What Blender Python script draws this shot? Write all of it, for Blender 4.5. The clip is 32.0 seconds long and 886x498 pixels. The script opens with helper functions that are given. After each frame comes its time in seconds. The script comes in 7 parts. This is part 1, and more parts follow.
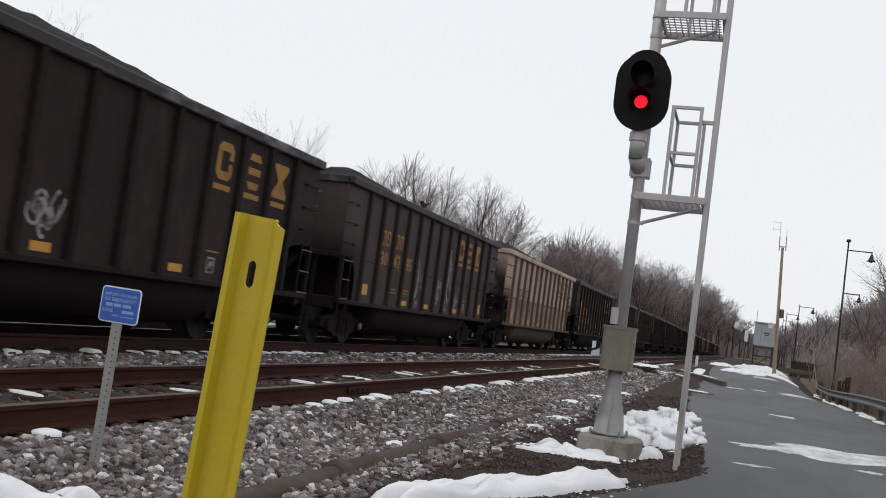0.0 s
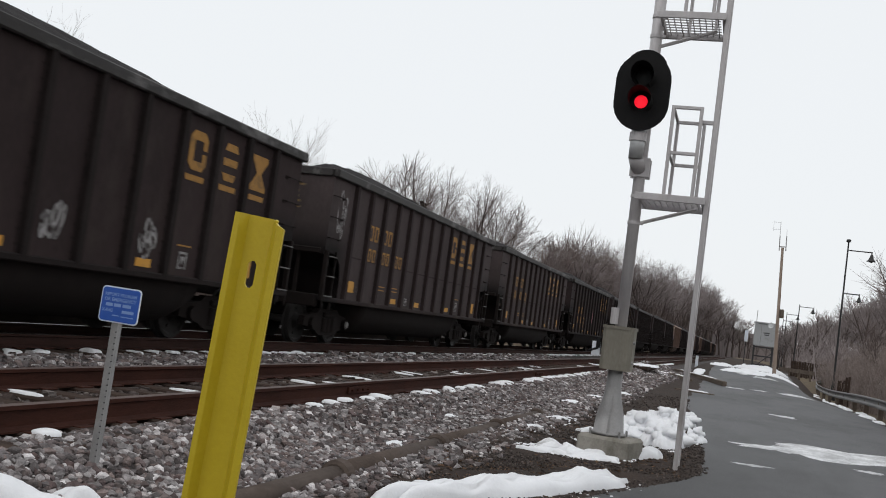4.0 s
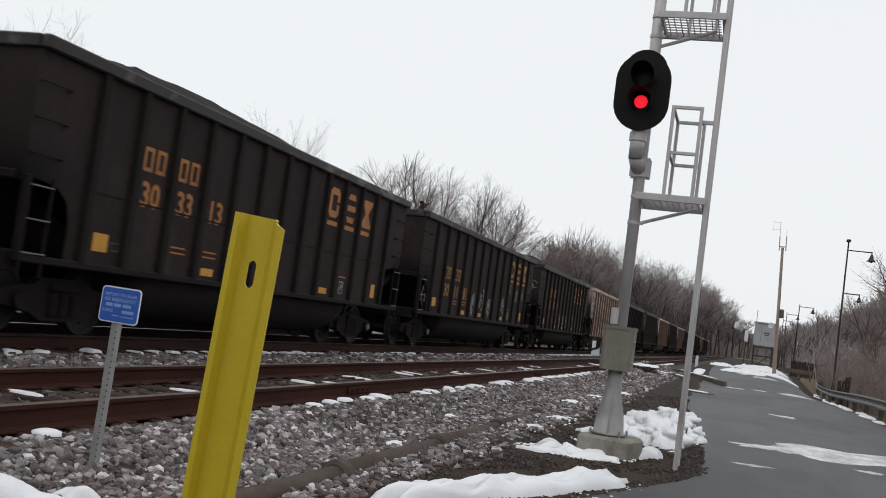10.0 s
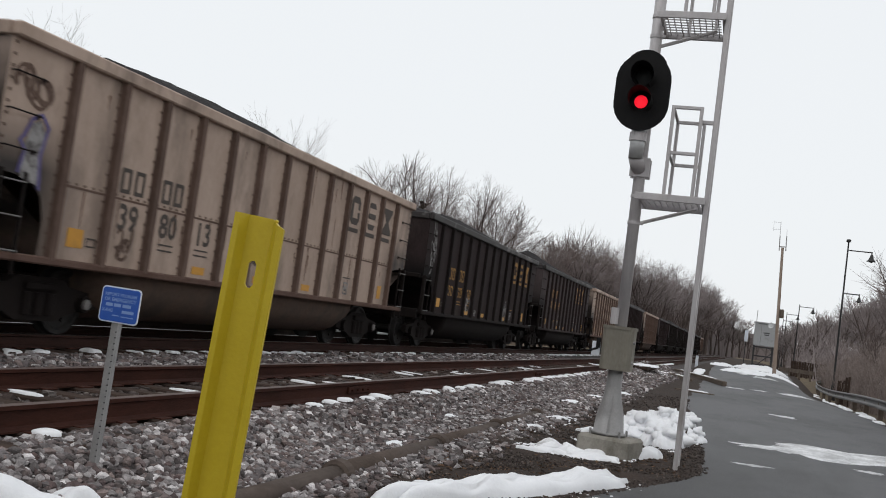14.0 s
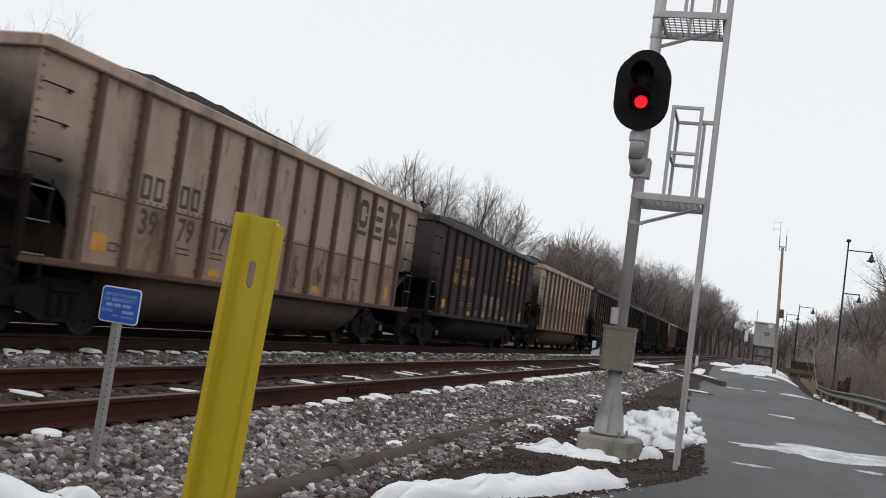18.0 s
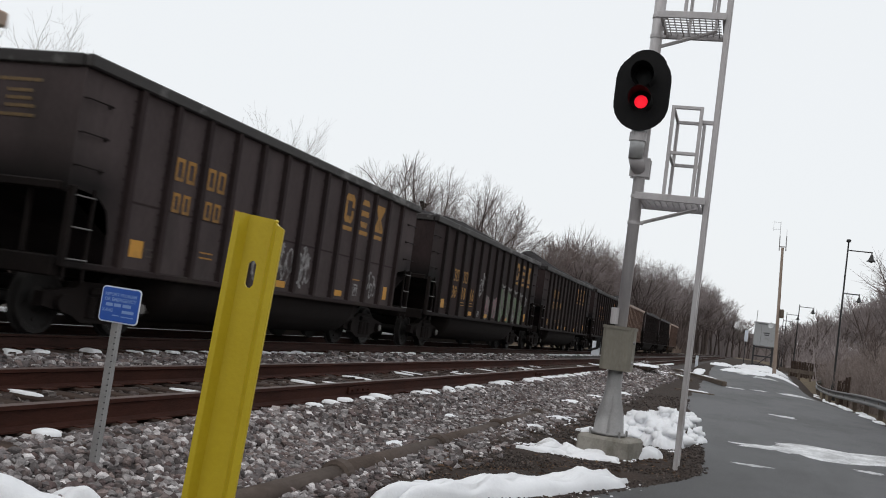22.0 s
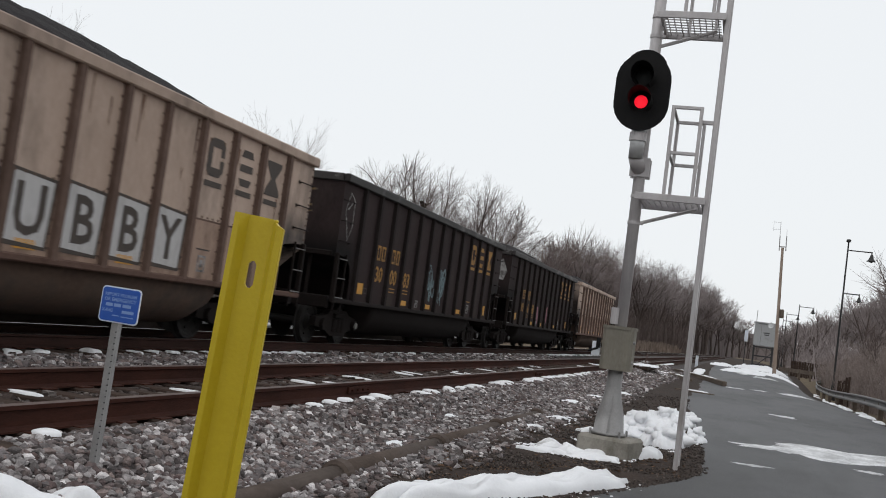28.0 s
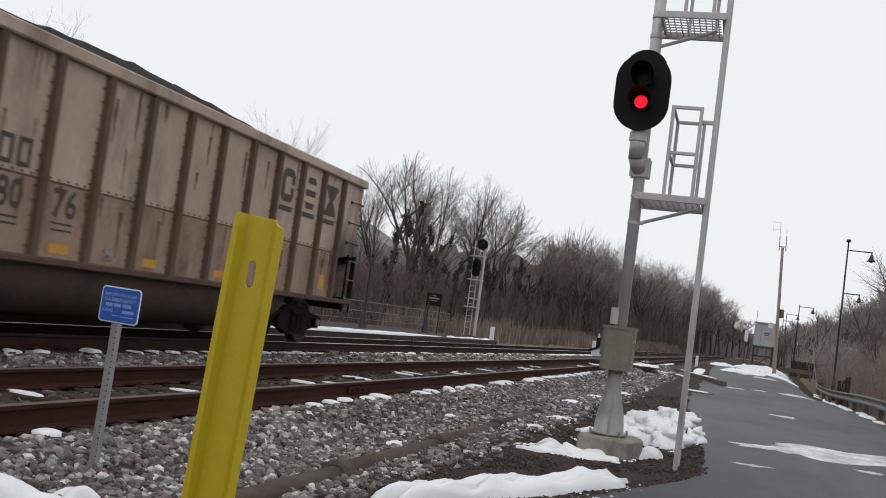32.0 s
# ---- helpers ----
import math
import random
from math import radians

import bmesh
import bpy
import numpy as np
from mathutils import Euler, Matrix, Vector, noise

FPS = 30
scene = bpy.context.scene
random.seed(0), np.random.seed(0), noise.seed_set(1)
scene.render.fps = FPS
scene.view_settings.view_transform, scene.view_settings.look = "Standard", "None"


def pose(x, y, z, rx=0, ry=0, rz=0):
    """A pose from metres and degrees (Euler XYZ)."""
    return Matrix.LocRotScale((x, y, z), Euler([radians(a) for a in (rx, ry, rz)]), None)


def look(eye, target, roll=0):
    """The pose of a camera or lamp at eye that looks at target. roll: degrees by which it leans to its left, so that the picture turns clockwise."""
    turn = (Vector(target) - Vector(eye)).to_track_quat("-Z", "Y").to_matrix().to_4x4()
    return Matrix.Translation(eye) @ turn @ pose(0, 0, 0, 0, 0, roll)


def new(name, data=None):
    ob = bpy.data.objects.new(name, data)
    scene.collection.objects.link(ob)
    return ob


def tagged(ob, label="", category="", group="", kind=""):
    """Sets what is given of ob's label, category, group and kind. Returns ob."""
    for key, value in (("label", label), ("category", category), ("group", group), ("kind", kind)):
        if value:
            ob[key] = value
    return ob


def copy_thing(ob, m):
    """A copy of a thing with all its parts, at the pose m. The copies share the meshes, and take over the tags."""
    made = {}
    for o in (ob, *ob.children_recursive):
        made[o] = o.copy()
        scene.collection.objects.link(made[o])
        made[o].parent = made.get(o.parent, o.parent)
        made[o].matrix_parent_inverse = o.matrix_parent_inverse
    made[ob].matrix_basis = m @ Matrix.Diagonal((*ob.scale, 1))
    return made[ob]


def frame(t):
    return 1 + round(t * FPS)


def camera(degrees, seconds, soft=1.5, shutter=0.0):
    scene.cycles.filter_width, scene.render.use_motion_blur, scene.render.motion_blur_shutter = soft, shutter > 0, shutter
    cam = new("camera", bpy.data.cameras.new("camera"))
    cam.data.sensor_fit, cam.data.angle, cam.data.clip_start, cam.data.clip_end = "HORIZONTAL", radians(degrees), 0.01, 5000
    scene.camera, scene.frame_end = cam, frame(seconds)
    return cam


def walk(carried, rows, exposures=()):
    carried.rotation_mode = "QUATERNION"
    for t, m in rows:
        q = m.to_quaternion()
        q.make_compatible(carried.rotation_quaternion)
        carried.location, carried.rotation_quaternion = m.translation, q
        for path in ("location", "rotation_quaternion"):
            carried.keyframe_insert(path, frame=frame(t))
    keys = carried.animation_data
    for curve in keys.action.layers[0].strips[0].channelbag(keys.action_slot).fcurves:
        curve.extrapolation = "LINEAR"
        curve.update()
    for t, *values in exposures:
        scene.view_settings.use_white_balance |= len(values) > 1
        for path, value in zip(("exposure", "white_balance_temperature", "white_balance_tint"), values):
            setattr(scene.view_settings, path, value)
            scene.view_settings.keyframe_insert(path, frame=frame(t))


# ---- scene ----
# Plan: +Y runs along the tracks away from the camera, X to the right, rail tops at z = 0.
cam = camera(46.86, 32.0, soft=1.0, shutter=0.2)
EYE = Vector((0.0, 0.0, 0.948))
HEAD, PITCH, ROLL = radians(16.8205), radians(3.7182), 7.675
AIM = EYE + Vector((-math.sin(HEAD) * math.cos(PITCH), math.cos(HEAD) * math.cos(PITCH), math.sin(PITCH))) * 20
walk(cam, [(0, look(EYE, AIM, ROLL)), (32.0, look(EYE, AIM, ROLL))])

NEAR_X, TRAIN_X = -5.263, -9.626     # track centre lines
GROUND = -0.45

# ---- light: a flat white overcast ----
world = bpy.data.worlds.new("overcast")
scene.world = world
world.use_nodes = True
wn, wl = world.node_tree.nodes, world.node_tree.links
sky = wn.new("ShaderNodeTexSky")
sky.sky_type, sky.sun_disc = "NISHITA", False
sky.sun_elevation, sky.sun_rotation = radians(38), radians(150)
sky.dust_density, sky.air_density = 4.0, 1.0
sky_gain = wn.new("ShaderNodeMix")
sky_gain.data_type = "RGBA"
sky_gain.inputs[0].default_value = 0.93
mul = wn.new("ShaderNodeVectorMath")
mul.operation = "SCALE"
mul.inputs["Scale"].default_value = 0.1
wl.new(sky.outputs[0], mul.inputs[0])
wl.new(mul.outputs[0], sky_gain.inputs[6])
sky_gain.inputs[7].default_value = (0.908, 0.935, 0.957, 1)
wl.new(sky_gain.outputs[2], wn["Background"].inputs["Color"])
wn["Background"].inputs["Strength"].default_value = 1.0
sun = new("sun", bpy.data.lights.new("sun", "SUN"))
sun.data.energy, sun.data.angle, sun.data.color = 0.5, radians(25), (1.0, 0.97, 0.93)
sun.matrix_world = look((0, 0, 0), (0.35, 0.45, -0.8))


# ---- materials ----
def mat(name, c1, c2=None, rough=0.8, metal=0.0, scale=3.0, fine=40.0, bump=0.15, spread=0.12, stain=None, stain_scale=1.2, stain_at=0.58, stain_amt=0.8, stretch=(1, 1, 1), per_object=0.0, island=0.0, spec=0.5, end_dark=None, palette=None):
    """Two-scale noise colour with grain, stains, fine relief and a little variation from piece to piece."""
    m = bpy.data.materials.new(name)
    m.use_nodes = True
    n, l = m.node_tree.nodes, m.node_tree.links
    b = n["Principled BSDF"]
    b.inputs["Metallic"].default_value = metal
    b.inputs["Specular IOR Level"].default_value = spec if rough < 0.8 else min(spec, 0.15)
    c2 = c2 or tuple(v * 0.7 for v in c1)
    tc = n.new("ShaderNodeTexCoord")
    mp = n.new("ShaderNodeMapping")
    mp.inputs["Scale"].default_value = stretch
    l.new(tc.outputs["Object"], mp.inputs[0])
    big, small = n.new("ShaderNodeTexNoise"), n.new("ShaderNodeTexNoise")
    for t, s, d in ((big, scale, 5.0), (small, fine, 3.0)):
        t.inputs["Scale"].default_value, t.inputs["Detail"].default_value = s, d
        t.inputs["Roughness"].default_value = 0.62
        l.new(mp.outputs[0], t.inputs["Vector"])
    add = n.new("ShaderNodeMath")
    add.operation = "MULTIPLY_ADD"
    add.inputs[1].default_value = 0.45
    l.new(small.outputs[0], add.inputs[0])
    l.new(big.outputs[0], add.inputs[2])
    ramp = n.new("ShaderNodeMapRange")
    ramp.inputs["From Min"].default_value, ramp.inputs["From Max"].default_value = 0.72 - spread * 1.6, 0.72 + spread * 1.6
    l.new(add.outputs[0], ramp.inputs["Value"])
    mix = n.new("ShaderNodeMix")
    mix.data_type = "RGBA"
    l.new(ramp.outputs[0], mix.inputs[0])
    mix.inputs[6].default_value, mix.inputs[7].default_value = (*c1, 1), (*c2, 1)
    out = mix.outputs[2]
    if stain:
        sn = n.new("ShaderNodeTexNoise")
        sn.inputs["Scale"].default_value, sn.inputs["Detail"].default_value = stain_scale, 6.0
        sn.inputs["Roughness"].default_value = 0.7
        l.new(mp.outputs[0], sn.inputs["Vector"])
        sr = n.new("ShaderNodeMapRange")
        sr.inputs["From Min"].default_value, sr.inputs["From Max"].default_value = stain_at - 0.06, stain_at + 0.1
        sr.inputs["To Max"].default_value = stain_amt
        l.new(sn.outputs[0], sr.inputs["Value"])
        sm = n.new("ShaderNodeMix")
        sm.data_type = "RGBA"
        l.new(sr.outputs[0], sm.inputs[0])
        l.new(out, sm.inputs[6])
        sm.inputs[7].default_value = (*stain, 1)
        out = sm.outputs[2]
    if end_dark:
        # darker low at the ends: colour, then where it sets in along and up
        end_dark, along0, along1, up0, up1 = end_dark
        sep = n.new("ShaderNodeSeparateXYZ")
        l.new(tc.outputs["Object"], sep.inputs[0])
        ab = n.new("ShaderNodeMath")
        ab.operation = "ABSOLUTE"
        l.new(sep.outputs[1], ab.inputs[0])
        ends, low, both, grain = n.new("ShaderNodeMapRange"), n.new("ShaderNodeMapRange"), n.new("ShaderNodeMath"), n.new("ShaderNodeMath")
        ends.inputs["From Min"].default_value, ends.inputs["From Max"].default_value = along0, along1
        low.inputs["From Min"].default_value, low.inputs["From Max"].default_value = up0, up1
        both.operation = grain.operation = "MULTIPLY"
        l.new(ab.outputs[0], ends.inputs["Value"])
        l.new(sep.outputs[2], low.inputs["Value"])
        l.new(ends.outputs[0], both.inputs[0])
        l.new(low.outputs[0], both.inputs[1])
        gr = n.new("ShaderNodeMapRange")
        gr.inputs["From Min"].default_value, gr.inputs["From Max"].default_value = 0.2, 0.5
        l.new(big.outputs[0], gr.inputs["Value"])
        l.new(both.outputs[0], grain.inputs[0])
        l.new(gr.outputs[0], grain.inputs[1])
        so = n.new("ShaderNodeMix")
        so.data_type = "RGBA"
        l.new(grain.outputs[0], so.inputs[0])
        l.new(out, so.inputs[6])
        so.inputs[7].default_value = (*end_dark, 1)
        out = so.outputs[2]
    if palette:
        # each loose piece takes one of a few stone colours, shaded by the grain
        pal = n.new("ShaderNodeValToRGB")
        pal.color_ramp.interpolation = "LINEAR"
        while len(pal.color_ramp.elements) < len(palette):
            pal.color_ramp.elements.new(0.5)
        for i, c in enumerate(palette):
            pal.color_ramp.elements[i].position, pal.color_ramp.elements[i].color = i / (len(palette) - 1), (*c, 1)
        l.new(n.new("ShaderNodeNewGeometry").outputs["Random Per Island"], pal.inputs[0])
        pv, ph = n.new("ShaderNodeMapRange"), n.new("ShaderNodeHueSaturation")
        pv.inputs["To Min"].default_value, pv.inputs["To Max"].default_value = 0.5, 1.45
        l.new(ramp.outputs[0], pv.inputs["Value"])
        l.new(pv.outputs[0], ph.inputs["Value"])
        l.new(pal.outputs[0], ph.inputs["Color"])
        out = ph.outputs[0]
    if per_object or island:
        src = n.new("ShaderNodeObjectInfo").outputs["Random"] if per_object else n.new("ShaderNodeNewGeometry").outputs["Random Per Island"]
        k = per_object or island
        r = n.new("ShaderNodeMapRange")
        r.inputs["To Min"].default_value, r.inputs["To Max"].default_value = 1 - k, 1 + k
        l.new(src, r.inputs["Value"])
        v = n.new("ShaderNodeHueSaturation")
        l.new(r.outputs[0], v.inputs["Value"])
        l.new(out, v.inputs["Color"])
        out = v.outputs[0]
    l.new(out, b.inputs["Base Color"])
    rr = n.new("ShaderNodeMapRange")
    rr.inputs["To Min"].default_value, rr.inputs["To Max"].default_value = max(0.03, rough - 0.12), min(1, rough + 0.12)
    l.new(big.outputs[0], rr.inputs["Value"])
    l.new(rr.outputs[0], b.inputs["Roughness"])
    if bump:
        bp = n.new("ShaderNodeBump")
        bp.inputs["Strength"].default_value, bp.inputs["Distance"].default_value = bump, 0.02
        l.new(add.outputs[0], bp.inputs["Height"])
        l.new(bp.outputs[0], b.inputs["Normal"])
    return m


def glow(name, colour, strength):
    m = bpy.data.materials.new(name)
    m.use_nodes = True
    b = m.node_tree.nodes["Principled BSDF"]
    b.inputs["Base Color"].default_value = (*colour, 1)
    b.inputs["Emission Color"].default_value = (*colour, 1)
    b.inputs["Emission Strength"].default_value = strength
    return m


M = {
    "soil": mat("dark wet soil", (0.021, 0.0143, 0.0115), (0.051, 0.0358, 0.0290), 0.9, scale=2.6, fine=34, bump=0.9, spread=0.16, stain=(0.03, 0.024, 0.02), stain_scale=0.8),
    "grass": mat("brown winter verge", (0.09, 0.07, 0.05), (0.16, 0.125, 0.085), 0.95, scale=0.8, fine=14, bump=0.8, spread=0.16),
    "asphalt": mat("worn damp asphalt", (0.033, 0.0330, 0.0355), (0.088, 0.0875, 0.0925), 0.62, scale=0.7, fine=90, bump=0.7, spread=0.21, stain=(0.021, 0.0207, 0.0218), stain_scale=0.5, stain_at=0.50, stretch=(1, 0.4, 1)),
    "ballast": mat("grey ballast bed", (0.034, 0.0285, 0.0275), (0.088, 0.077, 0.075), 0.9, scale=9, fine=45, bump=1.0, spread=0.15, stain=(0.05, 0.04, 0.034), stain_scale=0.7),
    "stone": mat("broken grey ballast stone", (0.075, 0.067, 0.064), (0.175, 0.162, 0.156), 0.85, scale=14, fine=80, bump=0.35, palette=[(0.040, 0.033, 0.032), (0.164, 0.148, 0.150), (0.090, 0.062, 0.059), (0.286, 0.269, 0.268), (0.074, 0.065, 0.064), (0.594, 0.563, 0.564), (0.106, 0.089, 0.087), (0.212, 0.169, 0.159), (0.054, 0.042, 0.041), (0.392, 0.355, 0.349)]),
    "stone_dark": mat("stained track-bed stone", (0.05, 0.045, 0.043), (0.1, 0.09, 0.086), 0.88, scale=14, fine=80, bump=0.35, palette=[(0.022, 0.016, 0.014), (0.066, 0.051, 0.047), (0.039, 0.026, 0.022), (0.117, 0.098, 0.092), (0.035, 0.027, 0.025), (0.234, 0.207, 0.195), (0.047, 0.034, 0.030)]),
    "rail_side": mat("rusty rail side", (0.027, 0.0098, 0.0066), (0.056, 0.0205, 0.0142), 0.9, scale=6, fine=70, bump=0.3, stretch=(1, 0.2, 1), spec=0.15),
    "rail_top": mat("polished rail head", (0.075, 0.047, 0.040), (0.13, 0.092, 0.082), 0.5, 0.4, scale=3, fine=60, bump=0.05, stretch=(1, 0.1, 1)),
    "rail_bright": mat("bright worn rail head", (0.34, 0.33, 0.33), (0.46, 0.45, 0.45), 0.34, 1.0, scale=3, fine=60, bump=0.03, stretch=(1, 0.1, 1)),
    "tie": mat("weathered creosoted tie", (0.026, 0.0172, 0.0138), (0.068, 0.047, 0.038), 0.9, scale=4, fine=40, bump=0.6, stretch=(0.15, 1, 1), per_object=0.25),
    "snow": mat("old settled snow", (0.72, 0.725, 0.755), (0.82, 0.83, 0.85), 0.55, scale=5, fine=45, bump=0.35, spread=0.2),
    "snow_dirty": mat("dirty thawing snow", (0.72, 0.72, 0.75), (0.84, 0.85, 0.87), 0.6, scale=4, fine=30, bump=0.5, stain=(0.35, 0.33, 0.32), stain_scale=3.0, stain_at=0.62),
    "yellow": mat("thick yellow paint", (0.455, 0.335, 0.011), (0.515, 0.39, 0.018), 0.5, scale=2.5, fine=60, bump=0.12, stain=(0.25, 0.19, 0.016), stain_scale=5, stain_at=0.66, stain_amt=0.5),
    "galv": mat("dull galvanised steel", (0.24, 0.235, 0.235), (0.33, 0.325, 0.325), 0.55, 0.35, scale=5, fine=60, bump=0.08),
    "mast": mat("grey aluminium paint", (0.39, 0.372, 0.38), (0.48, 0.462, 0.468), 0.55, 0.25, scale=3, fine=50, bump=0.06, stain=(0.22, 0.2, 0.19), stain_scale=1.4, stretch=(1, 1, 0.25)),
    "box_grey": mat("weathered grey cabinet paint", (0.15, 0.138, 0.112), (0.215, 0.20, 0.165), 0.7, 0.05, scale=2.5, fine=40, bump=0.08, stain=(0.15, 0.13, 0.10), stain_scale=2.2, stain_at=0.6, stretch=(1, 1, 0.35)),
    "concrete": mat("stained concrete", (0.20, 0.185, 0.16), (0.30, 0.285, 0.255), 0.9, scale=3, fine=40, bump=0.4, stain=(0.11, 0.10, 0.08), stain_scale=2),
    "black": mat("matt black signal paint", (0.006, 0.006, 0.0065), (0.011, 0.0105, 0.011), 0.7, scale=4, fine=40, bump=0.05, spec=0.15),
    "lens_off": mat("unlit dark lens", (0.005, 0.006, 0.006), (0.007, 0.008, 0.008), 0.5, scale=3, bump=0, spec=0.2),
    "lens_red": glow("lit red lens", (0.9, 0.012, 0.03), 0.95),
    "blue": mat("blue sign sheet", (0.022, 0.085, 0.37), (0.028, 0.10, 0.42), 0.45, scale=3, bump=0.02),
    "white": mat("white sign paint", (0.62, 0.66, 0.74), (0.7, 0.73, 0.78), 0.5, scale=5, bump=0.02),
    "car_black": mat("sooty black car paint", (0.0225, 0.0156, 0.0156), (0.0385, 0.0272, 0.0271), 0.75, scale=0.9, fine=20, bump=0.08, stain=(0.055, 0.045, 0.038), stain_scale=0.7, stain_at=0.6, stain_amt=0.6, stretch=(1, 1, 0.45), per_object=0.14, spec=0.1, end_dark=((0.008, 0.007, 0.007), 5.6, 6.6, 2.5, 2.0)),
    "car_grey": mat("faded dark grey car paint", (0.0530, 0.0410, 0.0412), (0.0760, 0.0600, 0.0602), 0.75, scale=0.9, fine=20, bump=0.08, stain=(0.042, 0.035, 0.034), stain_scale=0.8, stain_at=0.56, stain_amt=0.7, stretch=(1, 1, 0.45), per_object=0.12, spec=0.1, end_dark=((0.012, 0.010, 0.010), 5.2, 6.2, 2.5, 2.0)),
    "car_tan": mat("grimy tan car paint", (0.345, 0.252, 0.198), (0.468, 0.356, 0.291), 0.7, scale=0.9, fine=22, bump=0.1, stain=(0.16, 0.118, 0.094), stain_scale=1.1, stain_at=0.56, stain_amt=0.7, stretch=(1, 1, 0.4), per_object=0.08, end_dark=((0.022, 0.016, 0.014), 5.5, 6.5, 2.62, 2.02)),
    "tag_purple": mat("violet-blue spray paint", (0.10, 0.085, 0.20), (0.14, 0.12, 0.26), 0.8, scale=3, fine=30, bump=0),
    "grit": mat("dark trodden grit", (0.034, 0.027, 0.0245), (0.105, 0.087, 0.079), 0.9, scale=10, fine=60, bump=0.3, island=0.55),
    "cabinet": mat("grey cabinet paint", (0.27, 0.275, 0.28), (0.33, 0.335, 0.34), 0.55, 0.1, scale=1.5, bump=0.05, stain=(0.2, 0.2, 0.2), stain_scale=1.5),
    "brush": mat("bare tan-brown brush stems", (0.150, 0.120, 0.108), (0.28, 0.232, 0.212), 0.95, scale=2, fine=12, bump=0, island=0.3),
    # distance haze goes into this paler twig colour
    "twig_far": mat("distant twigs with haze in the colour", (0.185, 0.158, 0.155), (0.27, 0.235, 0.232), 0.95, scale=0.4, fine=6, bump=0, per_object=0.15),
    "end_tan": mat("dark tan end sheet", (0.20, 0.155, 0.132), (0.30, 0.235, 0.20), 0.8, scale=1.1, fine=18, bump=0.1, spread=0.2, stain=(0.05, 0.038, 0.033), stain_scale=0.8, stain_at=0.55, stain_amt=0.8, stretch=(0.6, 1, 0.5), end_dark=((0.016, 0.012, 0.011), 0.0, 0.1, 3.3, 2.55)),
    "rib_tan": mat("rust-stained tan rib", (0.084, 0.053, 0.042), (0.160, 0.108, 0.087), 0.8, scale=1.6, fine=24, bump=0.12, stain=(0.075, 0.045, 0.032), stain_scale=1.6, stretch=(1, 1, 0.4), per_object=0.12),
    "sill_tan": mat("rusty tan sill", (0.0825, 0.04656, 0.0361), (0.1485, 0.09506, 0.0779), 0.8, scale=1.5, fine=24, bump=0.1, stain=(0.06, 0.035, 0.026), stain_scale=1.5),
    "rib_black": mat("black sooty rib", (0.0122, 0.0092, 0.0090), (0.0220, 0.0168, 0.0163), 0.78, scale=1.5, fine=24, bump=0.08, per_object=0.12, spec=0.1),
    "coal": mat("heaped black coal", (0.011, 0.0095, 0.0100), (0.029, 0.0255, 0.0268), 0.85, scale=6, fine=24, bump=1.0, spread=0.14, spec=0.15),
    "rail_dark": mat("dark brown rail side", (0.022, 0.0105, 0.0082), (0.046, 0.022, 0.0175), 0.85, scale=6, fine=70, bump=0.3, stretch=(1, 0.2, 1)),
    "bed_dark": mat("dark ballast bed", (0.013, 0.0105, 0.0098), (0.034, 0.028, 0.026), 0.9, scale=9, fine=45, bump=1.0, spread=0.15),
    "under": mat("brake-dust black running gear", (0.0075, 0.0053, 0.0050), (0.0145, 0.0105, 0.0096), 0.8, scale=3, fine=30, bump=0.2, spec=0.2),
    "wheel": mat("dark steel wheel", (0.0075, 0.0060, 0.0056), (0.014, 0.0112, 0.0104), 0.75, 0.0, scale=3, fine=30, bump=0.1),
    "bearing": mat("pale worn bearing cap", (0.16, 0.15, 0.145), (0.24, 0.23, 0.225), 0.5, 0.3, scale=3, bump=0.05),
    "tub_tan": mat("grimy brown tub", (0.060, 0.039, 0.030), (0.115, 0.078, 0.060), 0.8, scale=0.8, fine=16, bump=0.1, stain=(0.05, 0.04, 0.035), stain_scale=0.8, stain_at=0.54),
    "mark_yellow": mat("faded yellow stencil", (0.29, 0.140, 0.024), (0.37, 0.188, 0.034), 0.75, scale=4, fine=30, bump=0, stain=(0.075, 0.045, 0.024), stain_scale=3, stain_at=0.55, stain_amt=0.8),
    "mark_rust": mat("faded orange stencil", (0.33, 0.125, 0.028), (0.41, 0.165, 0.038), 0.7, scale=4, fine=30, bump=0, stain=(0.09, 0.05, 0.028), stain_scale=3, stain_at=0.56, stain_amt=0.7),
    "mark_faded": mat("weathered faint yellow stencil", (0.13, 0.08, 0.03), (0.19, 0.115, 0.036), 0.7, scale=4, fine=30, bump=0, stain=(0.045, 0.035, 0.03), stain_scale=3, stain_at=0.50, stain_amt=0.8),
    "mark_orange": mat("yellow reflective square", (0.50, 0.232, 0.018), (0.58, 0.285, 0.026), 0.5, scale=4, bump=0, stain=(0.3, 0.15, 0.03), stain_scale=3),
    "mark_black": mat("black stencil", (0.036, 0.027, 0.022), (0.068, 0.052, 0.043), 0.7, scale=4, fine=30, bump=0),
    "tag_white": mat("chalky white spray paint", (0.25, 0.24, 0.24), (0.38, 0.37, 0.365), 0.85, scale=3, fine=26, bump=0, spread=0.2, stain=(0.06, 0.052, 0.052), stain_scale=4.5, stain_at=0.50, stain_amt=0.9),
    "tag_panel": mat("brushed white paint", (0.42, 0.41, 0.41), (0.54, 0.53, 0.525), 0.8, scale=3, fine=26, bump=0, stain=(0.26, 0.24, 0.235), stain_scale=3, stain_at=0.56, stain_amt=0.6, stretch=(1, 0.4, 1)),
    "rust": mat("dark rust run", (0.075, 0.036, 0.022), (0.15, 0.085, 0.056), 0.85, scale=5, fine=40, bump=0.1, stretch=(1, 1, 0.3), island=0.3),
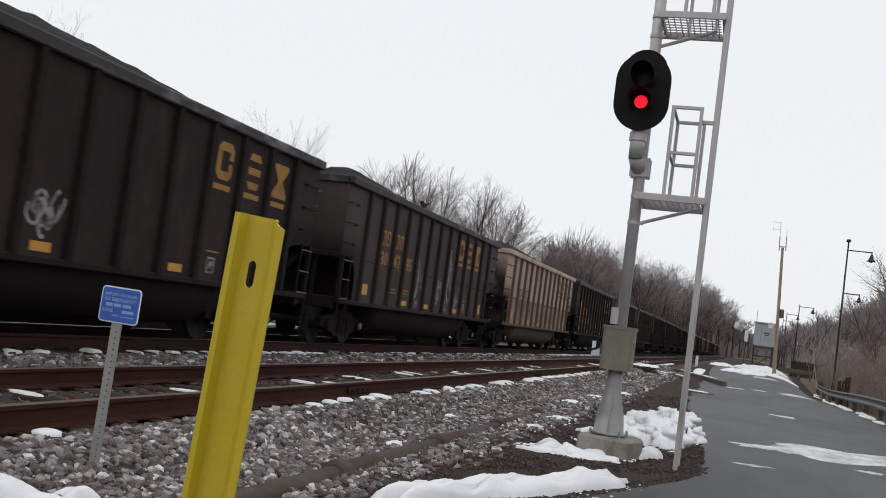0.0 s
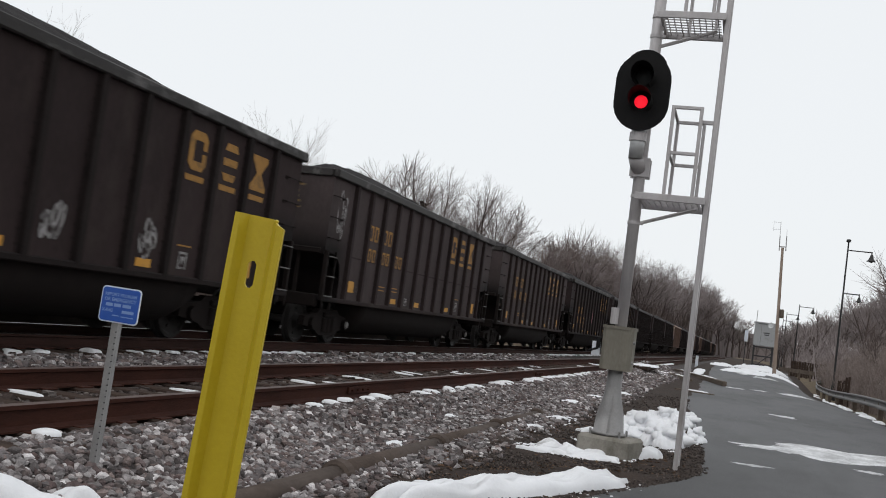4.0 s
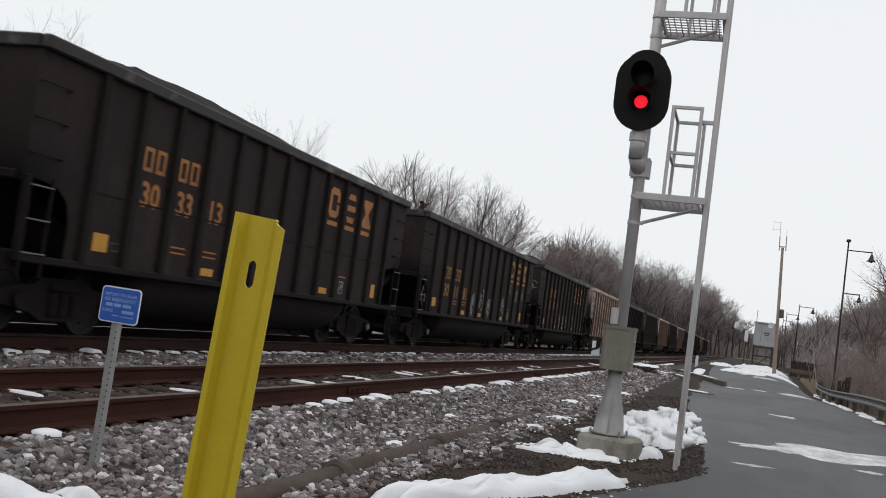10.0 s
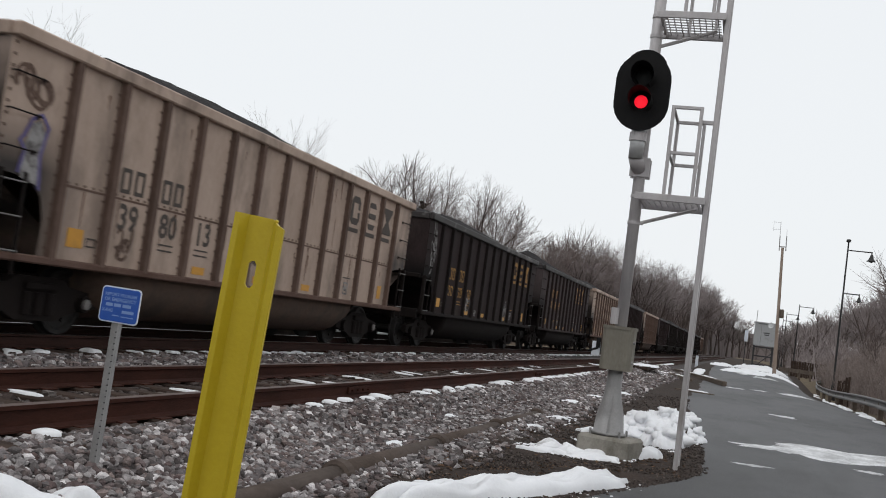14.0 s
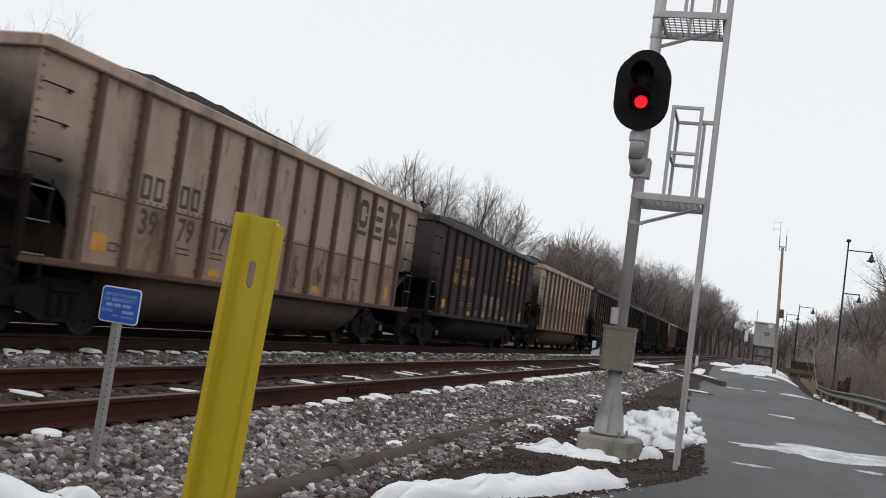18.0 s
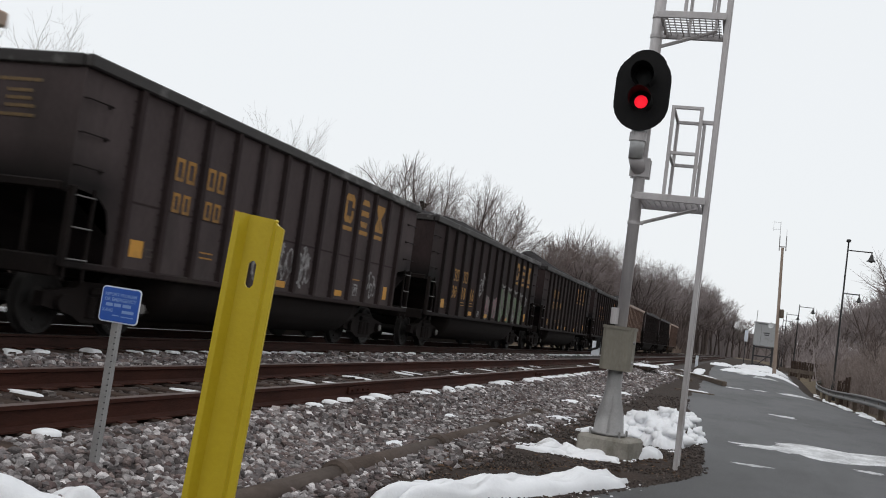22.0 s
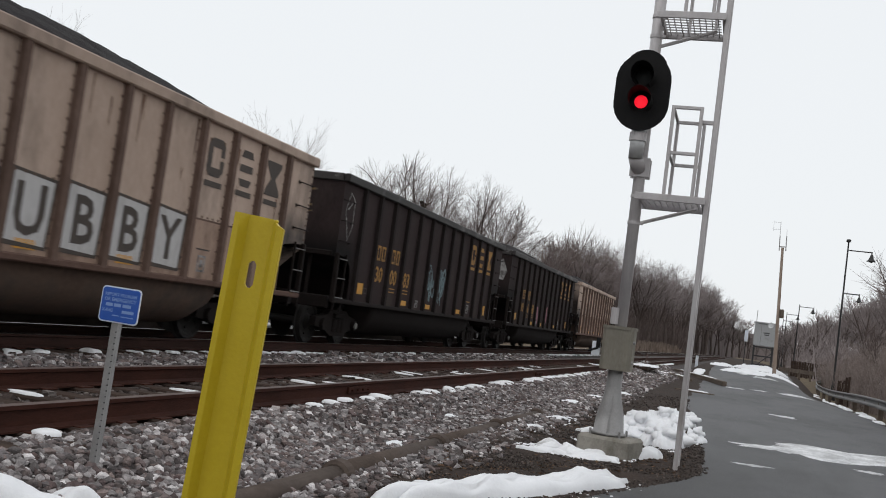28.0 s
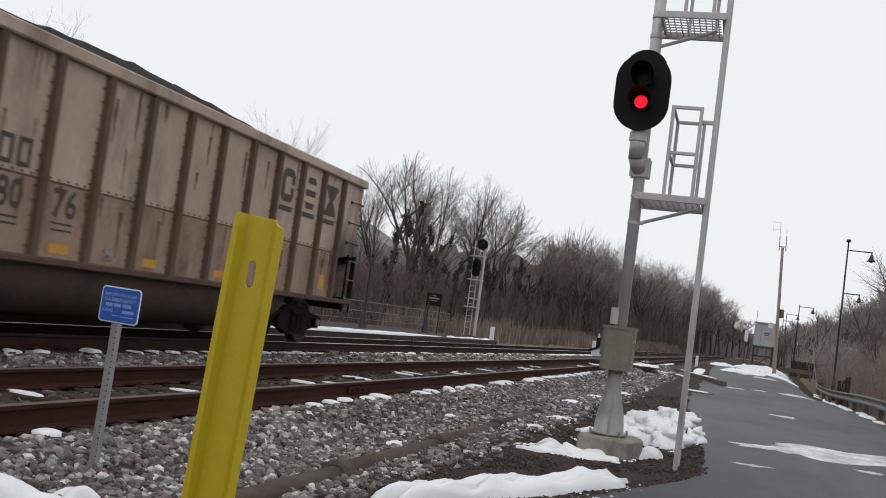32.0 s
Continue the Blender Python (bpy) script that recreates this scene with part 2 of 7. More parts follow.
    "board_text": mat("faint pinkish board lettering", (0.20, 0.13, 0.14), (0.26, 0.18, 0.19), 0.6, scale=5, bump=0),
    "low_tan": mat("browned lower tan sheet", (0.228, 0.146, 0.105), (0.345, 0.243, 0.188), 0.75, scale=1.0, fine=22, bump=0.1, spread=0.16, stain=(0.105, 0.062, 0.043), stain_scale=1.3, stain_at=0.53, stain_amt=0.8, stretch=(1, 1, 0.5), per_object=0.1),
    "tag_smear": mat("smeared pale spray paint", (0.12, 0.105, 0.10), (0.26, 0.235, 0.225), 0.8, scale=2.5, fine=24, bump=0, spread=0.2, stain=(0.05, 0.045, 0.043), stain_scale=2.5, stain_at=0.52),
    "tag_pink": mat("pink spray paint", (0.26, 0.12, 0.15), (0.36, 0.18, 0.21), 0.8, scale=3, fine=30, bump=0, stain=(0.10, 0.06, 0.07), stain_scale=4),
    "tag_green": mat("dull green spray paint", (0.10, 0.15, 0.09), (0.16, 0.21, 0.13), 0.8, scale=3, fine=30, bump=0, stain=(0.05, 0.06, 0.05), stain_scale=4),
    "tag_blue": mat("pale blue spray paint", (0.14, 0.20, 0.22), (0.2, 0.26, 0.28), 0.8, scale=3, bump=0),
    "bark": mat("grey-brown bark", (0.064, 0.050, 0.046), (0.122, 0.098, 0.090), 0.95, scale=5, fine=30, bump=0.6, stretch=(1, 1, 0.3), per_object=0.2),
    "twig_pale": mat("fine pale grey twigs", (0.165, 0.138, 0.134), (0.25, 0.215, 0.21), 0.95, scale=0.6, fine=8, bump=0, per_object=0.1),
    "twig": mat("fine bare twigs", (0.104, 0.080, 0.073), (0.168, 0.132, 0.123), 0.95, scale=0.6, fine=8, bump=0, per_object=0.2),
    # haze in the base colour: far woods paler, the hill bluish
    "wood_far": mat("distant bare woods with haze in the colour", (0.125, 0.105, 0.102), (0.22, 0.19, 0.186), 0.95, scale=0.5, fine=5.0, bump=0.5, spread=0.22, stretch=(1, 1, 0.3)),
    "hill": mat("hill with bluish haze in the colour", (0.20, 0.19, 0.215), (0.28, 0.27, 0.30), 1.0, scale=0.02, fine=0.3, bump=0.2, spread=0.2),
    "reed": mat("dry tan reeds", (0.150, 0.116, 0.097), (0.245, 0.196, 0.166), 0.95, scale=1, fine=10, bump=0, island=0.35),
    "pole": mat("brown wooden pole", (0.24, 0.185, 0.15), (0.33, 0.265, 0.22), 0.9, scale=3, fine=30, bump=0.3, stretch=(1, 1, 0.15)),
    "dark_metal": mat("dark green-black lamp paint", (0.016, 0.016, 0.017), (0.03, 0.029, 0.03), 0.5, 0.2, scale=3, bump=0.05),
    "silver": mat("pale silver cabinet", (0.42, 0.43, 0.44), (0.5, 0.51, 0.52), 0.5, 0.3, scale=1.5, bump=0.05, stain=(0.33, 0.33, 0.33), stain_scale=1.5),
    "timber": mat("weathered grey-brown timber", (0.085, 0.065, 0.052), (0.16, 0.13, 0.108), 0.9, scale=4, fine=40, bump=0.6, stretch=(1, 0.15, 1)),
    "guard": mat("dull dark weathered guard rail", (0.11, 0.107, 0.107), (0.17, 0.165, 0.163), 0.6, 0.2, scale=2, fine=30, bump=0.1, stain=(0.07, 0.05, 0.04), stain_scale=1.5),
    "platform": mat("dark damp platform concrete", (0.045, 0.03604, 0.03168), (0.075, 0.0612, 0.05478), 0.9, scale=1.5, fine=20, bump=0.3),
    "slush": mat("thin slushy snow over asphalt", (0.28, 0.28, 0.29), (0.74, 0.745, 0.76), 0.5, scale=3.0, fine=34, bump=0.25, spread=0.10, stain=(0.10, 0.10, 0.105), stain_scale=4.0, stain_at=0.63, stain_amt=0.85, stretch=(1, 0.5, 1)),
    "sign_text": mat("faded pale sign lettering", (0.19, 0.30, 0.58), (0.25, 0.36, 0.62), 0.5, scale=5, bump=0),
    "pipe": mat("grey-brown stained pipe", (0.058, 0.044, 0.037), (0.105, 0.082, 0.070), 0.85, scale=3, fine=40, bump=0.4, stain=(0.05, 0.033, 0.025), stain_scale=2.5, stretch=(1, 0.4, 1)),
    "chord_black": mat("scraped dark top chord", (0.018, 0.0155, 0.015), (0.032, 0.028, 0.0275), 0.6, scale=2, fine=24, bump=0.1, stain=(0.16, 0.152, 0.15), stain_scale=1.6, stain_at=0.57, stain_amt=0.8, stretch=(1, 0.5, 1), per_object=0.3, spec=0.3),
    "ivy": mat("dark ivy leaves", (0.042, 0.034, 0.029), (0.075, 0.061, 0.052), 0.85, scale=2, fine=14, bump=0, island=0.35),
    "leaf": mat("dead leaves and litter", (0.075, 0.046, 0.032), (0.15, 0.094, 0.060), 0.9, scale=3, fine=20, bump=0.2, island=0.5),
}


def dampen(material):
    """Meltwater that has run from the snow heap over the near left part of the lane."""
    n, l = material.node_tree.nodes, material.node_tree.links
    b = n["Principled BSDF"]
    dry = b.inputs["Base Color"].links[0].from_socket
    sep, noise_tex = n.new("ShaderNodeSeparateXYZ"), n.new("ShaderNodeTexNoise")
    where = n.new("ShaderNodeTexCoord").outputs["Object"]
    l.new(where, sep.inputs[0])
    l.new(where, noise_tex.inputs["Vector"])
    noise_tex.inputs["Scale"].default_value, noise_tex.inputs["Detail"].default_value = 1.4, 6.0
    ragged = n.new("ShaderNodeMath")
    ragged.operation = "MULTIPLY_ADD"
    ragged.inputs[1].default_value = 1.6
    l.new(noise_tex.outputs[0], ragged.inputs[0])
    l.new(sep.outputs[0], ragged.inputs[2])
    side, reach, both, mix = n.new("ShaderNodeMapRange"), n.new("ShaderNodeMapRange"), n.new("ShaderNodeMath"), n.new("ShaderNodeMix")
    side.inputs["From Min"].default_value, side.inputs["From Max"].default_value = 2.0, 0.6
    reach.inputs["From Min"].default_value, reach.inputs["From Max"].default_value, reach.inputs["To Max"].default_value = 19.0, 12.0, 0.85
    l.new(ragged.outputs[0], side.inputs["Value"])
    l.new(sep.outputs[1], reach.inputs["Value"])
    both.operation = "MULTIPLY"
    l.new(side.outputs[0], both.inputs[0])
    l.new(reach.outputs[0], both.inputs[1])
    mix.data_type = "RGBA"
    l.new(both.outputs[0], mix.inputs[0])
    l.new(dry, mix.inputs[6])
    mix.inputs[7].default_value = (0.021, 0.0202, 0.0212, 1)
    l.new(mix.outputs[2], b.inputs["Base Color"])


dampen(M["asphalt"])

# ---- mesh helpers ----
class Geo:
    """Collects vertices and faces of one mesh."""

    def __init__(self):
        self.v, self.f = [], []

    def add(self, verts, faces):
        k = len(self.v)
        self.v += [tuple(p) for p in verts]
        self.f += [tuple(i + k for i in f) for f in faces]
        return self

    def box(self, c, s, bevel=0.0, rot=None):
        hx, hy, hz = s[0] / 2, s[1] / 2, s[2] / 2
        b = min(bevel, hx * 0.49, hy * 0.49, hz * 0.49)
        if b <= 0:
            vs = [Vector((x * hx, y * hy, z * hz)) for z in (-1, 1) for y in (-1, 1) for x in (-1, 1)]
            fs = [(0, 2, 3, 1), (4, 5, 7, 6), (0, 1, 5, 4), (2, 6, 7, 3), (0, 4, 6, 2), (1, 3, 7, 5)]
        else:
            vs, fs = [], []
            idx = {}
            for z in (-1, 1):
                for y in (-1, 1):
                    for x in (-1, 1):
                        for a in range(3):
                            p = [x * hx, y * hy, z * hz]
                            for o in range(3):
                                if o != a:
                                    p[o] -= (x, y, z)[o] * b
                            idx[(x, y, z, a)] = len(vs)
                            vs.append(Vector(p))
            for a in range(3):
                o1, o2 = (a + 1) % 3, (a + 2) % 3
                for sgn in (-1, 1):
                    ring = []
                    for u, w in ((-1, -1), (1, -1), (1, 1), (-1, 1)):
                        k = [0, 0, 0]
                        k[a], k[o1], k[o2] = sgn, u, w
                        ring.append(idx[(*k, a)])
                    fs.append(tuple(ring if sgn > 0 else ring[::-1]))
                for u in (-1, 1):
                    for w in (-1, 1):
                        k1, k2 = [0, 0, 0], [0, 0, 0]
                        k1[a], k2[a] = -1, 1
                        k1[o1] = k2[o1] = u
                        k1[o2] = k2[o2] = w
                        q = (idx[(*k1, o1)], idx[(*k2, o1)], idx[(*k2, o2)], idx[(*k1, o2)])
                        fs.append(q if u * w > 0 else q[::-1])
            for x in (-1, 1):
                for y in (-1, 1):
                    for z in (-1, 1):
                        q = tuple(idx[(x, y, z, a)] for a in range(3))
                        fs.append(q if x * y * z > 0 else q[::-1])
        if rot is not None:
            vs = [rot @ p for p in vs]
        cc = Vector(c)
        return self.add([p + cc for p in vs], fs)

    def rod(self, a, b, r0, r1=None, n=8, caps=True):
        a, b = Vector(a), Vector(b)
        r1 = r0 if r1 is None else r1
        d = (b - a).normalized()
        u = d.orthogonal().normalized()
        w = d.cross(u)
        vs = []
        for p, r in ((a, r0), (b, r1)):
            for i in range(n):
                t = 2 * math.pi * i / n
                vs.append(p + (u * math.cos(t) + w * math.sin(t)) * r)
        fs = [(i, (i + 1) % n, n + (i + 1) % n, n + i) for i in range(n)]
        if caps:
            fs += [tuple(range(n))[::-1], tuple(range(n, 2 * n))]
        return self.add(vs, fs)

    def lathe(self, centre, axis, profile, n=24):
        """profile: rows of distance along the axis and radius."""
        d = Vector(axis).normalized()
        u = d.orthogonal().normalized()
        w = d.cross(u)
        c = Vector(centre)
        vs, fs = [], []
        for h, r in profile:
            for i in range(n):
                t = 2 * math.pi * i / n
                vs.append(c + d * h + (u * math.cos(t) + w * math.sin(t)) * r)
        m = len(profile)
        for k in range(m - 1):
            for i in range(n):
                fs.append((k * n + i, k * n + (i + 1) % n, (k + 1) * n + (i + 1) % n, (k + 1) * n + i))
        fs += [tuple(range(n))[::-1], tuple(range((m - 1) * n, m * n))]
        return self.add(vs, fs)

    def slab(self, outline, axis, lo, hi):
        """A flat outline of (a, b) pairs pulled along an axis from lo to hi."""
        n = len(outline)
        order = {"x": lambda a, b, h: (h, a, b), "y": lambda a, b, h: (a, h, b), "z": lambda a, b, h: (a, b, h)}[axis]
        vs = [order(a, b, h) for h in (lo, hi) for a, b in outline]
        fs = [(i, (i + 1) % n, n + (i + 1) % n, n + i) for i in range(n)] + [tuple(range(n))[::-1], tuple(range(n, 2 * n))]
        return self.add(vs, fs)

    def mesh(self, name, material, smooth=False):
        me = bpy.data.meshes.new(name)
        me.from_pydata(self.v, [], self.f)
        me.validate()
        bm = bmesh.new()
        bm.from_mesh(me)
        if len(bm.faces) < 20000:
            bmesh.ops.recalc_face_normals(bm, faces=bm.faces)
        if name == "hood":
            bmesh.ops.remove_doubles(bm, verts=bm.verts, dist=0.0001)
        bm.to_mesh(me)
        bm.free()
        if smooth:
            me.polygons.foreach_set("use_smooth", [True] * len(me.polygons))
        me.materials.append(material)
        return me


def part(name, geo, material, parent=None, label="", at=None, smooth=False):
    """Links a Geo (or a ready mesh) as one object under a thing or a part."""
    me = geo if isinstance(geo, bpy.types.Mesh) else geo.mesh(name, material, smooth)
    ob = new(name, me)
    if parent is not None:
        ob.parent = parent
    if at is not None:
        ob.matrix_basis = at
    if label:
        tagged(ob, label)
    return ob


def thing(name, m, label, category, group=""):
    ob = new(name)
    ob.empty_display_size = 0.2
    ob.matrix_basis = m
    return tagged(ob, label, category, group)


def text_mesh(body, size, material, name="lettering"):
    cu = bpy.data.curves.new(name, "FONT")
    cu.body, cu.size, cu.extrude, cu.align_x, cu.resolution_u = body, size, 0.0, "CENTER", 2
    cu.offset = size * 0.022
    ob = new("tmp", cu)
    me = bpy.data.meshes.new_from_object(ob.evaluated_get(bpy.context.evaluated_depsgraph_get()))
    bpy.data.objects.remove(ob)
    bpy.data.curves.remove(cu)
    me.name = name
    me.materials.clear()
    me.materials.append(material)
    return me


def nz(x, y, z=0.0, s=1.0):
    return noise.noise(Vector((x * s, y * s, z * s)))


# ---- ground ----
def smooth(a, b, x):
    t = min(1.0, max(0.0, (x - a) / (b - a)))
    return t * t * (3 - 2 * t)


def shelf(x, rows):
    for (x0, z0), (x1, z1) in zip(rows, rows[1:]):
        if x <= x1:
            return z0 + (z1 - z0) * max(0.0, (x - x0) / (x1 - x0))
    return rows[-1][1]


LANE_EDGE = [(-20, -1.5), (7, -1.45), (9, -1.2), (10.6, -0.76), (11.5, -0.48), (12.4, -0.27), (14.8, -0.40), (17.6, -0.57), (25.7, -1.10), (31, -1.38), (40, -1.45), (46, -1.62), (120, -1.62)]
PROFILE = [(-400, -0.6), (-40, -0.5), (-16, -0.35), (-12.2, -0.24), (-11.2, -0.21), (-8.2, -0.215), (-7.75, -0.24), (-7.2, -0.245), (-6.6, -0.232), (-4.40, -0.232), (-4.25, -0.195), (-3.92, -0.20), (-3.6, -0.345), (-3.2, -0.41), (-2.75, -0.44), (-0.5, -0.455), (4.2, -0.46), (6, -0.5), (12, -0.7), (400, -1.2)]


def ground_z(x, y, rough=True):
    z = shelf(x, PROFILE)
    right = smooth(-3.4, -2.2, x)
    z += right * 0.58 * smooth(44, 74, y) * (1 - smooth(1.6, 4.0, x) * (1 - smooth(50, 95, y)) - smooth(9, 30, x) * smooth(50, 95, y))
    z -= 0.30 * smooth(2.4, 4.2, x) * smooth(33, 58, y) * (1 - smooth(60, 95, y))
    if rough:
        soil = smooth(-3.2, -2.6, x) * (1 - smooth(-0.8, -0.5, x)) * (1 - smooth(-0.3, -0.05, x - shelf(y, LANE_EDGE)))
        z += soil * (0.035 * nz(x, y, 0, 1.7) + 0.022 * nz(x, y, 3, 6.0))
        if x < -12.5 or x > 5:
            z += 0.06 * nz(x, y, 0, 0.4)
    return z


def spaced(parts):
    out = []
    for a, b, step in parts:
        n = max(1, round((b - a) / step))
        out += [a + (b - a) * i / n for i in range(n)]
    return out + [parts[-1][1]]


def sheet(xs, ys, zf, name, material, smooth_shade=True):
    g = Geo()
    g.v = [(x, y, zf(x, y)) for y in ys for x in xs]
    n = len(xs)
    g.f = [(j * n + i, j * n + i + 1, (j + 1) * n + i + 1, (j + 1) * n + i) for j in range(len(ys) - 1) for i in range(n - 1)]
    return g.mesh(name, material, smooth_shade)


gx = spaced([(-3000, -400, 650), (-400, -60, 40), (-60, -16, 4), (-16, -9, 0.7), (-9, -4.6, 0.45), (-4.6, -3.2, 0.1), (-3.2, -0.3, 0.16), (-0.3, 4.2, 0.9), (4.2, 12, 1.0), (12, 60, 8), (60, 400, 60), (400, 3000, 650)])
gy = spaced([(-3000, -200, 700), (-200, -10, 30), (-10, 1, 0.8), (1, 14, 0.16), (14, 26, 0.5), (26, 100, 2.5), (100, 500, 40), (500, 3000, 500)])
ground = new("ground", sheet(gx, gy, ground_z, "ground", M["soil"]))
ground.data.materials.append(M["ballast"])
ground.data.materials.append(M["grass"])
ground.data.materials.append(M["bed_dark"])
for poly in ground.data.polygons:
    cx, cy = poly.center.x, poly.center.y
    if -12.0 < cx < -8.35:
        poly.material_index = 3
    elif -12.4 < cx < -3.0 + 0.25 * nz(cx, cy, 5, 0.9):
        poly.material_index = 1
    elif cx < -12.4 or cx > 4.15 or cy > 300 or cy < -40:
        poly.material_index = 2
tagged(ground, "dark wet soil, ballast shoulder and brown verges beside the tracks", "ground", kind="structure")




def road_left(y):
    return shelf(y, LANE_EDGE) + 0.035 * nz(0, y, 1, 0.8)


def road_z(x, y):
    return ground_z(x, y, False) + 0.018 + 0.006 * nz(x, y, 2, 0.5)


g = Geo()
ry = spaced([(-14, 3, 1.5), (3, 40, 0.4), (40, 86, 1.0)])
cols = 12
for y in ry:
    a, b = road_left(y), 4.05 + 0.05 * nz(3, y, 1, 0.6)
    for i in range(cols + 1):
        x = a + (b - a) * i / cols
        edge = 0.02 if i in (0, cols) else 0.0
        g.v.append((x, y, road_z(x, y) - edge))
n = cols + 1
g.f = [(j * n + i, j * n + i + 1, (j + 1) * n + i + 1, (j + 1) * n + i) for j in range(len(ry) - 1) for i in range(cols)]
tagged(part("road", g, M["asphalt"], smooth=True), "narrow worn grey asphalt lane, damp with thin snow streaks", "road", kind="structure")

# ---- tracks ----
RAIL = [(-0.075, -0.178), (0.075, -0.178), (0.075, -0.165), (0.012, -0.145), (0.010, -0.045), (0.036, -0.034), (0.036, -0.004), (0.030, 0.0), (-0.030, 0.0), (-0.036, -0.004), (-0.036, -0.034), (-0.010, -0.045), (-0.012, -0.145), (-0.075, -0.165)]
TIE = Geo().box((0, 0, 0), (2.6, 0.22, 0.17), 0.015).mesh("tie", M["tie"])
PLATE = Geo().box((0, 0, 0), (0.30, 0.17, 0.016), 0.004).mesh("tie_plate", M["rail_side"])


def track(cx, y0, y1, y_joined, top_material, label, name_group, side="rail_side"):
    root = thing("railway_track", pose(cx, 0, 0), label, "railway track", name_group)
    for sx in (-1, 1):
        me = Geo().slab([(sx * 0.7535 + a, b) for a, b in RAIL], "y", -420, 460).mesh("rail", M[side])
        me.materials.append(top_material)
        for poly in me.polygons:
            if poly.center.z > -0.006 and len(poly.vertices) == 4:
                poly.material_index = 1
        part("rail", me, None, root)
    rng = random.Random(int(-cx * 10))
    y, far = y0 + 0.2, Geo()
    while y < 300:
        dz, dx, ang = rng.uniform(-0.008, 0.008), rng.uniform(-0.05, 0.05), rng.uniform(-1.2, 1.2)
        if y < y_joined:
            part("tie", TIE, None, root, at=pose(dx, y, -0.264 + dz, 0, 0, ang))
            for sx in (-1, 1):
                part("tie_plate", PLATE, None, root, at=pose(sx * 0.7535, y, -0.1735, 0, 0, ang))
        else:
            far.box((dx, y, -0.264 + dz), (2.6, 0.22, 0.17))
        y += 0.53 + rng.uniform(-0.03, 0.03)
    y = y0 - 0.33
    while y > -120:
        far.box((rng.uniform(-0.05, 0.05), y, -0.264), (2.6, 0.22, 0.17))
        y -= 0.53
    tagged(part("tie_rest", far, M["tie"], root, "distant creosoted ties"), kind="stuff")
    return root


near_track = track(NEAR_X, 2.5, 460, 70, M["rail_top"], "rusty steel rails on dark wooden ties in grey ballast", "pair of tracks")
train_track = track(TRAIN_X, 4.0, 460, 75, M["rail_bright"], "bright-worn steel rails under the coal train", "pair of tracks", "rail_dark")
for k in (-1, 1):
    # a crossover leaves towards the far track
    sw = Geo()
    a, b = Vector((0.7535 * k, 52, 0)), Vector((TRAIN_X - NEAR_X + 0.7535 * k, 104, 0))
    for p in (a, b):
        sw.v += [(p.x + u, p.y, w - 0.004) for u, w in RAIL]
    m = len(RAIL)
    sw.f = [(i, (i + 1) % m, m + (i + 1) % m, m + i) for i in range(m)]
    part("switch_rail", sw, M["rail_side"], near_track)
for y in (12.03, 23.9):
    g = Geo().box((NEAR_X + 0.7535 + 0.03, y, -0.095), (0.03, 0.72, 0.085), 0.006)
    for k in range(4):
        g.rod((NEAR_X + 0.795, y - 0.27 + k * 0.18, -0.095), (NEAR_X + 0.825, y - 0.27 + k * 0.18, -0.095), 0.016, n=6)
    g.v = [(x - NEAR_X, yy, z) for x, yy, z in g.v]
    part("joint_bar", g, M["rail_side"], near_track, "bolted joint bar")


# ---- ballast stones ----
def stone_field(name, boxes, label, seed, z_of, skip, material="stone"):
    """Loose broken stones as one mesh: each a squashed eight-cornered lump."""
    rng = np.random.default_rng(seed)
    cube = np.array([(x, y, z) for z in (-1, 1) for y in (-1, 1) for x in (-1, 1)], float)
    cube_faces = np.array([(0, 2, 3, 1), (4, 5, 7, 6), (0, 1, 5, 4), (2, 6, 7, 3), (0, 4, 6, 2), (1, 3, 7, 5)])
    gold = (1 + 5 ** 0.5) / 2
    ico = np.array([(-1, gold, 0), (1, gold, 0), (-1, -gold, 0), (1, -gold, 0), (0, -1, gold), (0, 1, gold), (0, -1, -gold), (0, 1, -gold), (gold, 0, -1), (gold, 0, 1), (-gold, 0, -1), (-gold, 0, 1)]) / 1.55
    ico_faces = np.array([(0, 11, 5), (0, 5, 1), (0, 1, 7), (0, 7, 10), (0, 10, 11), (1, 5, 9), (5, 11, 4), (11, 10, 2), (10, 7, 6), (7, 1, 8), (3, 9, 4), (3, 4, 2), (3, 2, 6), (3, 6, 8), (3, 8, 9), (4, 9, 5), (2, 4, 11), (6, 2, 10), (8, 6, 7), (9, 8, 1)])
    vs, fs, k = [], [], 0
    for x0, x1, y0, y1, per, size in boxes:
        count = int((x1 - x0) * (y1 - y0) * per)
        px, py = rng.uniform(x0, x1, count), rng.uniform(y0, y1, count)
        for x, y in zip(px, py):
            if skip(x, y, rng):
                continue
            s = size * (0.42 + 1.05 * rng.random() ** 1.4)
            base, faces = (ico, ico_faces) if y1 <= 16 and material == "stone" else (cube, cube_faces)
            q = base * rng.uniform(0.72, 1.12, (len(base), 3)) * s * np.array([rng.uniform(0.7, 1.2), rng.uniform(0.7, 1.2), rng.uniform(0.5, 0.95)])
            a, b = rng.uniform(0, 6.28), rng.uniform(-0.7, 0.7)
            ca, sa, cb, sb = math.cos(a), math.sin(a), math.cos(b), math.sin(b)
            q = q @ np.array([[1, 0, 0], [0, cb, -sb], [0, sb, cb]]) @ np.array([[ca, -sa, 0], [sa, ca, 0], [0, 0, 1]])
            q += (x, y, z_of(x, y) + s * rng.uniform(-0.1, 0.5))
            vs.append(q)
            fs += (faces + k).tolist()
            k += len(base)
    me = bpy.data.meshes.new(name)
    me.from_pydata(np.concatenate(vs).tolist(), [], fs)
    me.materials.append(M[material])
    return tagged(new(name, me), label, "ballast", kind="stuff")


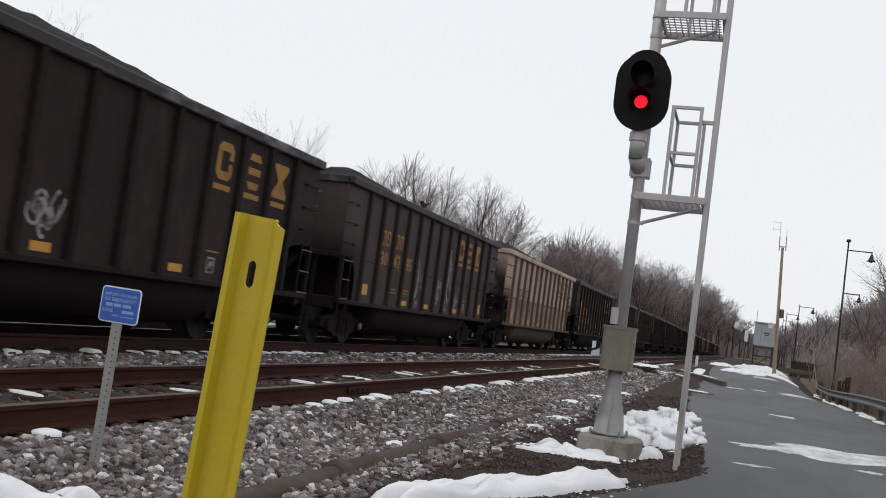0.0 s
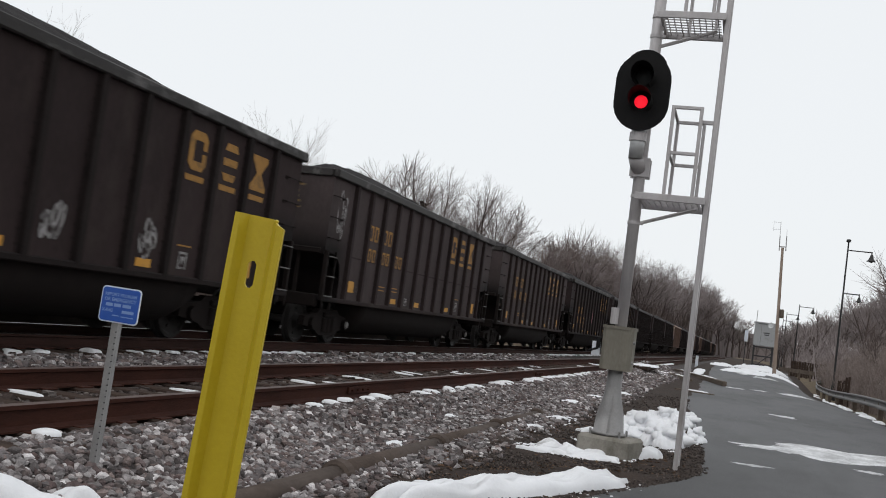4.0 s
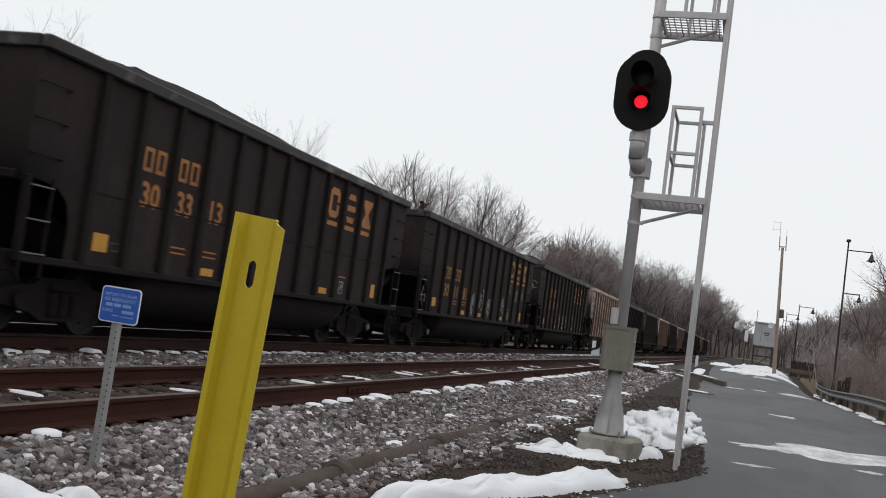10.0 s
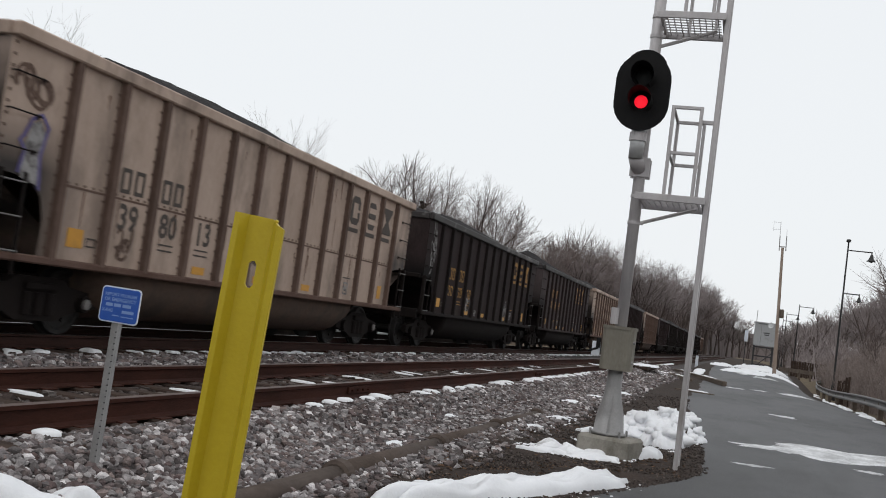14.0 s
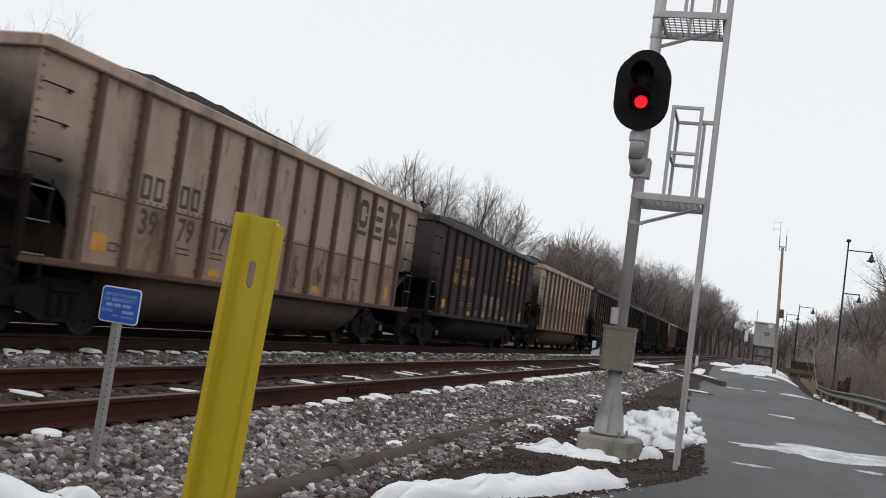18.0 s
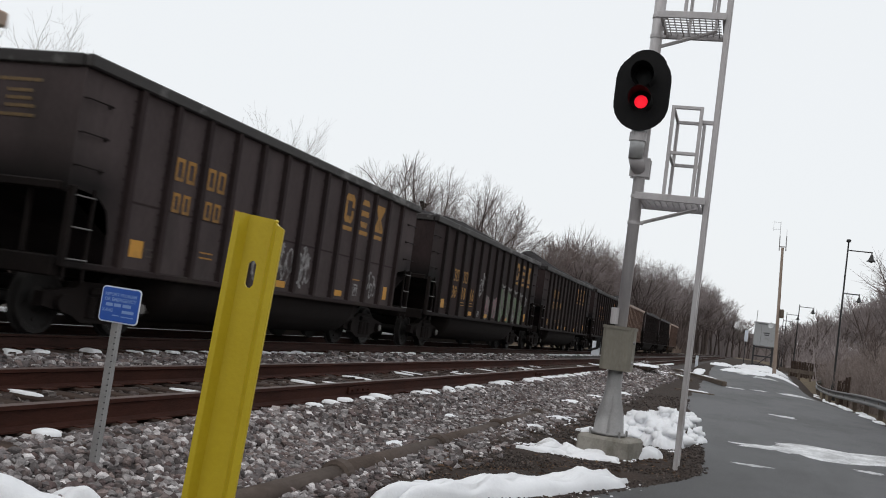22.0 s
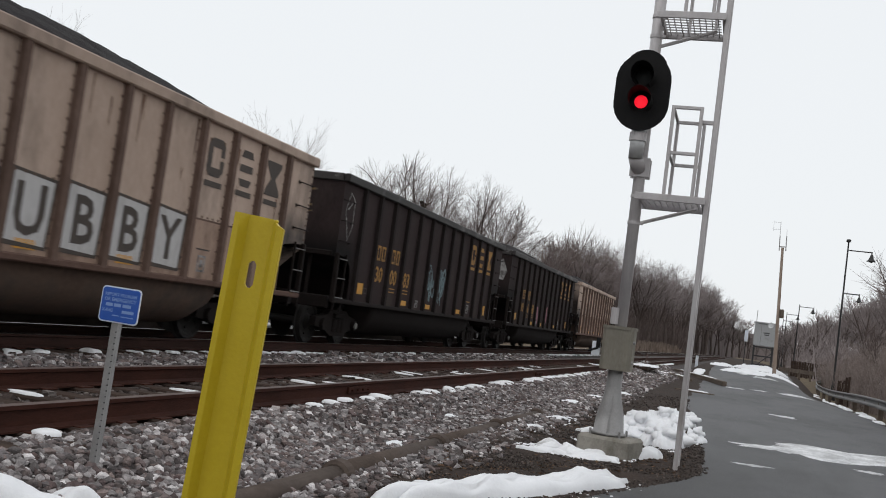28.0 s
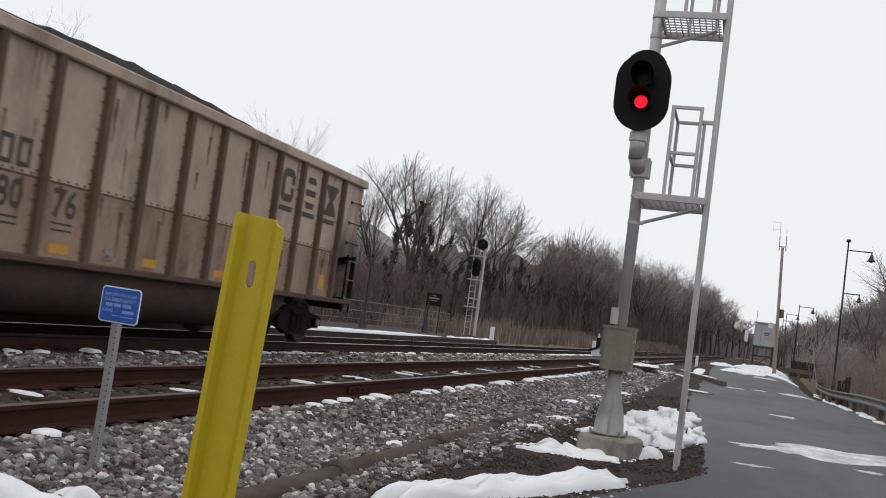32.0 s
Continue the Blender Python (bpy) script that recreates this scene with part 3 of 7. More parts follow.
TIE_Y = np.array([o.matrix_basis.translation.y for o in near_track.children if o.name.split(".")[0] == "tie"])


def near_skip(x, y, rng):
    if abs(abs(x - NEAR_X) - 0.7535) < 0.10:
        return True
    if abs(x - NEAR_X) < 1.05 + 0.2 * nz(0, y, 3, 1.5) and np.min(np.abs(TIE_Y - y)) < 0.115 and rng.random() < 0.93:
        return True
    if -3.3 < x and rng.random() < smooth(-3.15, -2.2, x) * 0.97 + 0.25 * (nz(x, y, 7, 1.3) > 0.1):
        return True
    return False


stone_field("ballast_stones", [(-4.45, -2.5, 1.0, 4.3, 200, 0.032), (-4.45, -2.5, 4.3, 9, 1300, 0.029), (-4.45, -2.3, 9, 17, 820, 0.026), (-4.4, -2.3, 17, 30, 640, 0.026), (-4.4, -2.5, 30, 60, 170, 0.042),
                               (-8.3, -6.55, 8, 20, 360, 0.034), (-8.3, -6.55, 20, 45, 110, 0.055)],
            "loose broken grey ballast stones along the tracks", 5, lambda x, y: ground_z(x, y, False), near_skip)
stone_field("track_stones", [(-6.55, -4.45, 5.5, 14, 330, 0.032), (-6.6, -4.45, 14, 30, 170, 0.043)], "brown-stained ballast stones between the rails", 6, lambda x, y: ground_z(x, y, False), near_skip, "stone_dark")


def litter_skip(x, y, rng):
    return x > road_left(y) + 0.06 or rng.random() < 0.2 + 0.4 * (nz(x, y, 9, 2.0) < -0.2)


stone_field("soil_stones", [(-2.7, -1.1, 6.5, 9, 900, 0.008), (-2.7, -0.2, 9, 13, 750, 0.009), (-2.7, -0.3, 13, 18, 420, 0.011), (-2.7, -0.6, 18, 30, 90, 0.014)], "small stones and litter trodden into the soil", 8, lambda x, y: ground_z(x, y, False) + 0.002, litter_skip, "grit")


g, rng = Geo(), random.Random(9)
for k in range(4600):
    x, y = rng.uniform(-2.85, -0.5), 5.2 + 14 * rng.random() ** 1.5
    if nz(x, y, 4, 1.1) < -0.1:
        continue
    z, a, r = ground_z(x, y) + 0.006, rng.uniform(0, 6.3), rng.uniform(0.012, 0.035)
    ca, sa, t = math.cos(a) * r, math.sin(a) * r, rng.uniform(-0.01, 0.015)
    g.add([(x - ca, y - sa, z), (x + sa * 0.4, y - ca * 0.4, z + 0.006 + t), (x + ca, y + sa, z + 0.002), (x - sa * 0.4, y + ca * 0.4, z + 0.008)], [(0, 1, 2, 3)])
tagged(new("leaf_litter", g.mesh("leaf_litter", M["leaf"])), "dead brown leaves and twigs on the soil", "leaf litter", kind="stuff")

# ---- the coal train ----
class Style:
    """Lengths of one pattern of car: body, coupled pitch, first rib from the end, rib spacing."""

    def __init__(self, body, coupled, rib0, ribp):
        self.len, self.coupled, self.rib0, self.ribp = body, coupled, rib0, ribp
        self.half = body / 2
        self.ribs = [self.half - rib0 - ribp * k for k in range(13)]      # from the trailing end forwards
        self.panels = [(a + b) / 2 for a, b in zip(self.ribs, self.ribs[1:])]


STYLES = (Style(14.5, 16.12, 1.15, 1.017), Style(13.6, 15.2, 1.22, 0.93))
SHEET_X, RIB_X = 1.47, 1.56
Z_SILL, Z_TOP, Z_CHORD = 0.92, 3.60, 3.43


def coal_mesh(seed, st):
    rng = random.Random(seed)
    ph = rng.uniform(0, 9)
    g, nx, ny = Geo(), 10, 56
    for j in range(ny + 1):
        y = -st.half + 0.15 + (st.len - 0.3) * j / ny
        e = min(1, (st.half - abs(y)) / 3.4)
        for i in range(nx + 1):
            x = -1.44 + 2.88 * i / nx
            u = 1 - abs(x) / 1.44
            hump = 0.70 * (u ** 0.75) * smooth(0, 1, e) * (0.88 + 0.16 * math.sin(y * 0.55 + ph)) + 0.05 * nz(x, y, seed, 3.0) + 0.035 * nz(x, y, seed + 4, 8.0)
            g.v.append((x, y, Z_TOP - 0.10 + max(-0.05, hump)))
    n = nx + 1
    g.f = [(j * n + i, j * n + i + 1, (j + 1) * n + i + 1, (j + 1) * n + i) for j in range(ny) for i in range(nx)]
    return g.mesh("coal_load", M["coal"])


def wheelset_mesh():
    g = Geo()
    g.rod((-0.95, 0, 0), (0.95, 0, 0), 0.075, n=12)
    for sx in (-1, 1):
        c = sx * 0.7175
        g.lathe((c, 0, 0), (sx, 0, 0), [(-0.10, 0.12), (-0.085, 0.485), (-0.06, 0.485), (-0.05, 0.458), (0.055, 0.450), (0.06, 0.40), (0.02, 0.36), (0.0, 0.18), (0.06, 0.12), (0.08, 0.10)], 18)
        for k in range(5):
            a = k * 2 * math.pi / 5
            g.box((c + sx * 0.03, 0.27 * math.cos(a), 0.27 * math.sin(a)), (0.03, 0.05, 0.05), 0.01)
    return g.mesh("wheelset", M["wheel"])


def side_frame_mesh():
    g = Geo()
    out = [(-1.25, 0.40), (-1.22, 0.58), (-0.62, 0.66), (-0.45, 0.76), (0.45, 0.76), (0.62, 0.66), (1.22, 0.58), (1.25, 0.40), (0.95, 0.36), (0.62, 0.30), (0.38, 0.20), (-0.38, 0.20), (-0.62, 0.30), (-0.95, 0.36)]
    g.slab(out, "x", -0.07, 0.07)
    for y in (-0.89, 0.89):
        g.rod((-0.05, y, 0.455), (0.15, y, 0.455), 0.115, n=12)
    for y in (-0.22, 0.0, 0.22):
        g.rod((0.06, y, 0.28), (0.06, y, 0.56), 0.085, n=10)
    g.box((0.02, 0, 0.64), (0.22, 0.6, 0.10), 0.02)
    return g.mesh("side_frame", M["under"])


WHEELSET, SIDE_FRAME = wheelset_mesh(), side_frame_mesh()
BOLSTER = Geo().box((0, 0, 0.62), (2.1, 0.34, 0.22), 0.03).rod((0, 0, 0.70), (0, 0, 0.92), 0.2, n=14).box((0, 0.45, 0.45), (1.6, 0.10, 0.12), 0.02).box((0, -0.45, 0.45), (1.6, 0.10, 0.12), 0.02).mesh("truck", M["under"])
CAP = Geo().lathe((0.15, 0, 0), (1, 0, 0), [(0, 0.075), (0.03, 0.07), (0.035, 0.03)], 12).mesh("bearing_cap", M["bearing"])
COUPLER = Geo().box((0, 0.22, 0.86), (0.16, 0.5, 0.18), 0.03).box((0, 0.62, 0.86), (0.28, 0.36, 0.28), 0.06).rod((0.05, 0.70, 0.68), (0.05, 0.70, 1.04), 0.06, n=8).mesh("coupler", M["under"])


def rib_mesh(material):
    sec = [(-0.075, SHEET_X - 0.01), (-0.055, RIB_X), (0.055, RIB_X), (0.075, SHEET_X - 0.01)]
    g = Geo()
    g.slab([(x, a) for a, x in sec], "z", Z_SILL + 0.06, Z_CHORD + 0.01)
    for k in range(14):
        for y in (-0.092,):
            g.box((SHEET_X + 0.014, y, Z_SILL + 0.2 + k * 0.178), (0.016, 0.03, 0.03))
    return g.mesh("rib", material)


def body_geo(st):
    """Side sheets with cut-out lower corners, end sheets and the slope sheets over the trucks."""
    g = Geo()
    t, half = 0.02, st.half
    side = [(-half, Z_CHORD), (-half, 1.92), (-half + 0.35, 1.91), (-half + 0.65, 1.86), (-half + 0.85, 1.72), (-half + 0.95, 1.45), (-half + 0.95, Z_SILL + 0.05),
            (half - 1.22, Z_SILL + 0.05), (half - 1.22, 1.45), (half - 1.12, 1.70), (half - 0.85, 1.86), (half - 0.4, 1.92), (half, 1.93), (half, Z_CHORD)]
    for sx in (-1, 1):
        g.slab(side, "x", sx * SHEET_X - t / 2, sx * SHEET_X + t / 2)
    for sy in (-1, 1):
        y = sy * (half - 0.02)
        g.add([(-1.45, y, 1.86), (1.45, y, 1.86), (1.45, sy * (half - 1.75), 1.0), (-1.45, sy * (half - 1.75), 1.0)], [(0, 1, 2, 3)])
    return g


def tub_mesh(material, st):
    """The round-bottomed tub that hangs between the trucks."""
    g = Geo()
    ys = [-st.half + 2.65, -st.half + 3.0, st.half - 3.3, st.half - 2.95]
    drop = [0.75, 1.0, 1.0, 0.75]
    n = 12
    for y, d in zip(ys, drop):
        for i in range(n + 1):
            a = math.pi * i / n
            x = 1.40 * math.copysign(abs(math.cos(a)) ** 0.55, math.cos(a))
            z = 1.0 - 0.78 * d * math.sin(a) ** 0.75
            g.v.append((x, y, z))
    m = n + 1
    g.f = [(j * m + i, j * m + i + 1, (j + 1) * m + i + 1, (j + 1) * m + i) for j in range(3) for i in range(n)]
    g.f += [tuple(range(m)), tuple(range(3 * m, 4 * m))]
    return g.mesh("tub", material, True)


def ladder_parts(y0, y1, z0, z1, n, x, car):
    stiles = Geo()
    for y in (y0, y1):
        stiles.box((x, y, (z0 + z1) / 2), (0.04, 0.035, z1 - z0), 0.006)
    ladder = part("ladder", stiles, M["under"], car)
    for k in range(n):
        z = z0 + (z1 - z0) * (k + 0.7) / n
        part("rung", Geo().rod((x + 0.03, y0, z), (x + 0.03, y1, z), 0.012, n=6), M["guard"], ladder)


def build_car(kind, st, m, label):
    """One gondola: body, chords, sills, thirteen ribs a side, tub, ladders, trucks with turning wheelsets, couplers and its load."""
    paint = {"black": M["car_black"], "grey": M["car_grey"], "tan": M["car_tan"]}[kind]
    rib_paint = {"black": M["rib_black"], "grey": M["car_black"], "tan": M["rib_tan"]}[kind]
    sill_paint = {"black": M["rib_black"], "grey": M["car_black"], "tan": M["sill_tan"]}[kind]
    chord_paint = {"black": M["chord_black"], "grey": M["chord_black"], "tan": M["car_tan"]}[kind]
    car = thing("coal_gondola", m, label, "freight car", "cars of the coal train")
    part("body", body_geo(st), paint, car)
    rib = rib_mesh(rib_paint)
    grab = {}
    for sy in (1, -1):
        grab[sy] = Geo().rod((1.47, -0.30 * sy, 0), (1.495, -0.30 * sy, 0), 0.034, n=8).rod((1.48, -0.30 * sy, 0), (1.55, -0.30 * sy, 0), 0.012, n=5).rod((1.55, -0.30 * sy, 0), (1.55, 0.24 * sy, 0.0), 0.011, n=5).rod((1.55, 0.24 * sy, 0.0), (1.48, 0.24 * sy, 0.0), 0.011, n=5).mesh("grab_iron", M["rib_black"])
    post = Geo().box((0, 0, 0), (0.07, 0.06, 0.95), 0.01).mesh("end_post", M["under"])
    for sx in (1, -1):
        part("top_chord", Geo().box((sx * 1.515, 0, (Z_CHORD + Z_TOP) / 2), (0.13, st.len + 0.06, Z_TOP - Z_CHORD), 0.02), chord_paint, car)
        part("side_sill", Geo().box((sx * 1.495, 0, Z_SILL + 0.045), (0.12, st.len - 0.1, 0.10), 0.02), sill_paint, car)
        for y in st.ribs:
            part("rib", rib, None, car, at=pose(0, y, 0, 0, 0, 0 if sx > 0 else 180))
        for sy in (1, -1):
            part("corner_post", Geo().box((sx * 1.50, sy * (st.half - 0.06), (Z_SILL + 1.95) / 2), (0.09, 0.09, 1.95 - Z_SILL), 0.015), M["under"], car)
    for sy in (1, -1):
        part("end_chord", Geo().box((0, sy * (st.half - 0.02), (Z_CHORD + Z_TOP) / 2), (2.88, 0.13, Z_TOP - Z_CHORD), 0.02), chord_paint, car)
        part("end_sheet", Geo().box((0, sy * (st.half - 0.02), (1.86 + Z_CHORD) / 2), (2 * SHEET_X - 0.02, 0.03, Z_CHORD - 1.86)), M["end_tan"] if kind == "tan" else paint, car, "darkened end sheet")
        part("end_sill", Geo().box((0, sy * (st.half - 0.1), 0.92), (2.8, 0.18, 0.26), 0.02), M["under"], car)
        for x in (-0.9, 0.0, 0.9):
            part("end_post", post, None, car, at=pose(x, sy * (st.half - 0.06), 1.42))
        part("end_stiffener", Geo().box((0, sy * (st.half + 0.03), 1.92), (2.8, 0.08, 0.12), 0.02), M["under"], car)
        part("coupler", COUPLER, None, car, at=pose(0, sy * (st.half - 0.15), 0, 0, 0, 0 if sy > 0 else 180))
        y = sy * (st.half - 0.28)
        ladder_parts(y - 0.2, y + 0.2, 0.75, 1.95, 3, 1.53, car)
        for z in (2.2, 2.62, 3.05):
            part("grab_iron", grab[sy], None, car, at=pose(0, y, z))
        truck = part("truck", BOLSTER, None, car, at=pose(0, sy * (st.half - 1.62), 0))
        for sx in (1, -1):
            part("side_frame", SIDE_FRAME, None, truck, at=pose(sx * 1.0, 0, 0, 0, 0, 0 if sx > 0 else 180))
        for wy in (-0.89, 0.89):
            part("wheelset", WHEELSET, None, truck, at=pose(0, wy, 0.455))
        part("bearing_cap", CAP, None, truck, "pale worn bearing cap", at=pose(1.0, 0.89, 0.455))
    if kind == "tan" or st is STYLES[1]:
        part("seam_strip", Geo().box((SHEET_X + 0.013, st.half - st.rib0 - st.ribp * 6, 1.925), (0.008, st.ribp * 12, 0.03)), rib_paint, car, "dark seam between the side sheets")
    part("center_sill", Geo().box((0, 0, 0.93), (0.4, st.len, 0.3), 0.02), M["under"], car)
    part("tub", tub_mesh(M["tub_tan"] if kind == "tan" else M["under"], st), None, car)
    g = Geo()
    for k, y in enumerate(st.ribs[:-1]):
        for i in range(5):
            g.box((SHEET_X + 0.014, y - 0.17 - i * 0.17, 1.965), (0.016, 0.03, 0.03))
    for k in range(11):
        for sy in (1, -1):
            g.box((SHEET_X + 0.014, sy * (st.half - 0.05), 2.02 + k * 0.135), (0.018, 0.034, 0.034))
    if kind == "tan":
        tagged(part("rivets", g, rib_paint, car), kind="stuff")
    return car


# kind, digits and spray paint of each car, from the first to the last of the train
CARS = [
    ("black", "", "tag", 0), ("grey", "304285", "many", 1), ("tan", "398962", "rings", 0), ("black", "394014", "", 0), ("grey", "", "", 1),
    ("grey", "304062", "", 1), ("black", "300862", "", 0), ("black", "    77", "row", 0), ("black", "303313", "", 1), ("black", "301181", "row", 0),
    ("black", "    71", "row", 1), ("tan", "398013", "scrawl", 0), ("black", "", "tag", 0), ("grey", "303829", "tag", 1), ("tan", "397917", "rings", 0),
    ("grey", "305642", "block", 1), ("tan", "397393", "", 0), ("grey", "", "bubbles", 1), ("black", "301816", "mural", 0), ("black", "  4599", "", 1),
    ("black", "", "", 1), ("tan", "397729", "panels", 0), ("black", "300083", "outline", 0), ("black", "301648", "pink", 0), ("tan", "398076", "scrawl", 0),
]
LABELS = {
    "black": "sooty black ribbed coal gondola heaped with coal",
    "grey": "faded dark grey ribbed coal gondola heaped with coal",
    "tan": "grimy tan ribbed coal gondola with rust-stained ribs",
}


RUN = [-18.12, 5.93, 30.17, 54.28, 78.07, 101.8, 125.4, 148.84, 172.32, 195.79, 219.12, 242.37, 265.47, 288.52, 311.49, 334.27, 357.19]      # metres come by every two seconds


def run(t):
    """Metres that the train has come by t seconds, eased between the rows."""
    j = min(int(t / 2), len(RUN) - 2)
    p1, p2 = RUN[j], RUN[j + 1]
    p0, p3 = (RUN[j - 1] if j else 2 * p1 - p2), (RUN[j + 2] if j + 2 < len(RUN) else 2 * p2 - p1)
    u = t / 2 - j
    lurch = 0.22 * max(0.0, 1 - abs(t - 29))      # the couplings run in for a moment
    return lurch + 0.5 * (2 * p1 + (p2 - p0) * u + (2 * p0 - 5 * p1 + 4 * p2 - p3) * u * u + (3 * p1 - p0 - 3 * p2 + p3) * u ** 3)


def style_of(i):
    return STYLES[CARS[i][3]]


def car_pose(i, t):
    return pose(TRAIN_X, sum(style_of(k).coupled for k in range(1, i + 1)) - run(t) - style_of(i).half, 0)


protos, cars = {}, []
for i, (kind, digits, tag, shift) in enumerate(CARS):
    if (kind, shift) in protos:
        c = copy_thing(protos[(kind, shift)], car_pose(i, 0))
    else:
        c = protos[(kind, shift)] = build_car(kind, STYLES[shift], car_pose(i, 0), LABELS[kind])
    cars.append(c)
HEAP = {0: 1.0, 7: 1.1, 5: 0.9, 9: 0.6, 13: 1.2, 17: 0.6, 19: 1.25, 22: 0.85, 21: 1.1}      # how full each load is heaped
loads = [[coal_mesh(s, st) for s in range(6)] for st in STYLES]
for i, c in enumerate(cars):
    h = HEAP.get(i, 1.0)
    part("coal_load", loads[CARS[i][3]][(i * 5) % 6], None, c, "heaped black coal", at=pose(0, 0, (Z_TOP - 0.1) * (1 - h), 0, 0, 180 * (i % 2)) @ Matrix.Diagonal((1, 1, h, 1)))


# ---- lettering on the cars ----
FACE = SHEET_X + 0.016


def on_side(y, z):
    """A pose on the near side of a car: text runs towards +Y, upright."""
    return Matrix.Translation((FACE, y, z)) @ Matrix(((0, 0, 1, 0), (1, 0, 0, 0), (0, 1, 0, 0), (0, 0, 0, 1)))


def flat(outline):
    return Geo().slab(outline, "z", 0, 0.003)


def mark_meshes(material):
    """Plain shapes for the large mark: a block ring, three stacked bars, an hourglass, a bar under each."""
    ring = Geo()
    for o in ([(-0.26, -0.2), (-0.12, -0.16), (-0.12, 0.16), (-0.26, 0.2)], [(-0.26, 0.2), (-0.12, 0.16), (0.12, 0.16), (0.26, 0.2), (0.15, 0.3), (-0.15, 0.3)], [(-0.26, -0.2), (-0.15, -0.3), (0.15, -0.3), (0.26, -0.2), (0.12, -0.16), (-0.12, -0.16)], [(0.14, 0.03), (0.26, 0.03), (0.26, 0.2), (0.14, 0.165)], [(0.14, -0.165), (0.26, -0.2), (0.26, -0.03), (0.14, -0.03)]):
        ring.slab(o, "z", 0, 0.003)
    step = Geo()
    for o in ([(-0.22, 0.18), (0.22, 0.18), (0.15, 0.3), (-0.15, 0.3)], [(-0.22, -0.06), (0.22, -0.06), (0.22, 0.06), (-0.22, 0.06)], [(-0.15, -0.3), (0.15, -0.3), (0.22, -0.18), (-0.22, -0.18)]):
        step.slab(o, "z", 0, 0.003)
    glass = flat([(-0.28, 0.3), (0.28, 0.3), (0.28, 0.22), (0.08, 0.0), (0.28, -0.22), (0.28, -0.3), (-0.28, -0.3), (-0.28, -0.22), (-0.08, 0.0), (-0.28, 0.22)])
    bar = flat([(-0.27, -0.045), (0.27, -0.045), (0.27, 0.045), (-0.27, 0.045)])
    return [s.mesh("mark", material) for s in (ring, step, glass)], bar.mesh("mark_bar", material)


INK = {"black": "mark_yellow", "orange": "mark_rust", "tan": "mark_black"}
BIG = {k: mark_meshes(M[INK[k]]) for k in INK}
SQUARE = flat([(-0.16, -0.12), (0.16, -0.12), (0.16, 0.12), (-0.16, 0.12)]).mesh("reflector", M["mark_orange"])
STRIP = flat([(-0.19, -0.06), (0.19, -0.06), (0.19, 0.06), (-0.19, 0.06)]).mesh("reflector", M["mark_orange"])
SMALL = {k: flat([(-0.2, -0.012), (0.2, -0.012), (0.2, 0.012), (-0.2, 0.012)]).mesh("stencil_bar", m) for k, m in ((k, M[INK[k]]) for k in INK)}


END_BAR = {k: flat([(-0.5, -0.022), (0.5, -0.022), (0.5, 0.022), (-0.5, 0.022)]).mesh("end_stencil", M["mark_faded" if k != "tan" else "rib_tan"]) for k in INK}


def hollow(w, h, t):
    g = Geo()
    for o in ([(-w, -h), (w, -h), (w, t - h), (-w, t - h)], [(-w, h - t), (w, h - t), (w, h), (-w, h)], [(-w, t - h), (t - w, t - h), (t - w, h - t), (-w, h - t)], [(w - t, t - h), (w, t - h), (w, h - t), (w - t, h - t)]):
        g.slab(o, "z", 0, 0.003)
    return g


LABEL_SQ = hollow(0.12, 0.13, 0.035).box((0, 0, 0.0015), (0.09, 0.12, 0.003)).mesh("stencil_label", M["tag_white"])
SIDE_BOX = hollow(0.10, 0.06, 0.02).mesh("stencil_label", M["mark_black"])
BLOCK = {k: hollow(0.115, 0.17, 0.055).mesh("stencil_block", m) for k, m in ((k, M[INK[k]]) for k in INK)}
digit_cache = {}


def digits_mesh(s, k):
    if (s, k) not in digit_cache:
        digit_cache[(s, k)] = text_mesh(s, 0.49, M[INK[k]], "number")
    return digit_cache[(s, k)]


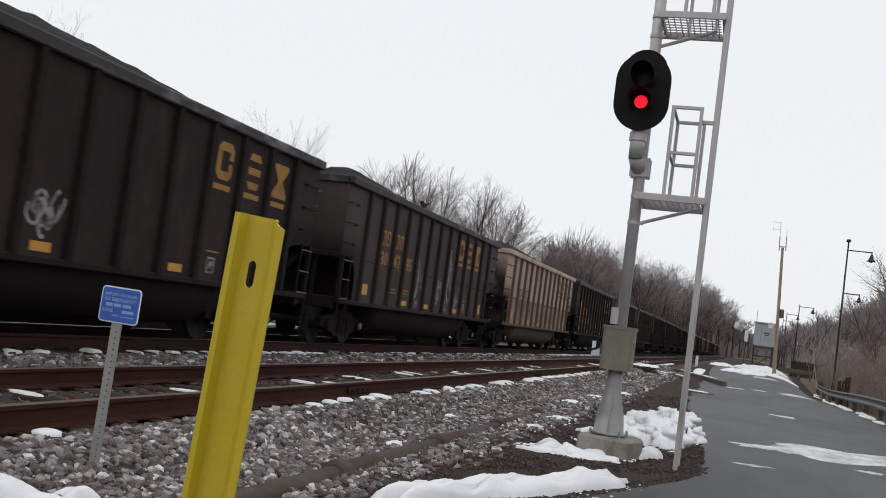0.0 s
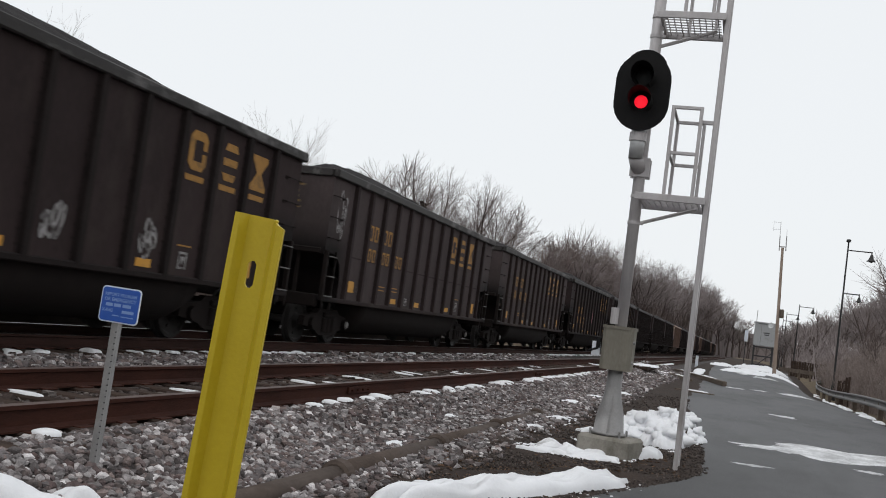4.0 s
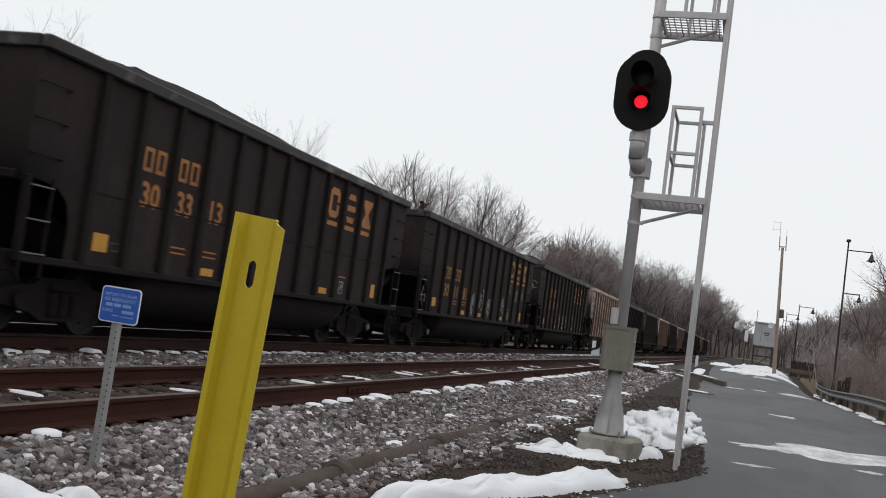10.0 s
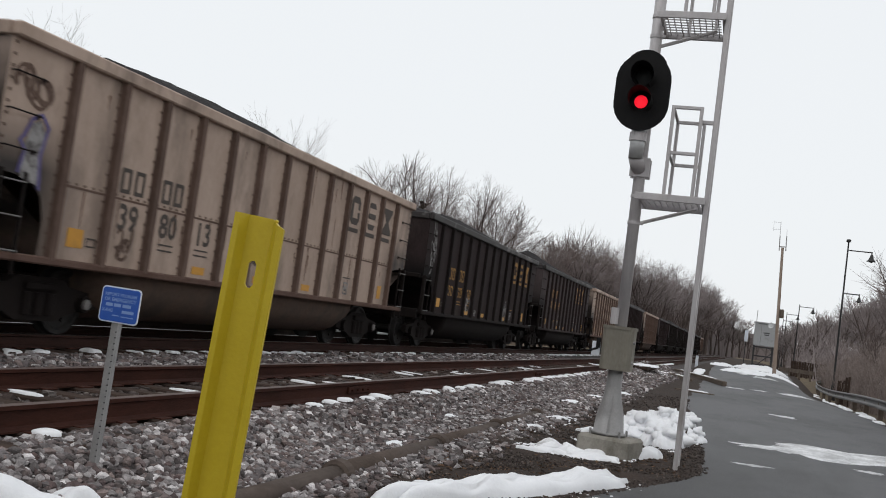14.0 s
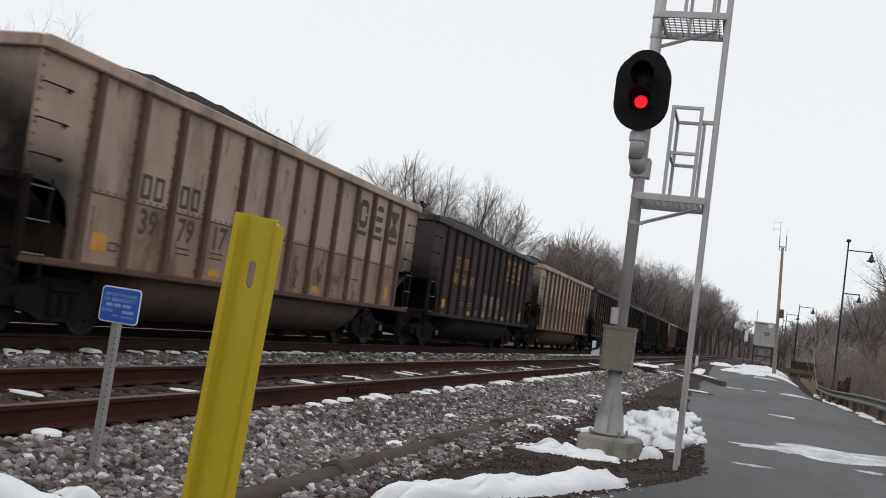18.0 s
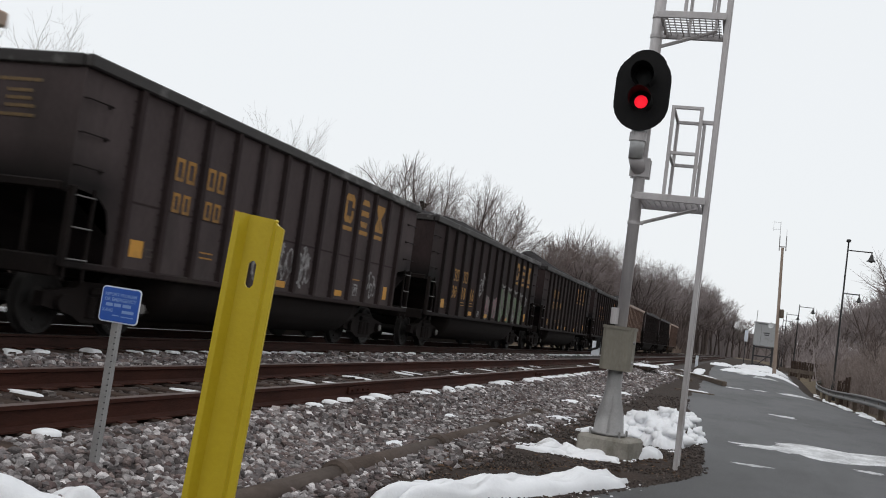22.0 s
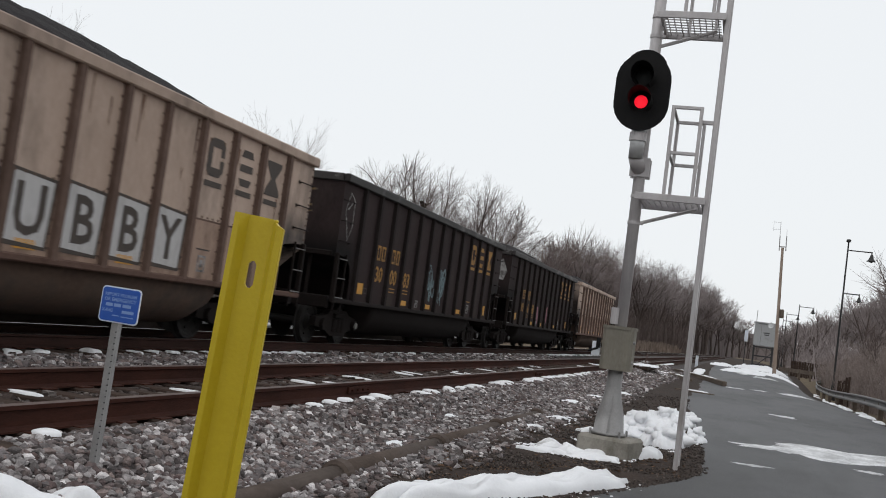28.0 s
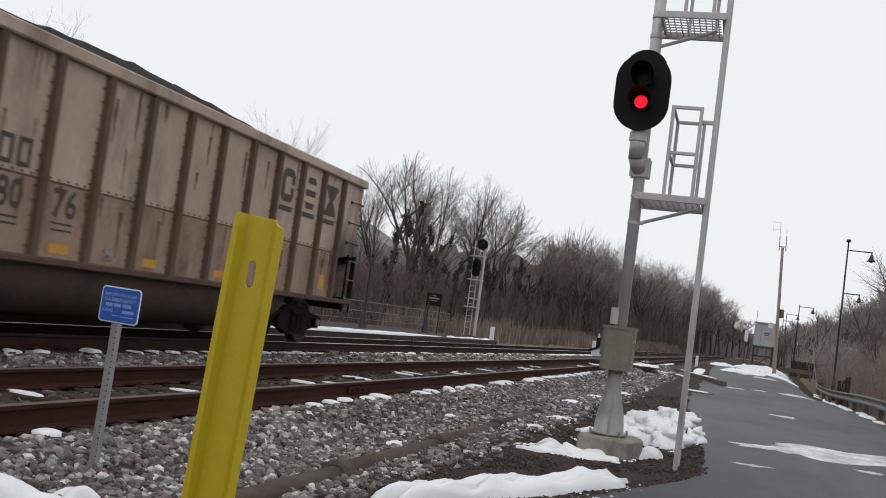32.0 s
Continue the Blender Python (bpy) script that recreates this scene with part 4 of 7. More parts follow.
def letter_car(car, kind, digits, shift, ink):
    panel = STYLES[shift].panels      # panel 0 lies nearest the trailing end
    k = "tan" if kind == "tan" else ink
    shapes, bar = BIG[k]
    for j, s in enumerate(shapes):
        y = panel[2 - j + shift]
        part("mark", s, None, car, at=on_side(y, 2.92))
        part("mark_bar", bar, None, car, at=on_side(y, 2.50))
    up = 0.38 * shift
    for j in (10, 9):
        for d in (-0.16, 0.16):
            part("stencil_block", BLOCK[k], None, car, at=on_side(panel[j] + d, 2.18 + up))
    for j in range(3):
        y = panel[10 - j]
        if digits[2 * j:2 * j + 2].strip():
            part("number", digits_mesh(digits[2 * j:2 * j + 2], k), None, car, at=on_side(y, 1.525 + up))
        else:
            for d in (-0.14, 0.14):
                part("stencil_block", BLOCK[k], None, car, at=on_side(y + d, 1.69 + up) @ Matrix.Diagonal((0.85, 0.85, 1, 1)))
    part("reflector", SQUARE, None, car, at=on_side(panel[11] - 0.05, 1.30))
    part("stencil_label", SIDE_BOX, None, car, at=on_side(panel[11] + 0.28, 1.27))
    part("reflector", SQUARE, None, car, at=on_side(panel[0] + 0.05, 1.29) @ Matrix.Diagonal((0.75, 1.25, 1, 1)))
    for j in (8, 6, 4 if k == "tan" else 3):
        part("reflector", STRIP, None, car, at=on_side(panel[j], 1.13))
    part("stencil_label", LABEL_SQ, None, car, at=on_side(panel[2], 1.25))
    for z, x, w in ((3.22, 0.50, 0.75), (3.08, 0.55, 0.40), (2.98, 0.55, 0.40), (2.88, 0.58, 0.46), (2.76, 0.50, 0.66)):
        part("end_stencil", END_BAR[k], None, car, at=pose(x, -STYLES[shift].half + 0.001, z, 90) @ Matrix.Diagonal((w, 1, 1, 1)))
    part("stencil_label", LABEL_SQ, None, car, at=on_side(panel[7], 1.16) @ Matrix.Diagonal((0.9, 0.7, 1, 1)))
    for j, z in ((8, 1.44), (8, 1.36), (9, 1.42), (9, 1.34), (2, 1.47)):
        part("stencil_bar", SMALL[k], None, car, at=on_side(panel[j], z))


for i, (kind, digits, tag, shift) in enumerate(CARS):
    letter_car(cars[i], kind, digits, shift, "orange" if i in (8, 10, 20) else "black")


# ---- browned lower sheets and rust runs on the tan cars ----
LONG = STYLES[0]
LOW = Geo().box((SHEET_X + 0.0115, LONG.half - LONG.rib0 - LONG.ribp * 6, 1.44), (0.004, LONG.ribp * 12, 0.94)).mesh("lower_sheet", M["low_tan"])
for i, (kind, digits, tag, shift) in enumerate(CARS):
    if kind == "tan" and i != 11:
        part("lower_sheet", LOW, None, cars[i], "rust-browned lower side sheet")
for i, (kind, digits, tag, shift) in enumerate(CARS):
    if kind == "tan":
        rr, g = random.Random(300 + i), Geo()
        for k in range(46 if i == 24 else 26):
            y = LONG.panels[rr.randrange(12)] + rr.uniform(-0.40, 0.40)
            z = rr.choice((3.40, 3.2, 1.90, 1.90, 1.75, 2.6))
            h, w = rr.uniform(0.12, 0.7), rr.uniform(0.008, 0.03 if i != 24 else 0.05)
            n = 6
            edge = [(w * rr.uniform(0.5, 1.2) * (1 - 0.8 * j / n), z - h * j / n) for j in range(n + 1)]
            g.slab([(y + a, b) for a, b in edge] + [(y - a * rr.uniform(0.6, 1.1), b) for a, b in edge[::-1]], "x", FACE - 0.004, FACE - 0.001)
        tagged(part("rust_runs", g, M["rust"], cars[i], "dark rust runs down the side"), kind="stuff")

# ---- spray paint on the cars ----
def stroke(g, pts, w, lift=0.0):
    """A flat ribbon through points in the plane of the side."""
    vs, n = [], len(pts)
    for i, (x, y) in enumerate(pts):
        (x0, y0), (x1, y1) = pts[max(0, i - 1)], pts[min(n - 1, i + 1)]
        d = math.hypot(x1 - x0, y1 - y0) or 1
        nx, ny = -(y1 - y0) / d * w / 2, (x1 - x0) / d * w / 2
        vs += [(x - nx, y - ny, 0.002 + lift), (x + nx, y + ny, 0.002 + lift)]
    g.add(vs, [(2 * i, 2 * i + 2, 2 * i + 3, 2 * i + 1) for i in range(n - 1)])


def scribble(rng, w, h, n, thick):
    """Overlapping loops and hooks that fill a patch of w by h metres."""
    g = Geo()
    for k in range(n):
        cx, cy = (rng.random() - 0.5) * w * 0.75, (rng.random() - 0.5) * h * 0.5
        rx, ry = rng.uniform(0.08, 0.22) * w, rng.uniform(0.2, 0.45) * h
        a0, turn, lean = rng.uniform(0, 6.3), rng.uniform(2.5, 5.8), rng.uniform(-0.4, 0.4)
        pts = []
        for i in range(15):
            a = a0 + turn * i / 14
            y = cy + ry * math.sin(a)
            pts.append((cx + rx * math.cos(a) + lean * (y - cy), y))
        stroke(g, pts, thick * rng.uniform(0.8, 1.5), 0.0007 * k)
    return g


def tag_at(car, k, z, w, h, n, material, seed, thick=0.035, dy=0.0, label="pale spray-painted scrawl"):
    tagged(part("spray_paint", scribble(random.Random(seed), w, h, n, thick), material, car, at=on_side(style_of(cars.index(car)).panels[k] + dy, z)), label, kind="stuff")


def filled(car, k, z, w, h, material, seed, label):
    rng = random.Random(seed)
    out = []
    for i in range(16):
        a = 2 * math.pi * i / 16
        r = rng.uniform(0.75, 1.05)
        out.append((w / 2 * r * math.copysign(abs(math.cos(a)) ** 0.6, math.cos(a)), h / 2 * r * math.copysign(abs(math.sin(a)) ** 0.6, math.sin(a))))
    part("spray_patch", flat(out), material, car, label, at=on_side(style_of(cars.index(car)).panels[k], z) @ Matrix.Translation((0, 0, -0.003)))


for i, (kind, digits, tag, shift) in enumerate(CARS):
    c, panel, half = cars[i], style_of(i).panels, style_of(i).half
    if tag == "tag":
        tag_at(c, 8 if i else 6, 1.38 if i else 1.52, 0.62, 0.5, 9, M["tag_white"], i)
        if i == 12 or i == 13:
            tag_at(c, 3, 1.4, 0.4, 0.6, 7, M["tag_white"], i + 40)
    elif tag == "many":
        for j, (p, z, w, h) in enumerate(((7, 1.75, 0.7, 1.0), (5, 1.7, 0.5, 0.8), (4, 2.2, 0.4, 1.3), (4, 1.35, 0.8, 0.6), (3, 1.3, 0.8, 0.6))):
            tag_at(c, p, z, w, h, 8, M["tag_white"], 60 + j, 0.03)
    elif tag == "rings":
        for j, p in enumerate((6, 5, 4, 3)):
            tag_at(c, p, 1.42, 0.5, 0.55, 4, M["mark_black"], 70 + i + j, 0.022, label="thin dark spray-painted loops")
    elif tag == "row":
        for j, p in enumerate((7, 6, 5, 3)):
            tag_at(c, p, 1.45 + 0.1 * (j % 2), 0.55, 0.6, 7, M["tag_white"], 80 + i * 3 + j, 0.04)
    elif tag == "scrawl":
        if i != 11:
            tag_at(c, 10, 2.6, 0.5, 0.8, 3, M["mark_black"], 90 + i, 0.03, label="thin dark spray-painted loop")
            continue
        end = Matrix.Translation((0, -half + 0.50 - panel[11], 0))
        g = Geo()
        stroke(g, [(0.28, -0.55), (0.22, -0.15), (0.30, 0.2), (0.16, 0.33), (0.0, 0.25), (-0.1, 0.05), (-0.16, -0.02), (-0.06, -0.12), (-0.12, -0.4)], 0.055, 0.004)
        part("spray_outline", g, M["tag_purple"], c, "violet spray-painted outline", at=end @ on_side(panel[11], 2.33))
        part("spray_patch", flat([(0.24, -0.5), (0.26, 0.12), (0.15, 0.27), (0.02, 0.2), (-0.08, -0.1), (-0.06, -0.45)]), M["tag_white"], c, "chalky white spray-painted fill", at=end @ on_side(panel[11], 2.33))
        part("spray_paint", scribble(random.Random(90 + i), 0.8, 0.4, 7, 0.045), M["rib_tan"], c, "brown spray-painted letters", at=end @ on_side(panel[11], 2.95))
        tag_at(c, 10, 1.3, 0.6, 0.4, 5, M["rib_tan"], 95 + i, 0.04, label="brown spray-painted scrawl")
        tag_at(c, 6, 1.5, 0.6, 0.4, 5, M["mark_black"], 91 + i, 0.02, label="thin dark spray-painted loops")
    elif tag == "block":
        for j, p in enumerate((6, 5, 4)):
            filled(c, p, 1.45, 0.62, 0.75, M["tag_white"], 100 + j, "white block of spray paint")
            part("spray_outline", scribble(random.Random(110 + j), 0.5, 0.6, 5, 0.03), M["mark_black"], c, at=on_side(panel[p], 1.45))
    elif tag == "bubbles":
        for j, p in enumerate((7, 6, 5)):
            tag_at(c, p, 1.5, 0.75, 0.75, 7, M["tag_white"], 120 + j, 0.045)
        tag_at(c, 1, 1.4, 0.6, 0.5, 6, M["tag_white"], 125, 0.04)
    elif tag == "mural":
        tag_at(c, 7, 2.1, 0.8, 0.6, 6, M["tag_white"], 130, 0.05)
        for j, p in enumerate((6, 5)):
            filled(c, p, 1.42, 0.8, 0.85 - 0.1 * j, M["tag_smear"], 131 + j, "smeared pale pinkish spray paint")
            tag_at(c, p, 1.45, 0.7, 0.6, 4, M["tag_pink"], 133 + j, 0.03, label="faded pink spray-painted scrawl")
        for j, p in enumerate((4, 3, 2, 1)):
            filled(c, p, 1.62 - 0.06 * j, 0.88, 1.3 - 0.1 * j, M["tag_green"], 140 + j, "dull green spray-painted block")
            tag_at(c, p, 1.62, 0.8, 1.0, 5, M["tag_smear"], 145 + j, 0.06)
            g = Geo()
            stroke(g, [(-0.4, 0.55), (-0.2, 0.66), (0.1, 0.56), (0.4, 0.62)], 0.07, 0.004)
            stroke(g, [(-0.3, 0.1), (-0.05, -0.2), (0.2, -0.55)], 0.05, 0.005)
            part("spray_paint", g, M["tag_white"], c, "chalky white spray-painted edge", at=on_side(panel[p], 1.66 - 0.05 * j))
        tag_at(c, 0, 1.95, 0.5, 0.4, 5, M["tag_white"], 149, 0.04)
    elif tag == "panels":
        for p, ch in zip((7, 6, 5, 4, 3), "TUBBY"):
            y = panel[p]
            part("spray_panel", flat([(-0.40, -0.42), (0.36, -0.45), (0.41, 0.38), (-0.36, 0.44)]), M["tag_panel"], c, "white-painted panel", at=on_side(y, 1.55))
            g = Geo()
            stroke(g, [(-0.40, -0.42), (0.36, -0.45), (0.41, 0.38), (-0.36, 0.44), (-0.40, -0.42)], 0.06)
            part("spray_outline", g, M["mark_black"], c, at=on_side(y, 1.55) @ Matrix.Translation((0, 0, 0.003)))
            me = text_mesh(ch, 0.86, M["mark_black"], "spray_letter")
            part("spray_letter", me, None, c, at=on_side(y, 1.25) @ Matrix.Translation((0, 0, 0.005)))
    elif tag == "outline":
        g = Geo()
        stroke(g, [(-0.25, 0.1), (-0.05, 0.5), (0.2, 0.35), (0.22, -0.2), (0.02, -0.5), (-0.1, -0.2), (-0.25, 0.1), (-0.1, 0.15), (0.1, 0.3)], 0.03)
        part("spray_paint", g, M["tag_white"], c, "thin white spray-painted outline", at=on_side(-half + 0.45, 2.75))
        for j, p in enumerate((6, 5)):
            tag_at(c, p, 1.75, 0.7, 0.9, 9, M["tag_blue"], 150 + j, 0.04, label="pale blue spray-painted scrawl")
    elif tag == "pink":
        for j, p in enumerate((7, 5)):
            filled(c, p, 1.55, 0.42, 0.6, M["tag_pink"], 160 + j, "faded pink spray-painted patch")
            tag_at(c, p, 1.55, 0.5, 0.65, 5, M["tag_pink"], 165 + j, 0.05, label="faded pink spray-painted scrawl")


for i, (z, w, h) in ((4, (2.75, 0.5, 0.9)), (12, (2.6, 0.5, 1.5)), (9, (1.45, 0.5, 0.5))):
    part("spray_paint", scribble(random.Random(200 + i), w, h, 6, 0.03), M["tag_white"], cars[i], "pale spray-painted scrawl", at=on_side(-style_of(i).half + 0.55, z))
part("spray_patch", flat([(-0.2, -0.42), (0.12, -0.5), (0.24, -0.1), (0.16, 0.4), (-0.08, 0.48), (-0.24, 0.1)]), M["tag_white"], cars[16], "chalky white spray-painted patch", at=on_side(-LONG.half + 0.6, 2.75))
part("spray_patch", flat([(-0.2, -0.3), (0.1, -0.34), (0.2, 0.0), (0.02, 0.42), (-0.16, 0.3)]), M["tag_white"], cars[23], "chalky white spray-painted patch", at=pose(1.15, -LONG.half - 0.001, 2.85, 90))
part("paint_bar", flat([(-0.06, -0.55), (0.06, -0.55), (0.06, 0.55), (-0.06, 0.55)]), M["mark_orange"], cars[3], "upright orange bar", at=on_side(LONG.panels[11] + 0.1, 2.15))
for p, z in ((1, 2.12), (0, 2.08), (2, 2.2)):
    tag_at(cars[9], p, z, 0.42, 0.5, 4, M["tag_smear"], 220 + p, 0.05, label="pale runs of spray paint")
tag_at(cars[6], 5, 2.0, 0.5, 0.75, 6, M["tag_pink"], 230, 0.05, label="faded pink spray-painted scrawl")
part("spray_paint", scribble(random.Random(233), 0.8, 0.45, 5, 0.05), M["tag_green"], cars[10], "dull green spray-painted scrawl", at=pose(0.95, -STYLES[1].half - 0.001, 2.75, 90))
for j, p in enumerate((7, 5, 3)):
    tag_at(cars[3], p, 1.42, 0.5, 0.55, 7, M["tag_white"], 210 + j, 0.04)


# ---- signal mast beside the lane ----
def bands(parent, x, y, zs, r, material):
    for z in zs:
        part("band", Geo().lathe((x, y, z), (0, 0, 1), [(-0.02, r + 0.008), (0.02, r + 0.008)], 20).box((x + r + 0.02, y - 0.02, z), (0.05, 0.03, 0.04), 0.005), material, parent)


def signal_head(parent, x, y, z, lit, w=0.66, h=0.95):
    """Oval backplate with two hooded lenses, facing -Y."""
    n = 14
    r = w / 2
    out = [(r * math.cos(math.pi * i / n), h / 2 - r + r * math.sin(math.pi * i / n)) for i in range(n + 1)]
    out += [(-a, -b) for a, b in out]
    part("backplate", Geo().slab([(x + a, z - 0.03 + b) for a, b in out], "y", y, y + 0.02), M["black"], parent, "black oval backplate")
    part("crown_plate", Geo().lathe((x + 0.01, y + 0.03, z + h / 2 - 0.24), (0, 1, 0), [(0, r * 0.80), (0.16, r * 0.74)], 24), M["black"], parent)
    part("lamp_case", Geo().box((x, y + 0.13, z), (0.34, 0.22, 0.78), 0.05), M["black"], parent)
    for k, dz in enumerate((0.14, -0.155)):
        hood = Geo()
        R, m = 0.135, 20
        for i in range(m):
            a0 = math.pi * (-0.28 + 1.56 * i / m)
            a1 = math.pi * (-0.28 + 1.56 * (i + 1) / m)
            c = [(x + R * math.cos(a), z + dz + R * math.sin(a)) for a in (a0, a1)]
            o = [(x + (R + 0.006) * math.cos(a), z + dz + (R + 0.006) * math.sin(a)) for a in (a0, a1)]
            f0 = y - 0.30 + 0.14 * (1 - math.sin(a0)) / 2
            f1 = y - 0.30 + 0.14 * (1 - math.sin(a1)) / 2
            hood.add([(c[0][0], y, c[0][1]), (c[1][0], y, c[1][1]), (c[1][0], f1, c[1][1]), (c[0][0], f0, c[0][1]), (o[0][0], y, o[0][1]), (o[1][0], y, o[1][1]), (o[1][0], f1, o[1][1]), (o[0][0], f0, o[0][1])],
                     [(0, 1, 2, 3), (7, 6, 5, 4), (3, 2, 6, 7)])
        part("hood", hood, M["black"], parent)
        on = lit and k == 1
        part("lens", Geo().lathe((x, y - 0.004, z + dz), (0, -1, 0), [(0, 0.080 if on else 0.10), (0.012, 0.072 if on else 0.09), (0.02, 0.03)], 20), M["lens_red"] if on else M["lens_off"], parent, "lit red lens" if on else "unlit lens")


def basket(parent, x0, x1, y0, y1, z, h, name="railing"):
    """Open railing frames in front and behind, joined at the sides."""
    t = 0.042
    for y in (y0, y1):
        for x in (x0, x1):
            part("railing_post", Geo().box((x, y, z + h / 2), (t, t, h), 0.006), M["mast"], parent)
        for zz in (z + h, z + h * 0.48):
            part("railing_bar", Geo().box(((x0 + x1) / 2, y, zz), (x1 - x0 + t, t * 0.8, t), 0.006), M["mast"], parent)
    for zz in (z + h, z + h * 0.48):
        part("railing_bar", Geo().box((x0, (y0 + y1) / 2, zz), (t * 0.8, y1 - y0, t * 0.8), 0.006), M["mast"], parent)


def build_signal():
    s = thing("signal_mast", pose(-1.43, 12.6, -0.45), "grey railway signal mast with a lit red light and ladder", "railway signal", "signals")
    part("base_block", Geo().box((0.04, -0.02, 0.08), (0.64, 0.60, 0.32), 0.035, Euler((0, 0, radians(-14))).to_matrix()), M["concrete"], s, "stained square concrete base")
    part("base_flare", Geo().lathe((0, 0, 0.25), (0, 0, 1), [(0, 0.215), (0.03, 0.21), (0.035, 0.185), (0.25, 0.160), (0.45, 0.11), (0.56, 0.095), (1.0, 0.085)], 20), M["galv"], s, "dull grey flared casting", smooth=True)
    for a in (0.6, 2.2, 3.8, 5.4):
        part("anchor_bolt", Geo().rod((0.25 * math.cos(a), 0.25 * math.sin(a), 0.24), (0.25 * math.cos(a), 0.25 * math.sin(a), 0.31), 0.016, n=6), M["galv"], s)
    part("ground_wire", Geo().rod((0.01, -0.205, 0.25), (0.02, -0.13, 0.72), 0.010, n=6), M["galv"], s)
    part("mast", Geo().rod((0, 0, 0.7), (0, 0, 7.8), 0.071, n=20), M["mast"], s, smooth=True)
    # cabinet clasped round the mast
    prof = [(-0.185, -0.16), (-0.145, -0.20), (0.145, -0.20), (0.185, -0.16), (0.185, 0.16), (0.145, 0.20), (-0.145, 0.20), (-0.185, 0.16)]
    cab = part("junction_case", Geo().slab(prof, "z", 1.03, 1.54), M["box_grey"], s, "weathered grey junction case")
    part("case_lid", Geo().slab([(a * 1.05, b * 1.05) for a, b in prof], "z", 1.525, 1.56), M["box_grey"], cab)
    part("hinge", Geo().rod((0.18, -0.14, 1.38), (0.21, -0.14, 1.38), 0.02, n=8).rod((0.18, -0.14, 1.14), (0.21, -0.14, 1.14), 0.02, n=8), M["galv"], cab)
    part("latch", Geo().box((-0.225, -0.17, 1.33), (0.05, 0.03, 0.12), 0.008).rod((-0.22, -0.19, 1.27), (-0.34, -0.19, 1.22), 0.014, n=6), M["black"], cab)
    part("tag_plate", Geo().box((-0.25, -0.15, 1.26), (0.10, 0.012, 0.17), 0.004), M["white"], cab, "small white plate")
    part("conduit", Geo().rod((-0.085, -0.06, 1.58), (-0.085, -0.06, 1.78), 0.05, n=12).rod((-0.10, 0.06, 1.58), (-0.10, 0.06, 1.66), 0.04, n=10), M["mast"], s)
    # head and its elbow bracket
    signal_head(s, -0.05, -0.36, 4.42, True)
    elbow = part("bracket_elbow", Geo().rod((-0.05, -0.22, 3.96), (-0.05, -0.22, 3.60), 0.088, n=16), M["silver"], s, "pale grey cast elbow bracket", smooth=True)
    part("elbow_bend", Geo().rod((-0.05, -0.22, 3.61), (-0.02, -0.06, 3.50), 0.088, n=16), M["mast"], elbow, smooth=True)
    part("elbow_clamp", Geo().lathe((-0.05, -0.22, 3.86), (0, 0, 1), [(-0.05, 0.105), (0.05, 0.105)], 16).rod((-0.05, -0.22, 3.96), (-0.05, -0.22, 4.02), 0.06, n=10), M["mast"], elbow)
    part("bracket_plate", Geo().box((0, -0.08, 3.52), (0.24, 0.03, 0.24), 0.008).box((0, 0.08, 3.52), (0.24, 0.03, 0.24), 0.008), M["mast"], s)
    bands(s, 0, 0, (2.84, 3.17, 5.18, 5.43, 6.3), 0.071, M["mast"])
    # two landings with railings
    for z, up in ((3.14, 1.06), (5.36, 1.06)):
        floor = Geo()
        for k in range(9):
            floor.box((0.42, -0.36 + k * 0.106, z), (0.68, 0.010, 0.014))
        for k in range(9):
            floor.box((0.13 + k * 0.075, 0.06, z - 0.002), (0.010, 0.86, 0.014))
        tagged(part("landing_grate", floor, M["mast"], s, "open steel grating"), kind="stuff")
        for y in (-0.38, 0.50):
            part("landing_beam", Geo().box((0.42, y, z - 0.01), (0.82, 0.03, 0.085), 0.006), M["mast"], s)
        for x in (0.07, 0.80):
            part("landing_beam", Geo().box((x, 0.06, z - 0.01), (0.03, 0.85, 0.085), 0.006), M["mast"], s)
        part("brace", Geo().rod((0.06, 0, z - 0.30), (0.72, 0.05, z - 0.06), 0.022, n=6), M["mast"], s)
        basket(s, 0.345, 0.675, -0.36, 0.48, z + 0.03, up)
        part("ladder_tie", Geo().box((0.77, -0.30, z + up - 0.12), (0.16, 0.03, 0.05), 0.006), M["mast"], s)
    # ladder, seen edge-on
    for y in (-0.30, 0.10):
        part("stile", Geo().box((0.845, y, 3.7), (0.055, 0.075, 7.45), 0.006), M["mast"], s)
    for k in range(24):
        z = 0.35 + k * 0.3
        part("rung", Geo().rod((0.845, -0.32, z), (0.845, 0.12, z), 0.011, n=6), M["mast"], s)
    return s


build_signal()

# ---- yellow post, blue notice, buried pipe ----
post = thing("marker_post", pose(-1.457, 2.7, -0.45, 0, 2.6, 0), "thick yellow-painted steel channel post with a slot", "post")
top = 1.62
left = [(-0.0825, 0.0), (-0.064, 0.0), (-0.052, 0.034), (-0.052, 0.042), (-0.070, 0.010), (-0.0825, 0.010)]
right = [(0.0825, 0.0), (0.060, 0.0), (0.030, 0.034), (0.030, 0.042), (0.066, 0.010), (0.0825, 0.010)]
flange_l = Geo().slab(left, "z", -0.1, top)
flange_r = Geo().slab(right, "z", -0.1, top - 0.006)
flange_r.v = [(x, y, z - 0.45 * max(0.0, x - 0.028) if z > 1 else z) for x, y, z in flange_r.v]
slot = (-0.028, 0.0, 1.405, 1.485)
web = Geo()
x0, x1, z0, z1 = slot
rim = [(x0, z0 + 0.01), (x0 + 0.008, z0), (x1 - 0.008, z0), (x1, z0 + 0.01), (x1, z1 - 0.01), (x1 - 0.008, z1), (x0 + 0.008, z1), (x0, z1 - 0.01)]
